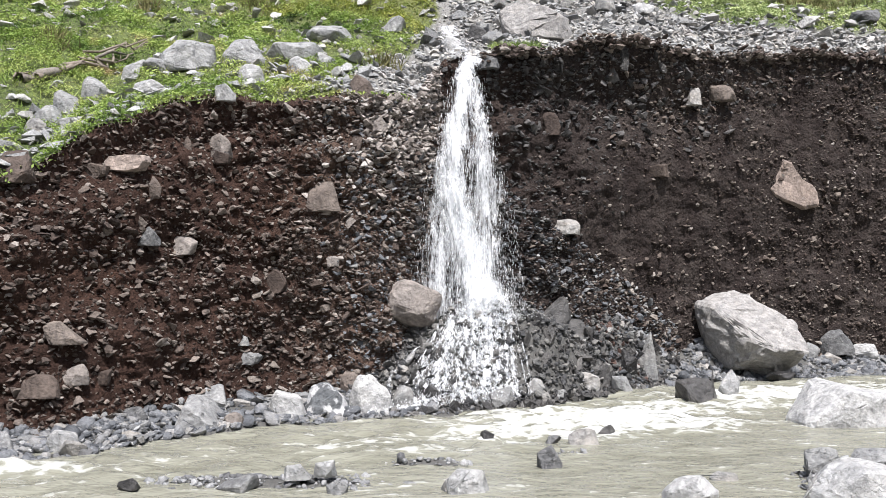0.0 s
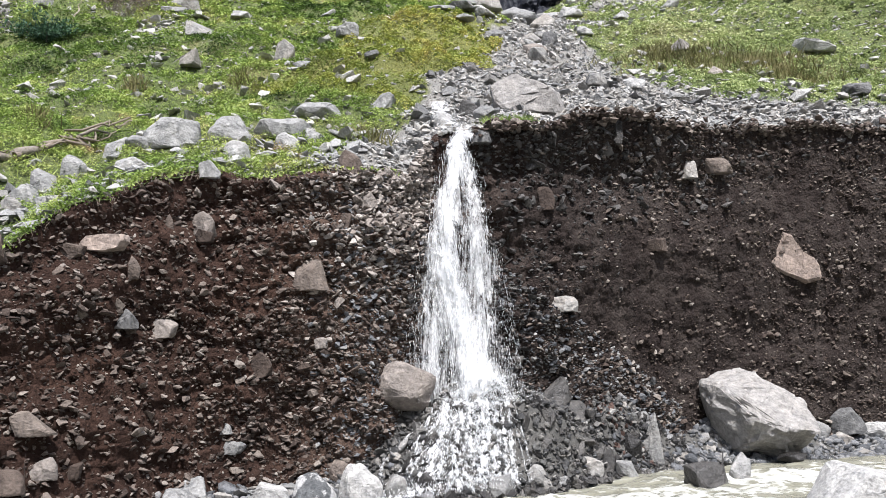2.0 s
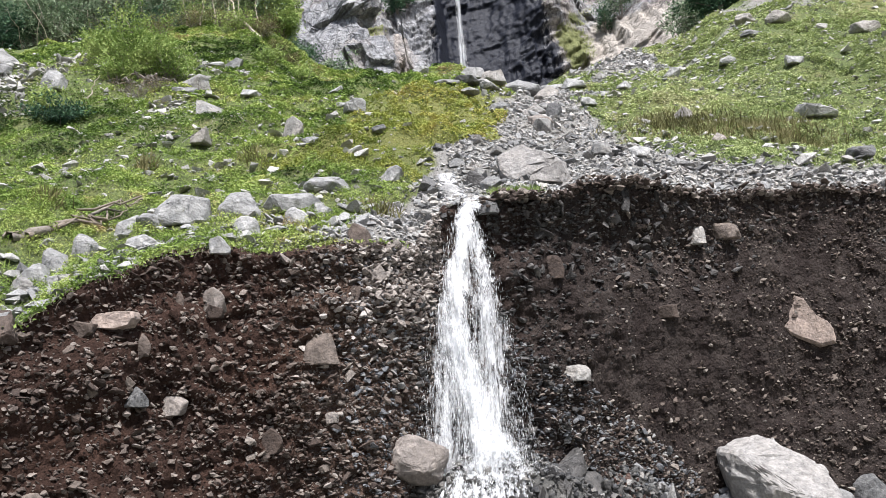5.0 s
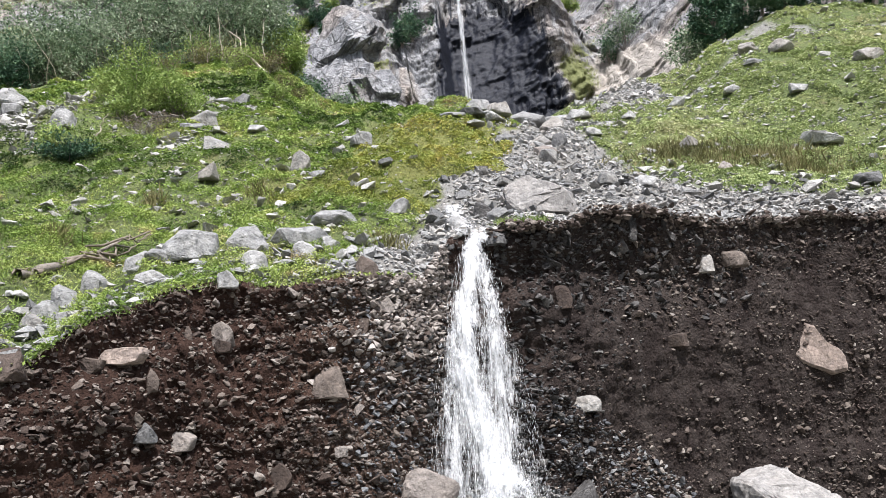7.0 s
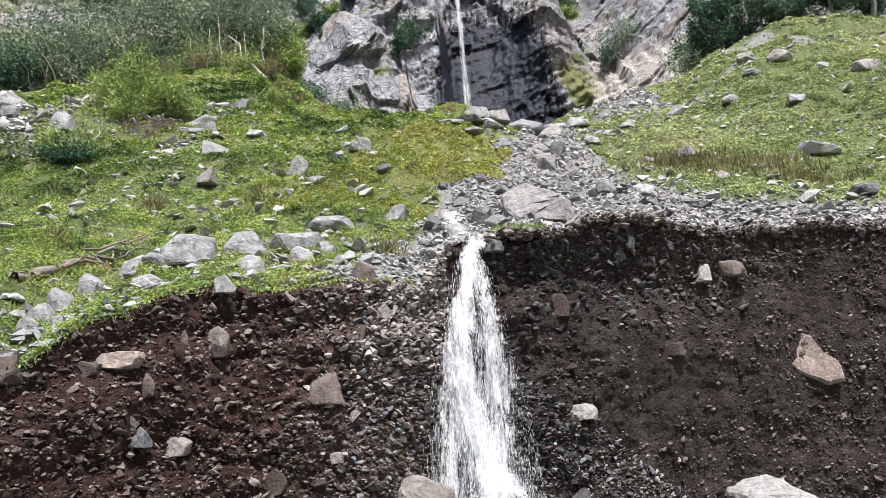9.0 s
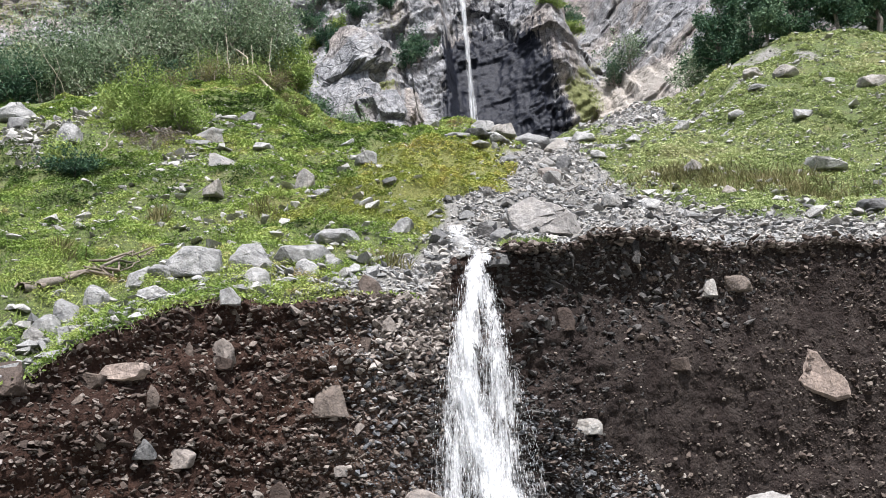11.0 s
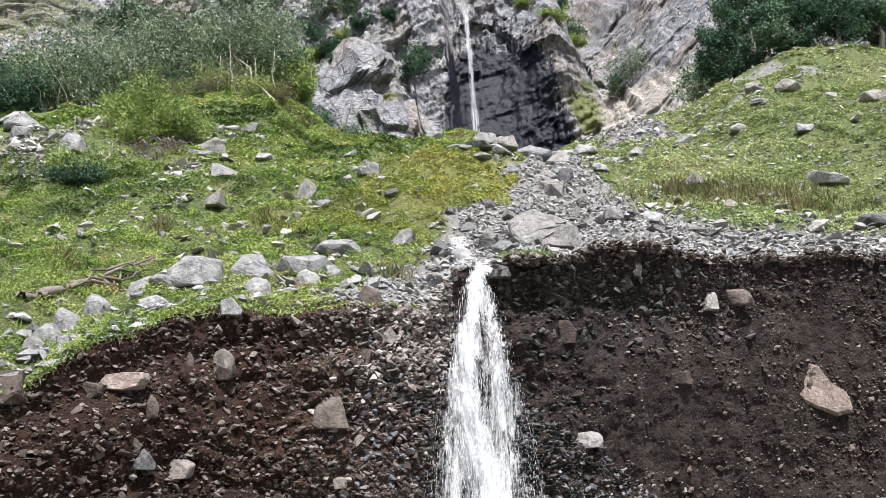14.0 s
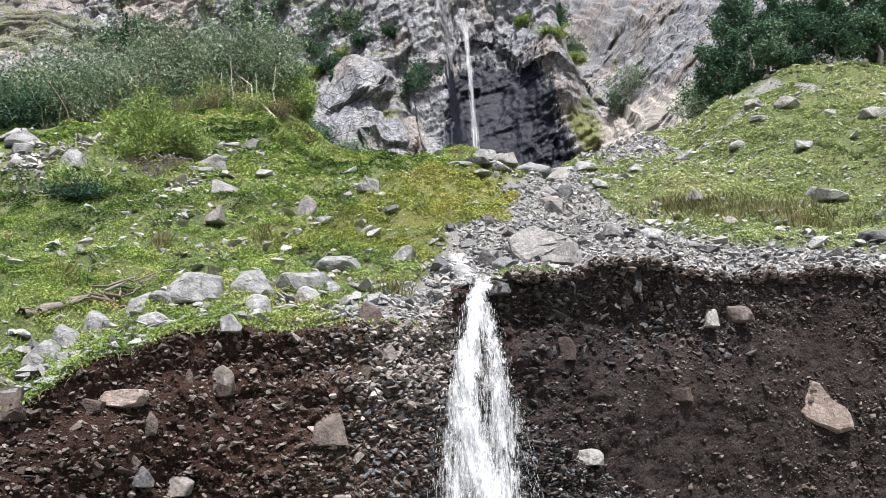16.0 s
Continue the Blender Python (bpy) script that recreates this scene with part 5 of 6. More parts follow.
# ---------------------------------------------------------------- the great pale rock at the far shore
def great_rock(at, turn):
    pts = [(-0.98, 0.2, 1.5), (-0.72, -0.3, 1.42), (-0.85, -0.1, 0.95), (-0.5, 0.6, 1.66), (-0.1, 0.5, 1.74), (0.2, 0.4, 1.62), (0.82, 0.1, 1.2), (0.98, -0.1, 0.85), (-0.22, -0.9, 0.78), (0.25, -1.0, 0.58), (0.95, -0.75, 0.48),
           (-0.36, -0.6, 0.25), (0.05, -0.1, 0.0), (0.72, -0.1, 0.0), (-0.6, 0.6, 0.0), (0.8, 0.7, 0.0)]
    bm = bmesh.new()
    for c in pts:
        bm.verts.new(c)
    bmesh.ops.convex_hull(bm, input=bm.verts)
    for vtx in [vv for vv in bm.verts if not vv.link_faces]:
        bm.verts.remove(vtx)
    bmesh.ops.bevel(bm, geom=bm.edges[:], offset=0.05, segments=1, affect="EDGES")
    bmesh.ops.triangulate(bm, faces=bm.faces)
    bmesh.ops.subdivide_edges(bm, edges=bm.edges[:], cuts=4, use_grid_fill=True)
    V = np.array([v.co for v in bm.verts])
    N = V - (0, 0, 0.7)
    N /= np.linalg.norm(N, axis=1)[:, None]
    q = V + 3.0
    V = V + N * (0.02 * fbm(q, 0.5, 4, 8) + 0.05 * blocks(q * (1, 1, 1.2), 0.45, 0.5, 9) - 0.08 * np.clip(fbm(q * (1, 1, 2.0), 0.4, 2, 6, ridged=True) - 0.75, 0, 1))[:, None]
    # broken away below
    low = sstep(0.62, 0.3, V[:, 2] - 0.12 * V[:, 0]) * sstep(0.1, -0.35, V[:, 1]) * sstep(-0.6, -0.1, V[:, 0])
    V[:, 1] += 0.15 * low + 0.22 * low * blocks(q, 0.3, 0.5, 12)
    for v, c in zip(bm.verts, V):
        v.co = c
    me = bpy.data.meshes.new("boulder")
    bm.to_mesh(me)
    bm.free()
    me.materials.append(ROCK_WHITE)
    ob = new("boulder", me)
    ob.matrix_world = pose(*at, 0, 0, turn)
    return tagged(ob, "great pale cracked rock lying against the bank's foot", "rock")


great_rock((6.45, 18.6, 0.05), 0).scale = (1.12, 1.0, 1.06)


def face_slab(label, at, outline, depth, scale, material, seed):
    """A rock whose flat side lies open in the bank: its outline in x and z, rounded at the rim."""
    bm = bmesh.new()
    rings = []
    for inset, y in ((1.06, 0.9 * depth), (1.0, 0.15 * depth), (0.9, 0.0)):
        rings.append([bm.verts.new((x * inset * scale, y, z * inset * scale)) for x, z in outline])
    n = len(outline)
    for a, b in zip(rings, rings[1:]):
        for k in range(n):
            bm.faces.new((a[k], a[(k + 1) % n], b[(k + 1) % n], b[k]))
    bm.faces.new(rings[-1])
    bmesh.ops.triangulate(bm, faces=bm.faces)
    bmesh.ops.subdivide_edges(bm, edges=bm.edges[:], cuts=5, use_grid_fill=True)
    bmesh.ops.recalc_face_normals(bm, faces=bm.faces)
    for v in bm.verts:
        q = np.array([v.co]) + seed
        v.co.y += 0.03 * float(fbm(q, 0.35, 4, seed)[0])
        v.co.x += 0.02 * float(fbm(q, 0.2, 3, seed + 1)[0])
    me = bpy.data.meshes.new("boulder")
    bm.to_mesh(me)
    bm.free()
    me.materials.append(material)
    ob = new("boulder", me)
    ob.location = at
    return tagged(ob, label, "rock")


face_slab("big tan triangular rock face laid open in the bank", (7.9, float(np.min(BANK[np.abs(bx - 7.9) < 0.45][:, 100:135, 1])) - 0.0, 4.22), [(-0.19, 0.58), (0.02, 0.5), (0.12, 0.31), (0.25, 0.12), (0.5, -0.02), (0.62, -0.2), (0.58, -0.5), (0.3, -0.56), (-0.19, -0.37), (-0.43, -0.25), (-0.56, -0.12), (-0.43, 0.02), (-0.37, 0.2), (-0.27, 0.35)], 0.4, 1.0, ROCK_PINK, 5)
slab_y = float(np.median(BANK[np.abs(bx + 5.05) < 0.5][:, 145:165, 1])) - 0.06
face_slab("long tan slab laid bare in the bank", (-4.78, slab_y + 0.12, 3.97), [(-0.3, -0.1), (-0.33, 0.02), (-0.26, 0.11), (0.0, 0.14), (0.27, 0.13), (0.3, 0.03), (0.2, -0.08), (0.0, -0.12)], 0.3, 1.0, ROCK_PINK, 9)
face_slab("rough brown slab sunk in the bank soil", (-5.3, slab_y - 0.1, 3.79), [(-0.34, -0.14), (-0.36, 0.0), (-0.2, 0.13), (0.08, 0.18), (0.3, 0.13), (0.28, 0.0), (0.1, -0.12), (-0.12, -0.2)], 0.3, 0.95, ROCK_MUDDY, 11)

# ---------------------------------------------------------------- stones of the cut bank
sr = np.random.default_rng(12)


def stone_data(material, smooth_on=False):
    return [mesh_from("stone", pv, pf, material, smooth_on) for pv, pf in PEBBLES + FLAKES]


def single_stones(parent, P, sizes, material, r, tilt=math.pi):
    """Stones that could be picked out one by one, as parts of what they lie in."""
    meshes = stone_data(material)
    for c, s in zip(P, sizes):
        ob = new("stone", meshes[r.integers(len(meshes))])
        ob.parent = parent
        a = r.uniform(-tilt, tilt, 2)
        ob.matrix_world = Matrix.LocRotScale(c, Euler((a[0], a[1], r.uniform(0, 6.28))), (s * r.uniform(0.85, 1.3), s, s))


def bank_sites(n, r, vmin=0.02, vmax=0.985, xmin=-7.5, xmax=12.0):
    x, v = r.uniform(xmin, xmax, n), r.uniform(vmin, vmax, n)
    p = np.stack([x, v * 6, 0 * x], -1)
    dens = 0.68 + 0.6 * fbm(p, 1.6, 3, 51) + 0.35 * sstep(0.75, 0.95, v) + 0.3 * sstep(0.3, 0.05, v) - 0.25 * sstep(3, 6, x) * sstep(0.85, 0.6, v) * sstep(0.1, 0.25, v)
    keep = r.uniform(0, 1, n) < np.clip(dens, 0.08, 1)
    return x[keep], v[keep]


x, v = bank_sites(34000, sr)
xw = sr.uniform(1.0, 5.0, 5000)
x, v = np.concatenate([x, xw]), np.concatenate([v, sr.uniform(0.02, 1, 5000) * (0.62 - 0.11 * (xw - 1.1))])
xn = -0.1 - np.abs(sr.normal(size=7000)) * 1.5
x, v = np.concatenate([x, xn]), np.concatenate([v, sr.uniform(0.03, 0.98, 7000)])
P = bank_surface(x, v)
size = np.clip(np.exp(sr.normal(-3.6, 0.52, len(P))), 0.014, 0.12)
P = P + np.stack([0 * size, -0.15 * size, 0 * size], -1)
wet_side = ((x > -0.4 + sr.uniform(-0.3, 0.3, len(x))) & (x < 1.6 + sr.uniform(-0.4, 1.0, len(x)))) | ((x > 0.6) & (x < 3.2 + sr.uniform(-1, 1, len(x))) & (v > 0.55 + sr.uniform(-0.2, 0.2, len(x))))
grey_side = ~wet_side & (x > -2.2) & (x < -0.1) & (sr.uniform(size=len(x)) < 0.35 * sstep(-2.4, -1.0, x))
wash = (x > 1.1) & (x < 5.0) & (v < 0.62 - 0.11 * (x - 1.1)) & (sr.uniform(size=len(x)) < 0.4)
grey_side, wet_side = grey_side | wash, wet_side & ~wash
muddy = ~(wet_side | grey_side)
tagged(part("pebbles", scatter("pebbles", P[muddy], size[muddy], STONES_MUDDY, sr, 0.75, FLAKES), bank), kind="stuff")
tagged(part("grey_pebbles", scatter("grey_pebbles", P[grey_side], size[grey_side] * 1.15, STONES_SHORE, sr, 0.7, FLAKES), bank), kind="stuff")
tagged(part("wet_pebbles", scatter("wet_pebbles", P[wet_side], size[wet_side] * 1.25, STONES_WET, sr, 0.6, FLAKES), bank), kind="stuff")
x, v = bank_sites(470, sr)
x, v = x[:290], v[:290]
P = bank_surface(x, v)
size = np.clip(np.exp(sr.normal(-2.6, 0.35, len(P))), 0.05, 0.16)
single_stones(bank, P, size, stone_mat("bank_stones", MUDDY, island=False, local=False), sr, 0.6)

# paler stones washed out on the shoulder beside the fall's lip
x = -0.05 - np.abs(sr.normal(size=1700)) * 0.85
v = 1.0 - np.abs(sr.normal(size=1700)) * 0.16
ok = v > 0.45
x, v = x[ok], v[ok]
size = np.clip(np.exp(sr.normal(-2.9, 0.4, len(x))), 0.03, 0.13)
P = bank_surface(x, v) - np.stack([0 * size, 0.25 * size, 0 * size], -1)
tagged(part("shoulder_stones", scatter("shoulder_stones", P, size, stone_mat("shoulder_bank_stones", [(0.0, (0.1, 0.085, 0.075)), (0.4, (0.23, 0.2, 0.178)), (0.75, (0.36, 0.325, 0.295)), (1.0, (0.52, 0.49, 0.46))]), sr, 0.7, FLAKES), bank), kind="stuff")
# flat stones of middling size packed in the lower bank
x, v = bank_sites(2600, sr, 0.03, 0.97, -7.5, -0.2)
size = np.clip(np.exp(sr.normal(-2.95, 0.35, len(x))), 0.03, 0.1)
P = bank_surface(x, v) - np.stack([0 * size, 0.25 * size, 0 * size], -1)
tagged(part("packed_stones", scatter("packed_stones", P, size, stone_mat("packed_bank_stones", [(0.0, (0.06, 0.045, 0.038)), (0.4, (0.115, 0.09, 0.077)), (0.75, (0.21, 0.175, 0.152)), (1.0, (0.36, 0.325, 0.295))]), sr, 0.6, FLAKES), bank), kind="stuff")

# ---------------------------------------------------------------- shore, rubble and gravel bars
n = 8500
x = sr.uniform(-8, 12.5, n)
y = shore_y(x) + sr.uniform(-0.35, 1.0, n) ** 1.0 * (foot_y(x) - shore_y(x) + 0.35)
z = ground_z(x, y)
size = np.clip(np.exp(sr.normal(-2.85, 0.5, n)), 0.02, 0.2)
tone = np.hypot(x - 1.2, (y - 15.8) * 1.3) + sr.normal(size=n) * 0.5
P = np.stack([x, y, z + 0.2 * size], -1)
w = (tone < 2.6) | ((x > 1.5) & (x < 5.0) & (sr.uniform(size=n) < 0.6))
big = np.nonzero(size > 0.105)[0][:300]
rest = np.ones(n, bool)
rest[big] = False
tagged(part("shore_gravel", scatter("shore_gravel", P[rest & ~w], size[rest & ~w], STONES_SHORE, sr, 0.7, ROUND), ground), kind="stuff")
tagged(part("wet_rubble", scatter("wet_rubble", P[rest & w], size[rest & w], STONES_WET, sr), ground), kind="stuff")
SINGLE_GREY = stone_mat("shore_stones", GREYS, island=False)
SINGLE_WET = stone_mat("rubble_stones", DARKWET, rough=0.35, island=False)
single_stones(ground, P[big[~w[big]]], size[big[~w[big]]], SINGLE_GREY, sr, 0.6)
single_stones(ground, P[big[w[big]]], size[big[w[big]]] * 1.1, SINGLE_WET, sr)
# coarse wet blocks heaped on the rubble cone
STONES_RUBBLE = stone_mat("rubble_blocks", [(0.0, (0.022, 0.022, 0.023)), (0.3, (0.06, 0.06, 0.061)), (0.6, (0.12, 0.118, 0.112)), (0.85, (0.21, 0.2, 0.185)), (1.0, (0.42, 0.415, 0.4))], rough=0.45)
k = 7500
a, rad = sr.uniform(0, 6.28, k), np.sqrt(sr.uniform(0, 1, k)) * 2.8
x, y = 1.6 + np.cos(a) * rad * 1.5, 16.2 + np.sin(a) * rad * 0.75
ok = (y > shore_y(x) - 0.1) & (y < foot_y(x) + 0.3)
x, y = x[ok], y[ok]
size = np.clip(np.exp(sr.normal(-2.8, 0.45, len(x))), 0.035, 0.2)
P = np.stack([x, y, ground_z(x, y) + 0.45 * size + np.abs(sr.normal(size=len(x))) * 0.03], -1)
single_stones(ground, P[:200], size[:200], SINGLE_WET, sr)
tagged(part("rubble_heap", scatter("rubble_heap", P[200::2], size[200::2] * 0.85, STONES_RUBBLE, sr, 0.9, FLAKES), ground), kind="stuff")
tagged(part("rounded_rubble", scatter("rounded_rubble", P[201::2], size[201::2] * 0.8, STONES_RUBBLE, sr, 0.9, ROUND), ground), kind="stuff")
# bars of gravel in the stream and the near shore
STONES_BAR = stone_mat("bar_gravel_stones", [(0.0, (0.07, 0.07, 0.072)), (0.3, (0.17, 0.17, 0.172)), (0.6, (0.28, 0.28, 0.28)), (0.85, (0.37, 0.365, 0.36)), (1.0, (0.52, 0.52, 0.52))], rough=0.5)
n = 26000
x, y = sr.uniform(-7, 7.5, n), sr.uniform(6.6, 12.0, n)
z = ground_z(x, y)
keep = (z > -0.06 + sr.uniform(-0.03, 0.05, n)) & (sr.uniform(size=n) < 0.75)
x, y, z = x[keep], y[keep], z[keep]
size = np.clip(np.exp(sr.normal(-3.35, 0.5, len(x))), 0.015, 0.1)
tagged(part("bar_gravel", scatter("bar_gravel", np.stack([x, y, z + 0.25 * size], -1), size, STONES_BAR, sr, 0.6, ROUND), ground), kind="stuff")

# ---------------------------------------------------------------- gully and fan
n = 70000
y = 16.2 + sr.uniform(0, 1, n) ** 1.7 * 34
x = gully_x(y) + sr.uniform(-4, 9, n) * np.interp(y, (16, 26, 50), (1.1, 1.2, 0.7))
g = gravel_at(x, y)
keep = (sr.uniform(size=n) < np.maximum(g, 0.02)) & (y > edge_y(x) + 0.03)
x, y = x[keep], y[keep]
size = np.clip(np.exp(sr.normal(-3.0, 0.55, len(x))), 0.025, 0.3) * np.interp(y, (16, 30, 50), (0.85, 1.1, 1.5))
z = slope_z(x, y)
P = np.stack([x, y, z + 0.25 * size], -1)
big = np.nonzero((size > 0.13) & (y < 25))[0][:280]
rest = np.ones(len(x), bool)
rest[big] = False
tagged(part("gully_stones", scatter("gully_stones", P[rest], size[rest], STONES_GREY, sr, 0.8), hillside), kind="stuff")
single_stones(hillside, P[big], size[big], SINGLE_GREY, sr, 0.5)
# jumbled stones on the turf ledge over the bank
lx_ = np.concatenate([sr.uniform(-6.9, -1.2, 170), sr.uniform(-7.2, -4.6, 110)])
ly_ = edge_y(lx_) + np.abs(sr.normal(size=280)) * 0.8 + 0.15
ls_ = np.clip(np.exp(sr.normal(-2.25, 0.4, 280)), 0.06, 0.24)
single_stones(hillside, np.stack([lx_, ly_, slope_z(lx_, ly_) + 0.3 * ls_], -1), ls_, stone_mat("ledge_stones", PALE, island=False), sr, 0.5)
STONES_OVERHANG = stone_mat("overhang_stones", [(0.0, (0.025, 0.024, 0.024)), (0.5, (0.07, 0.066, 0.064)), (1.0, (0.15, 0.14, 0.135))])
# stones sticking out under the right-hand edge, and rusty ones in the rubble
ex, ev = 0.9 + sr.uniform(0, 1, 1000) ** 2.0 * 11, 1 - np.abs(sr.normal(size=1000)) * 0.09
es = np.clip(np.exp(sr.normal(-3.2, 0.4, 1000)), 0.02, 0.12)
tagged(part("edge_cobbles", scatter("edge_cobbles", bank_surface(ex, np.clip(ev, 0.7, 1)) + np.stack([0 * es, -0.1 * es, 0 * es], -1), es, STONES_WET, sr, 0.7, FLAKES), bank), kind="stuff")
ex = sr.uniform(0.8, 12, 1300)
es = np.clip(np.exp(sr.normal(-3.1, 0.55, 1300)), 0.015, 0.15)
tagged(part("rim_stones", scatter("rim_stones", np.stack([ex, edge_y(ex) - 0.06 + sr.normal(size=1300) * 0.08, edge_z(ex) - 0.03 + sr.normal(size=1300) * 0.06], -1), es, STONES_MUDDY, sr, 0.7, FLAKES), bank), kind="stuff")
rx_, ry_ = 3.37 + sr.normal(size=70) * 0.3, 17.3 + sr.normal(size=70) * 0.15
rs_ = np.clip(np.exp(sr.normal(-2.9, 0.3, 70)), 0.03, 0.1)
single_stones(ground, np.stack([rx_, ry_, ground_z(rx_, ry_) + 0.06], -1), rs_, stone_mat("rusty_stones", [(0.0, (0.05, 0.031, 0.026)), (0.5, (0.09, 0.055, 0.045)), (1.0, (0.14, 0.095, 0.08))], island=False), sr)
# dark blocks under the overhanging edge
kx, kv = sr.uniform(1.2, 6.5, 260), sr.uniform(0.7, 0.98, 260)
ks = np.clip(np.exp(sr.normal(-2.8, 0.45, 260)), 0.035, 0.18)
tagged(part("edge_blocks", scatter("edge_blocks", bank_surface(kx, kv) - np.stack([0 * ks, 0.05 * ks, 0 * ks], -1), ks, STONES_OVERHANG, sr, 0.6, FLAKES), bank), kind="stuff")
bx_, bv_ = sr.uniform(1.6, 6.5, 70), sr.uniform(0.76, 0.97, 70)
single_stones(bank, bank_surface(bx_, bv_), np.clip(np.exp(sr.normal(-2.2, 0.4, 70)), 0.06, 0.24), SINGLE_WET, sr)
# stones along the bank's edge, in the turf ledge and strewn over the hill
n = 5200
x = sr.uniform(-8.5, 12.5, n)
d = sr.exponential(0.5, n)
keep = sr.uniform(size=n) < np.where(x < 0.3, np.interp(x, (-8, -5, -2.5, -1.5, -0.6), (0.3, 0.35, 0.3, 0.7, 1)), 0.9)
x, d = x[keep], d[keep]
y = edge_y(x) + d
size = np.clip(np.exp(sr.normal(-2.95, 0.45, len(x))), 0.025, 0.16)
tagged(part("edge_stones", scatter("edge_stones", np.stack([x, y, slope_z(x, y) + 0.2 * size], -1), size, STONES_GREY, sr, 0.6), hillside), kind="stuff")
n = 22000
y = 13 + sr.uniform(0, 1, n) ** 1.2 * 36
x = sr.uniform(-0.62, 0.62, n) * y
p = np.stack([x, y, 0 * x], -1)
patch = 0.25 + 0.5 * fbm(p, 4.0, 3, 77) + 1.2 * np.exp(-(((x + 14) / 5) ** 2 + ((y - 34) / 4) ** 2)) + 2.2 * sstep(4, 9, x) * (0.3 + 0.7 * sstep(28, 40, y)) * (0.5 + fbm(p * (1, 0.35, 1), 2.0, 2, 78))
keep = (sr.uniform(size=n) < np.clip(patch, 0.05, 1)) & (y > edge_y(x) + 0.1)
x, y = x[keep], y[keep]
size = np.clip(np.exp(sr.normal(-2.75, 0.55, len(x))), 0.03, 0.33)
k = 4500
cx_, cy_ = sr.uniform(-18.5, -7.5, k), sr.uniform(26.5, 35.5, k)
ok = fbm(np.stack([cx_, cy_, 0 * cx_], -1), 2.2, 2, 91) > -0.1
x, y = np.concatenate([x, cx_[ok]]), np.concatenate([y, cy_[ok]])
size = np.concatenate([size, np.clip(np.exp(sr.normal(-2.5, 0.5, ok.sum())), 0.04, 0.36)])
STONES_HILL = stone_mat("hill_stones", [(0.0, (0.22, 0.215, 0.2)), (0.5, (0.38, 0.37, 0.35)), (1.0, (0.55, 0.54, 0.51))])
tagged(part("hill_stones", scatter("hill_stones", np.stack([x, y, slope_z(x, y) + 0.5 * size + 0.04 * sstep(2, 5, x)], -1), size, STONES_HILL, sr, 0.5), hillside), kind="stuff")
# ---------------------------------------------------------------- turf, shrubs and trees
vr = np.random.default_rng(23)


def leaf_mesh(name, P, size, material, r, up=0.6, slim=0.55):
    """Many folded leaves, one small kite each."""
    n = len(P)
    N = r.normal(size=(n, 3)) * (1 - up) + np.array((0, -0.25, 1.0)) * up
    N /= np.linalg.norm(N, axis=1)[:, None]
    A = np.cross(N, r.normal(size=(n, 3)))
    A /= np.linalg.norm(A, axis=1)[:, None]
    B = np.cross(N, A)
    s = size[:, None]
    v = np.stack([P - A * s, P + B * s * slim + N * s * 0.15, P + A * s, P - B * s * slim + N * s * 0.15], 1)
    F = np.arange(4 * n).reshape(n, 4)
    return mesh_from(name, v.reshape(-1, 3), F, material, False)


def blade_mesh(name, P, height, material, r, lean=0.5):
    """Upright slim blades."""
    n = len(P)
    a = r.uniform(0, 2 * math.pi, n)
    side = np.stack([np.cos(a), np.sin(a), 0 * a], -1) * height[:, None] * 0.07
    tip = np.stack([r.normal(size=n) * lean, r.normal(size=n) * lean, np.ones(n)], -1) * height[:, None]
    v = np.stack([P - side, P + side, P + tip], 1)
    return mesh_from(name, v.reshape(-1, 3), np.arange(3 * n).reshape(n, 3), material, False)


def herb_cushions(x, y):
    """0 in the gaps between the herbs, 1 on top of their cushions."""
    p = np.stack([x, y, 0 * x], -1)
    return sstep(-0.3, 0.35, 0.6 * fbm(p * (0.8, 1, 1), 0.9, 2, 83) + 0.8 * fbm(p * (0.8, 0.8, 1), 0.3, 2, 85))


def turf_sites(n, r):
    y = 10.5 + r.uniform(0, 1, n) ** 1.5 * 39
    x = r.uniform(-0.62, 0.62, n) * y
    g = gravel_at(x, y)
    p = np.stack([x, y, 0 * x], -1)
    g = g + 0.3 * fbm(p, 1.6, 3, 81)
    thin = 1 - 0.4 * sstep(0.1, 0.5, fbm(p, 2.2, 3, 82)) - 0.75 * np.exp(-(((x + 14.5) / 4.5) ** 2 + ((y - 31) / 3.5) ** 2))
    thin = thin * (0.25 + 0.75 * herb_cushions(x, y))
    keep = (y > edge_y(x) - 0.02) & (g < 0.45) & (r.uniform(size=n) < thin)
    return x[keep], y[keep]


x, y = turf_sites(1650000, vr)
size = vr.uniform(0.5, 1.25, len(x)) * np.interp(y, (11, 20, 35, 50), (0.018, 0.031, 0.06, 0.085))
tuft = herb_cushions(x, y) * np.interp(y, (11, 45), (0.7, 1.1)) * np.where((x > 1.5) & (x > gully_x(y)), 0.5, 1.0)
z = slope_z(x, y) + vr.uniform(0.15, 1, len(x)) * 0.02 + vr.uniform(0.3, 1, len(x)) * 0.2 * tuft
P = np.stack([x, y, z], -1)
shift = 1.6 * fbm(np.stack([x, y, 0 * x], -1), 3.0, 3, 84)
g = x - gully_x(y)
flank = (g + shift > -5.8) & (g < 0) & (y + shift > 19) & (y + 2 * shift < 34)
right = (x > 1.5) & (g > 0) & (y > 22)
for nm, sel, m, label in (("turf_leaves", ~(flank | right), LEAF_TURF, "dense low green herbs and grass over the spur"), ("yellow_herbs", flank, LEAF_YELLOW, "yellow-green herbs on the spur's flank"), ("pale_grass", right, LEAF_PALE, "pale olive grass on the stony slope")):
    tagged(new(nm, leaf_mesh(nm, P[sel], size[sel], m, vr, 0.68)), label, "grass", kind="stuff")
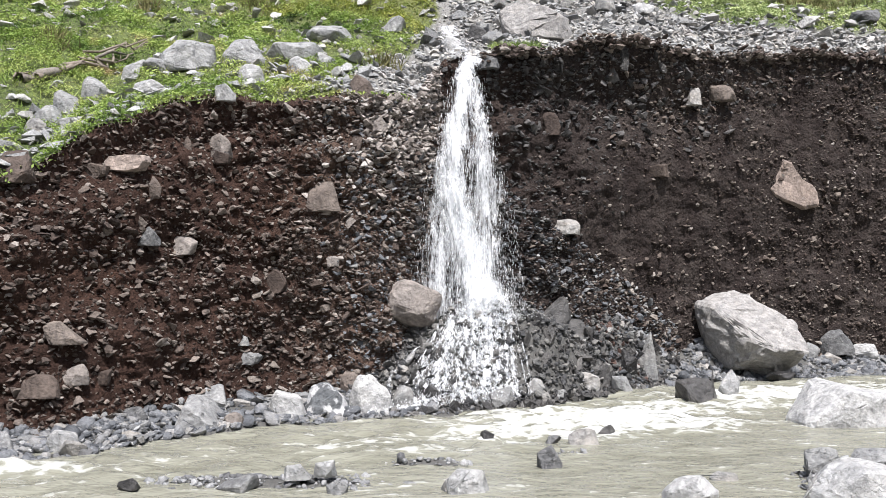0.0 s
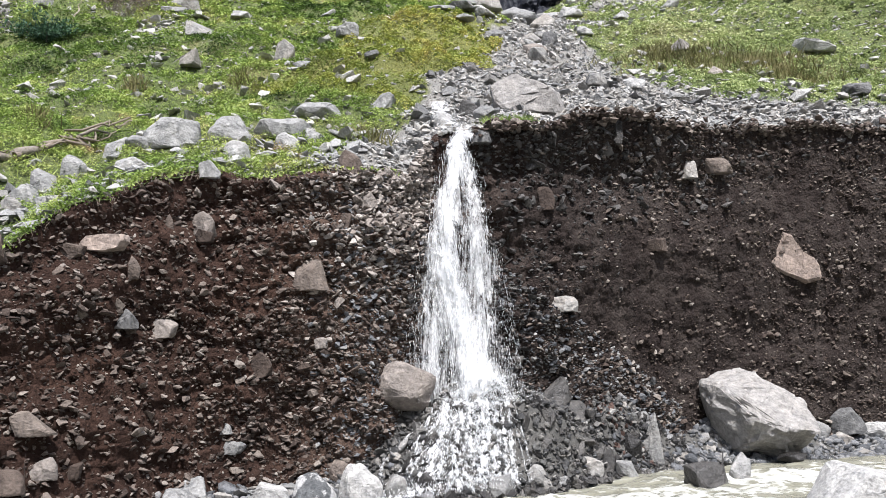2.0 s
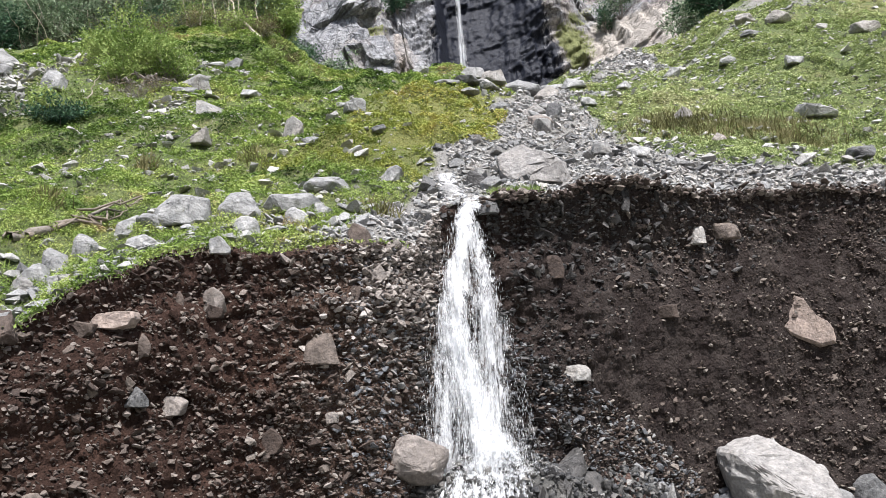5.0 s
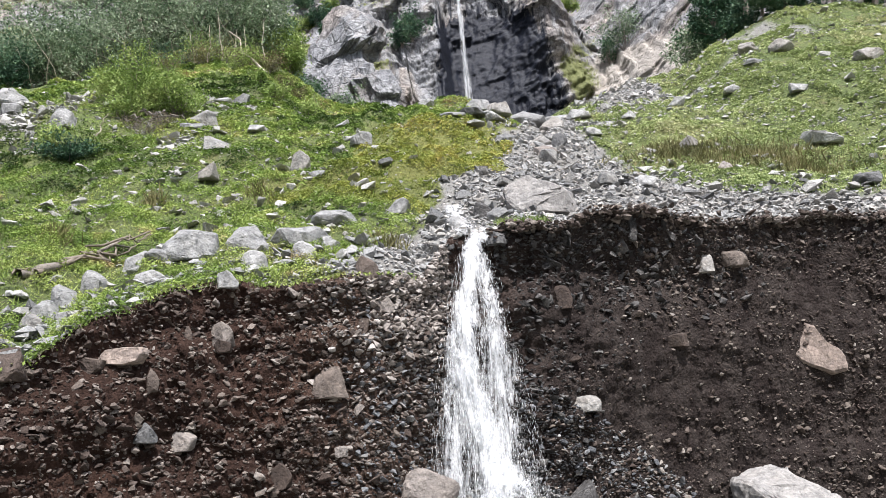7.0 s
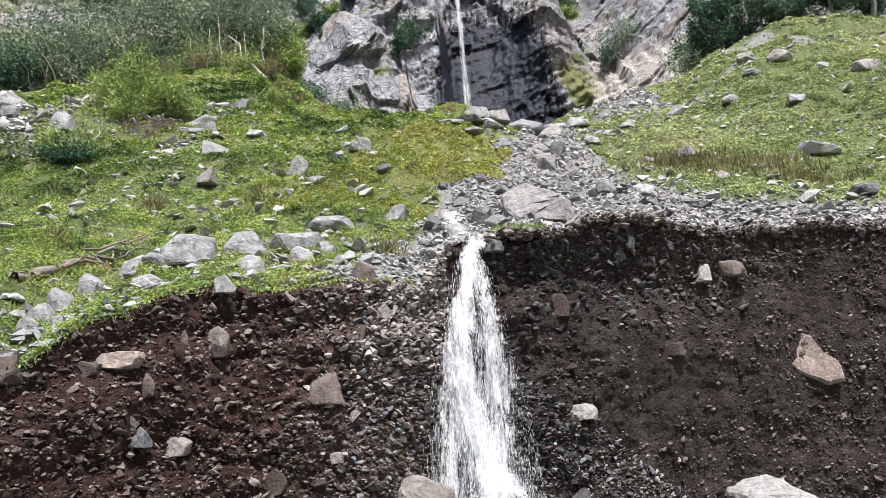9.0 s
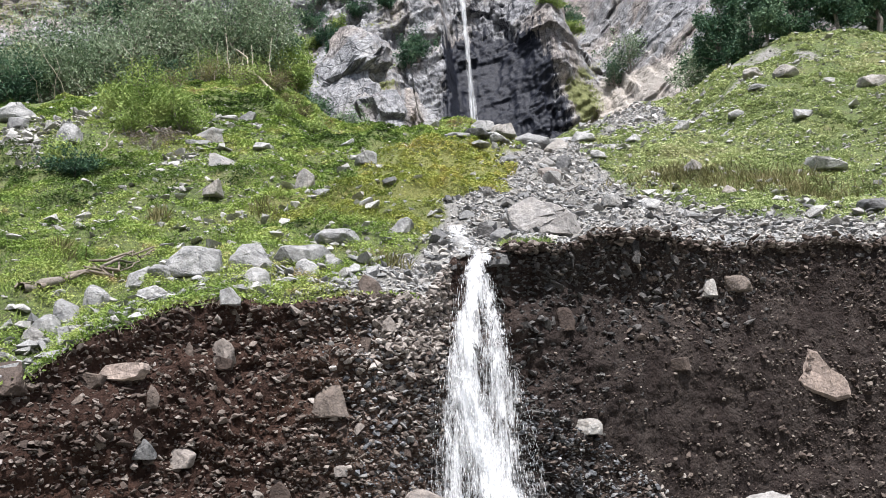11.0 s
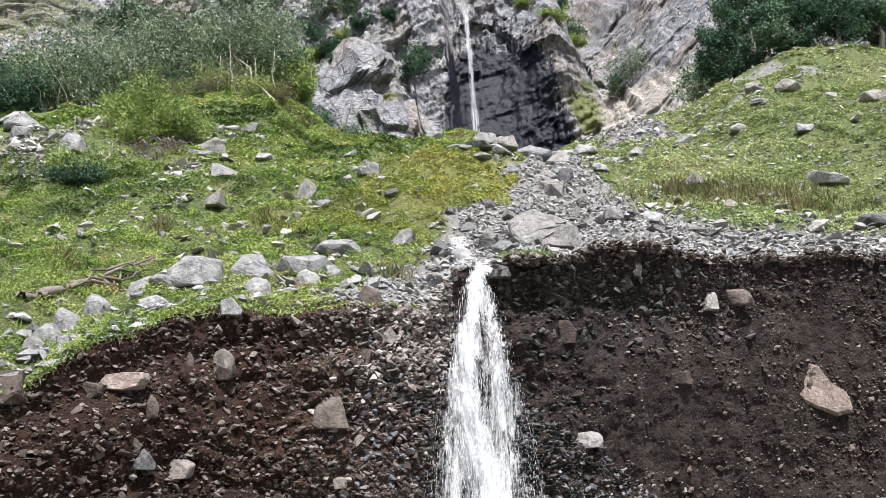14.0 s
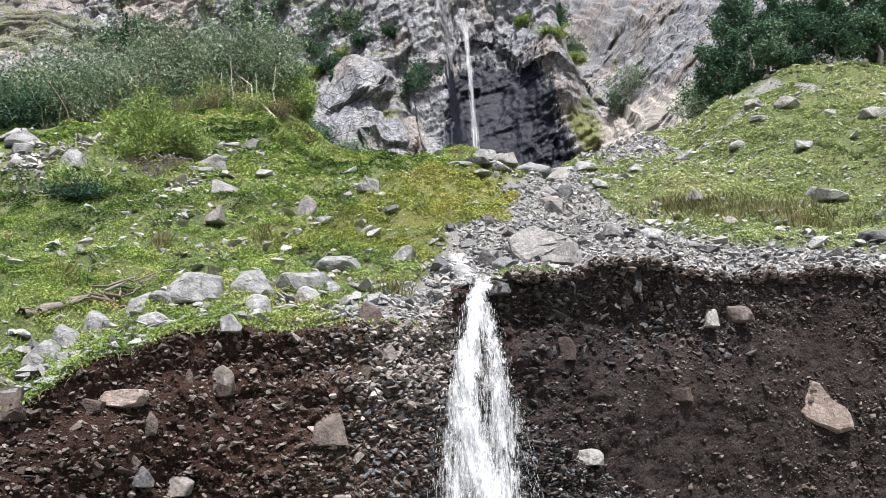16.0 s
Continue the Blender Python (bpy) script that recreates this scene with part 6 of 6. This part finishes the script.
x, y = turf_sites(150000, vr)
h = vr.uniform(0.05, 0.2, len(x)) * np.interp(y, (11, 30, 50), (0.8, 1.2, 1.6))
tagged(new("grass_blades", blade_mesh("grass_blades", np.stack([x, y, slope_z(x, y)], -1), h, LEAF_TURF, vr)), "thin grass blades among the herbs", "grass", kind="stuff")
# dry brown stalks: on the slope over the fan and in spots of the spur
cl = [(9.3, 27.3, 2.6, 1.2), (7.7, 28.4, 2.0, 1.0), (10.8, 26.5, 2.0, 1.0), (-7.1, 21.0, 0.35, 0.3), (-4.3, 19.9, 0.3, 0.25), (-7.1, 15.8, 0.3, 0.3), (-1.15, 16.8, 0.4, 0.25)]
X_, Y_ = [], []
for cx_, cy_, rx_, ry_ in cl:
    k = int(850 * max(0.2, rx_ * ry_))
    X_.append(cx_ + vr.normal(size=k) * rx_ * 0.5)
    Y_.append(cy_ + vr.normal(size=k) * ry_ * 0.5)
x, y = np.concatenate(X_), np.concatenate(Y_)
tagged(new("dry_stalks", blade_mesh("dry_stalks", np.stack([x, y, slope_z(x, y)], -1), vr.uniform(0.1, 0.36, len(x)), LEAF_OLIVE, vr)), "dry brown stalks standing in the turf", "grass", kind="stuff")
# turf hanging over the cut edge
x = vr.uniform(-7.5, -0.6, 1300)
P = np.stack([x, edge_y(x) - 0.03 - np.abs(vr.normal(size=1300)) * 0.07, edge_z(x) + 0.05 - np.abs(vr.normal(size=1300)) * 0.07], -1)
tagged(new("turf_fringe", leaf_mesh("turf_fringe", P, vr.uniform(0.018, 0.04, 1300), LEAF_TURF, vr, up=0.3)), "ragged green turf hanging over the bank's edge", "grass", kind="stuff")
# a bright tuft over the lip
x, y = vr.uniform(1.0, 2.0, 1500), 17.1 + np.abs(vr.normal(size=1500)) * 0.12
tagged(new("lip_grass", blade_mesh("lip_grass", np.stack([x, y, slope_z(x, y)], -1), vr.uniform(0.06, 0.18, 1500), LEAF_LIGHT, vr, 0.8)), "bright green grass tuft at the edge beside the fall", "grass", kind="stuff")
# roots and stems hanging at the cut edge
x = vr.uniform(-7, -0.8, 350)
P = np.stack([x, edge_y(x) - 0.05 - vr.uniform(0, 0.12, 350), edge_z(x) + vr.uniform(-0.12, 0.03, 350)], -1)
a = vr.uniform(0, 6.28, 350)
ln = vr.uniform(0.02, 0.14, 350)
s = np.stack([np.cos(a), np.sin(a), 0 * a], -1) * 0.006
v = np.stack([P - s, P + s, P + np.stack([vr.normal(size=350) * 0.06, -0.05 - 0 * a, -ln], -1)], 1)
tagged(new("hanging_roots", mesh_from("hanging_roots", v.reshape(-1, 3), np.arange(1050).reshape(350, 3), WOOD, False)), "fine roots hanging from the cut turf edge", "roots", kind="stuff")


def tube(bm, a, b, ra, rb, sides=5):
    """A tapered limb from a to b."""
    a, b = Vector(a), Vector(b)
    q = (b - a).to_track_quat("Z", "Y")
    rings = []
    for c, r_ in ((a, ra), (b, rb)):
        rings.append([bm.verts.new(c + q @ Vector((r_ * math.cos(k * 2 * math.pi / sides), r_ * math.sin(k * 2 * math.pi / sides), 0))) for k in range(sides)])
    for k in range(sides):
        bm.faces.new((rings[0][k], rings[0][(k + 1) % sides], rings[1][(k + 1) % sides], rings[1][k]))
    bm.faces.new(rings[1])


def limbs(bm, base, tip, r0, rnd, bends=4, twig=0, sag=0.15):
    """A crooked limb in one skin, with twigs; returns points along it."""
    base, tip = Vector(base), Vector(tip)
    pts = [base]
    ln = (tip - base).length
    for k in range(1, bends + 1):
        t = k / bends
        pts.append(base.lerp(tip, t) + Vector((rnd.gauss(0, 1), rnd.gauss(0, 1), rnd.gauss(0, 0.5))) * ln * sag * 0.35)
    q = (tip - base).to_track_quat("Z", "Y")
    last = None
    for k, c in enumerate(pts):
        r_ = r0 * (1 - 0.8 * k / bends)
        ring = [bm.verts.new(c + q @ Vector((r_ * math.cos(a * 1.2566), r_ * math.sin(a * 1.2566), 0))) for a in range(5)]
        if last:
            for a in range(5):
                bm.faces.new((last[a], last[(a + 1) % 5], ring[(a + 1) % 5], ring[a]))
        last = ring
    bm.faces.new(last)
    for _ in range(twig):
        k = rnd.randrange(1, bends + 1)
        e = pts[k] + Vector((rnd.gauss(0, 1), rnd.gauss(0, 1), abs(rnd.gauss(0.4, 0.5)))) * ln * 0.25
        tube(bm, pts[k], e, r0 * 0.3, r0 * 0.08, 4)
        pts.append(e)
    return pts


def shrub(label, at, width, height, leaf, material, seed, n_leaves=3000, stems=9, name="shrub", category="shrub", bark=None):
    """Many stems from one stool and leaves in ragged clumps along them."""
    rnd, r = random.Random(seed), np.random.default_rng(seed)
    ob = tagged(new(name), label, category)
    ob.location = at
    bm = bmesh.new()
    tips = []
    for k in range(stems):
        a, d = rnd.uniform(0, 2 * math.pi), rnd.uniform(0.1, 0.5) * width
        tip = (math.cos(a) * d, math.sin(a) * d, height * rnd.uniform(0.55, 1.0) * (1 - 0.5 * (d / width) ** 2))
        pts = limbs(bm, (math.cos(a) * d * 0.15, math.sin(a) * d * 0.15, -0.1), tip, 0.012 * height + 0.006, rnd, 4, 4)
        tips += [p for p in pts if p.z > 0.22 * height]
    me = bpy.data.meshes.new("stem_clump")
    bm.to_mesh(me)
    bm.free()
    me.materials.append(bark or BARK)
    part("stem_clump", me, ob)
    T = np.array(tips)
    c = T[r.integers(0, len(T), n_leaves)]
    P = c + r.normal(size=(n_leaves, 3)) * np.array((0.1 * width, 0.1 * width, 0.09 * height))
    P[:, 2] = np.maximum(P[:, 2], 0.05 * height)
    part("foliage", leaf_mesh("foliage", P, r.uniform(0.6, 1.3, n_leaves) * leaf, material, r, up=0.35, slim=0.35), ob)
    return ob


def on_slope(x, y, dz=0.0):
    return (x, y, float(slope_z(x, y)) + dz)


k = 0
for x, y, w, h, m in ((-30, 53, 5, 4.6, LEAF_BUSH), (-27, 51, 4.5, 4.2, LEAF_BUSH), (-24.5, 53, 5, 5.4, LEAF_BUSH), (-22.5, 50, 4, 3.8, LEAF_BUSH), (-20.5, 53, 5, 5.6, LEAF_BUSH), (-18.5, 51, 4.2, 4.8, LEAF_BUSH),
                      (-16.5, 53, 5, 5.6, LEAF_BUSH), (-14.8, 51, 4, 5.0, LEAF_BUSH), (-12.8, 52.5, 4.2, 5.4, LEAF_BUSH), (-11.2, 51.5, 3.4, 4.6, LEAF_BUSH), (-25.5, 49, 3.5, 2.6, LEAF_DARK), (-28.5, 48.5, 3.6, 2.8, LEAF_DARK), (-31, 49, 3, 3, LEAF_DARK), (-9.4, 52, 2.2, 2.2, LEAF_LIGHT), (-22, 57, 6, 6.2, LEAF_BUSH), (-15, 57, 6, 6.0, LEAF_BUSH), (-28, 57, 6, 5.6, LEAF_BUSH)):
    k += 1
    shrub("dense grey-green willow shrub on the spur's crest" if m is LEAF_BUSH else "dark green shrub on the spur's crest", on_slope(x, y), w, h * 1.3, 0.125, m, 300 + k, 6500, 16)
for x, y, w, h, m, n in ((-11.2, 32.4, 2.5, 2.0, LEAF_LIGHT, 5000), (-12.7, 32.8, 2.3, 1.3, LEAF_LIGHT, 3000), (-10.0, 32.2, 2.0, 1.5, LEAF_LIGHT, 2200), (-11.9, 31.8, 2.2, 1.0, LEAF_LIGHT, 2200), (-10.4, 45, 2.4, 1.2, LEAF_LIGHT, 1500), (-13.5, 47, 3, 1.5, LEAF_LIGHT, 1500), (-7.3, 37.6, 1.1, 0.9, LEAF_LIGHT, 900), (-5.7, 36.7, 1.0, 0.8, LEAF_LIGHT, 800), (-11.8, 27, 1.9, 0.7, LEAF_DARK, 2000), (-12.8, 27.6, 1.5, 1.0, LEAF_LIGHT, 1200), (-8.4, 39, 0.9, 0.7, LEAF_LIGHT, 600), (-15.5, 47.5, 2.5, 1.6, LEAF_DARK, 1300), (-4.3, 42, 1.0, 0.6, LEAF_LIGHT, 600), (-9.3, 46, 2.0, 1.3, LEAF_DRY, 700)):
    k += 1
    shrub("low light green bush in the turf" if m is LEAF_LIGHT else "low dark bush in the turf" if m is LEAF_DARK else "dry brown bush on the crest", on_slope(x, y), w, h, 0.07, m, 300 + k, n, 10)


for x, y, w, h in ((-10.6, 30.5, 1.7, 0.55), (-10.0, 30.7, 1.3, 0.5), (-11.3, 30.8, 1.3, 0.45)):
    k += 1
    shrub("tangle of dark bare twigs under the bush", on_slope(x, y), w, h, 0.04, LEAF_DRY, 300 + k, 120, 34, bark=BARK)
for x, y, w, h in ((-11.7, 46.4, 1.8, 1.3), (-10.6, 45.6, 1.6, 1.1), (-13.2, 46.0, 1.8, 1.2), (-9.3, 45.4, 1.4, 0.9), (-8.2, 44.6, 1.2, 0.7), (-14.8, 45.6, 1.8, 1.2), (-7.2, 43.0, 1.0, 0.7)):
    k += 1
    shrub("dry olive-brown clump on the crest", on_slope(x, y), w, h, 0.06, LEAF_OLIVE, 300 + k, 1100, 16)


def tree(label, at, width, height, seed, n_leaves=11500, leaf=0.105, material=None):
    """A tapered trunk, limbs and a ragged crown."""
    rnd, r = random.Random(seed), np.random.default_rng(seed)
    ob = tagged(new("tree"), label, "tree")
    ob.location = at
    bm = bmesh.new()
    top = Vector((rnd.gauss(0, 0.1) * width, rnd.gauss(0, 0.1) * width, height))
    spine = limbs(bm, (0, 0, -0.3), top, 0.035 * height, rnd, 6, 0, 0.08)
    tips = spine[3:]
    for q in range(14):
        j = rnd.randrange(1, 6)
        a, d = rnd.uniform(0, 6.28), width * rnd.uniform(0.25, 0.5) * (1.15 - 0.12 * j)
        tips += limbs(bm, spine[j], spine[j] + Vector((math.cos(a) * d, math.sin(a) * d, height * rnd.uniform(0.02, 0.2))), 0.012 * height, rnd, 3, 4)[1:]
    me = bpy.data.meshes.new("trunk")
    bm.to_mesh(me)
    bm.free()
    me.materials.append(BARK)
    part("trunk", me, ob)
    T = np.array(tips)
    P = T[r.integers(0, len(T), n_leaves)] + r.normal(size=(n_leaves, 3)) * 0.05 * np.array((width, width, height))
    part("crown", leaf_mesh("crown", P, r.uniform(0.6, 1.3, n_leaves) * leaf, material or LEAF_DARK, r, up=0.35, slim=0.5), ob)
    return ob


LEAF_MID = leaf_mat("mid_green_leaves", [(0.0, (0.025, 0.055, 0.035)), (0.5, (0.08, 0.145, 0.085)), (1.0, (0.2, 0.28, 0.17))], patch=0.6)
for x, y, w, h, s_ in ((17.8, 52, 3.6, 6.0, 401), (19.8, 50, 3.6, 3.8, 402), (22.0, 52, 3.8, 5.6, 403), (24.6, 51, 4.0, 5.0, 404), (27.4, 51.5, 4, 5.6, 405), (30.0, 52, 4, 6, 406), (20.5, 55, 4.5, 7, 407), (24.5, 55, 4.8, 8, 408), (29, 55.5, 5, 8, 409)):
    tree("dark green leafy tree at the top of the slope", on_slope(x, y), w, h, s_, material=LEAF_MID if s_ in (402, 405, 407) else LEAF_DARK)


# ---------------------------------------------------------------- driftwood
def driftwood(label, a, b, r0, material, seed, bends=9, sag=0.12):
    bm = bmesh.new()
    limbs(bm, a, b, r0, random.Random(seed), bends, 0, sag)
    me = bpy.data.meshes.new("driftwood")
    bm.to_mesh(me)
    bm.free()
    me.materials.append(material)
    smooth(me)
    return tagged(new("driftwood", me), label, "driftwood")


driftwood("long shaggy brown log lying in the turf", on_slope(-6.95, 14.1, 0.07), on_slope(-6.1, 16.5, 0.1), 0.1, BARK, 3, bends=14, sag=0.1)
driftwood("split half of the weathered log in the turf", on_slope(-6.75, 14.3, 0.12), on_slope(-5.75, 16.9, 0.1), 0.06, WOOD, 4, bends=14, sag=0.12)
driftwood("thin pale branch lying along the log", on_slope(-6.5, 15.4, 0.16), on_slope(-5.4, 17.5, 0.12), 0.03, WOOD, 14, bends=12, sag=0.14)
for k in range(5):
    driftwood("thin brown stick washed up against the log", on_slope(-7.0 + 0.22 * k, 14.0 + 0.45 * k, 0.1), on_slope(-6.55 + 0.22 * k, 15.0 + 0.45 * k, 0.16 + 0.03 * (k % 3)), 0.022, WOOD, 30 + k, sag=0.16)
driftwood("bleached dead trunk leaning on the crest", on_slope(-9.3, 44.6, 0.1), on_slope(-11.4, 45.5, 2.2), 0.1, PALE_WOOD, 5, bends=4, sag=0.08)
driftwood("bleached forked dead branch on the crest", on_slope(-9.1, 44.4, 0.2), on_slope(-10.9, 45.2, 0.9), 0.09, PALE_WOOD, 15, bends=4, sag=0.1)
for k in range(6):
    driftwood("bleached upright dead stem on the crest", on_slope(-13.6 + 0.75 * k, 46.5, -0.1), on_slope(-13.8 + 0.75 * k + 0.3 * (k % 2), 46.5, 2.0 + 0.5 * (k % 3)), 0.045, PALE_WOOD, 160 + k, bends=4, sag=0.06)
for k in range(6):
    driftwood("dark twisted root under the bush", on_slope(-11.8 + 0.3 * k, 31.4, 0.3 + 0.08 * (k % 3)), on_slope(-10.4 + 0.25 * k, 30.9 - 0.1 * k, 0.15), 0.05, BARK, 60 + k, sag=0.3)
for k in range(14):
    driftwood("thin bare grey branch arching out of the willows", on_slope(-26 + 1.1 * k, 48.5 + 0.4 * (k % 3), -0.1), on_slope(-27.6 + 1.1 * k + 0.7 * (k % 4), 47.2, 1.6 + 0.5 * (k % 5)), 0.035, PALE_WOOD, 260 + k, bends=5, sag=0.12)
driftwood("pale stick standing among the stones", on_slope(-12.4, 30.2, -0.05), on_slope(-12.0, 30.3, 0.9), 0.04, PALE_WOOD, 7)
driftwood("brown root lying at the bank's edge", (3.0, 17.7, float(edge_z(3.0)) + 0.12), (4.3, 18.3, float(edge_z(4.3)) + 0.1), 0.07, WOOD, 8)
# ---------------------------------------------------------------- outcrops and growth on the cliff
for label, seed, at, size in (("broad grey rock outcrop with ledges above the shrubs", 505, (-9.5, 78, 31), (8.5, 8, 13)), ("rounded cracked rock outcrop beside the gully's head", 509, (-4.9, 66, 25.5), (4.6, 4.5, 6.6)),
                              ("grey cracked outcrop under the cliff", 512, (-3.2, 80, 31), (5, 5, 8))):
    ob = new("rock_outcrop", boulder_mesh("rock_outcrop", seed, size, CLIFF, n=26, rough=0.09, cuts=6))
    ob.location = at
    tagged(ob, label, "rock outcrop")


def cliff_at(x, z):
    """A place on the rock face."""
    i, j = int(np.argmin(np.abs(cx - x))), int(np.argmin(np.abs(cz - z)))
    return (x, float(CY[i, j]) - 0.2, z)


k = 0
for x, z, w, h, m in ((-2.6, 47.5, 2.4, 3.4, LEAF_DARK), (-3.6, 46, 2.2, 2.6, LEAF_DARK), (-14, 57, 3, 3, LEAF_DARK), (-10.5, 57, 3.0, 2.4, LEAF_BUSH), (-13.0, 50, 3.0, 2.6, LEAF_DARK), (-17, 48, 3, 3, LEAF_DARK), (-20, 61, 3, 4, LEAF_DARK),
                      (-24, 60, 3, 4, LEAF_DARK), (-36, 58, 3, 3, LEAF_DARK), (-40, 57, 3, 3, LEAF_DARK), (17.0, 60, 2.6, 2.6, LEAF_DARK), (15.5, 63, 2, 3, LEAF_DARK), (18.5, 64, 3, 3, LEAF_DARK), (10, 62, 2.5, 1.4, LEAF_LIGHT), (-7, 43, 2.5, 2, LEAF_LIGHT), (-16, 44, 3, 2, LEAF_LIGHT), (-11, 46, 2.5, 2, LEAF_DARK), (-6, 55, 2, 1.5, LEAF_DARK), (-29, 62, 4, 3, LEAF_LIGHT), (22.1, 48.5, 4.2, 5.0, LEAF_BUSH), (20.5, 47.5, 3.0, 3.6, LEAF_DARK),
                      (-11.6, 52.5, 3.0, 1.2, LEAF_LIGHT), (-13.5, 50.5, 3.0, 1.0, LEAF_LIGHT), (-15, 54, 3.0, 2.2, LEAF_DARK), (-16.3, 49.5, 3.5, 2.5, LEAF_LIGHT), (-9.3, 54, 2.4, 1.8, LEAF_DARK), (-8.5, 48.5, 2.0, 1.2, LEAF_LIGHT), (13.5, 57, 4.0, 1.2, LEAF_LIGHT), (16.5, 56, 3.0, 1.5, LEAF_LIGHT)):
    k += 1
    shrub("dark green shrub rooted in the cliff" if m is LEAF_DARK else "light green shrub rooted in the cliff", cliff_at(x, z), w, h, 0.16, m, 700 + k, 1800, 8)
for x, y, w, h, m in ((19.0, 58, 3.2, 3.6, LEAF_BUSH), (17.2, 57, 2.6, 2.8, LEAF_BUSH), (-6.8, 61, 3, 2.4, LEAF_BUSH), (-3.0, 62, 2.6, 2, LEAF_LIGHT), (-9.5, 62, 3, 2.6, LEAF_DARK), (-1.5, 66, 2.4, 2, LEAF_LIGHT)):
    k += 1
    shrub("small bluish-green shrub at the cliff's foot", on_slope(x, y), w, h, 0.13, m, 700 + k, 2200, 9)


def conifer(label, at, height, seed):
    """A slim spruce: whorls of drooping boughs on a straight trunk."""
    rnd, r = random.Random(seed), np.random.default_rng(seed)
    ob = tagged(new("spruce_tree"), label, "tree")
    ob.location = at
    bm = bmesh.new()
    tube(bm, (0, 0, -0.3), (0, 0, height), 0.03 * height, 0.01, 6)
    me = bpy.data.meshes.new("trunk")
    bm.to_mesh(me)
    bm.free()
    me.materials.append(BARK)
    part("trunk", me, ob)
    n = 5000
    t = r.uniform(0.08, 1, n)
    a = r.uniform(0, 6.28, n)
    a = a + 0.3 * np.sin(a * 5 + t * 30)
    rad = (1 - t) * 0.24 * height * np.sqrt(r.uniform(0, 1, n)) * (0.7 + 0.3 * np.sin(t * 60))
    P = np.stack([np.cos(a) * rad, np.sin(a) * rad, t * height - 0.35 * rad], -1)
    part("crown", leaf_mesh("crown", P, r.uniform(0.08, 0.2, n), LEAF_DARK, r, up=0.4, slim=0.35), ob)
    return ob


for x, z, h, s_ in ((-21.5, 58.5, 6, 1), (-23.3, 59, 5, 2), (15.2, 61.5, 3.6, 3), (-38, 57, 4.5, 4)):
    conifer("dark spruce standing on a ledge of the cliff", cliff_at(x, z), h, 800 + s_)
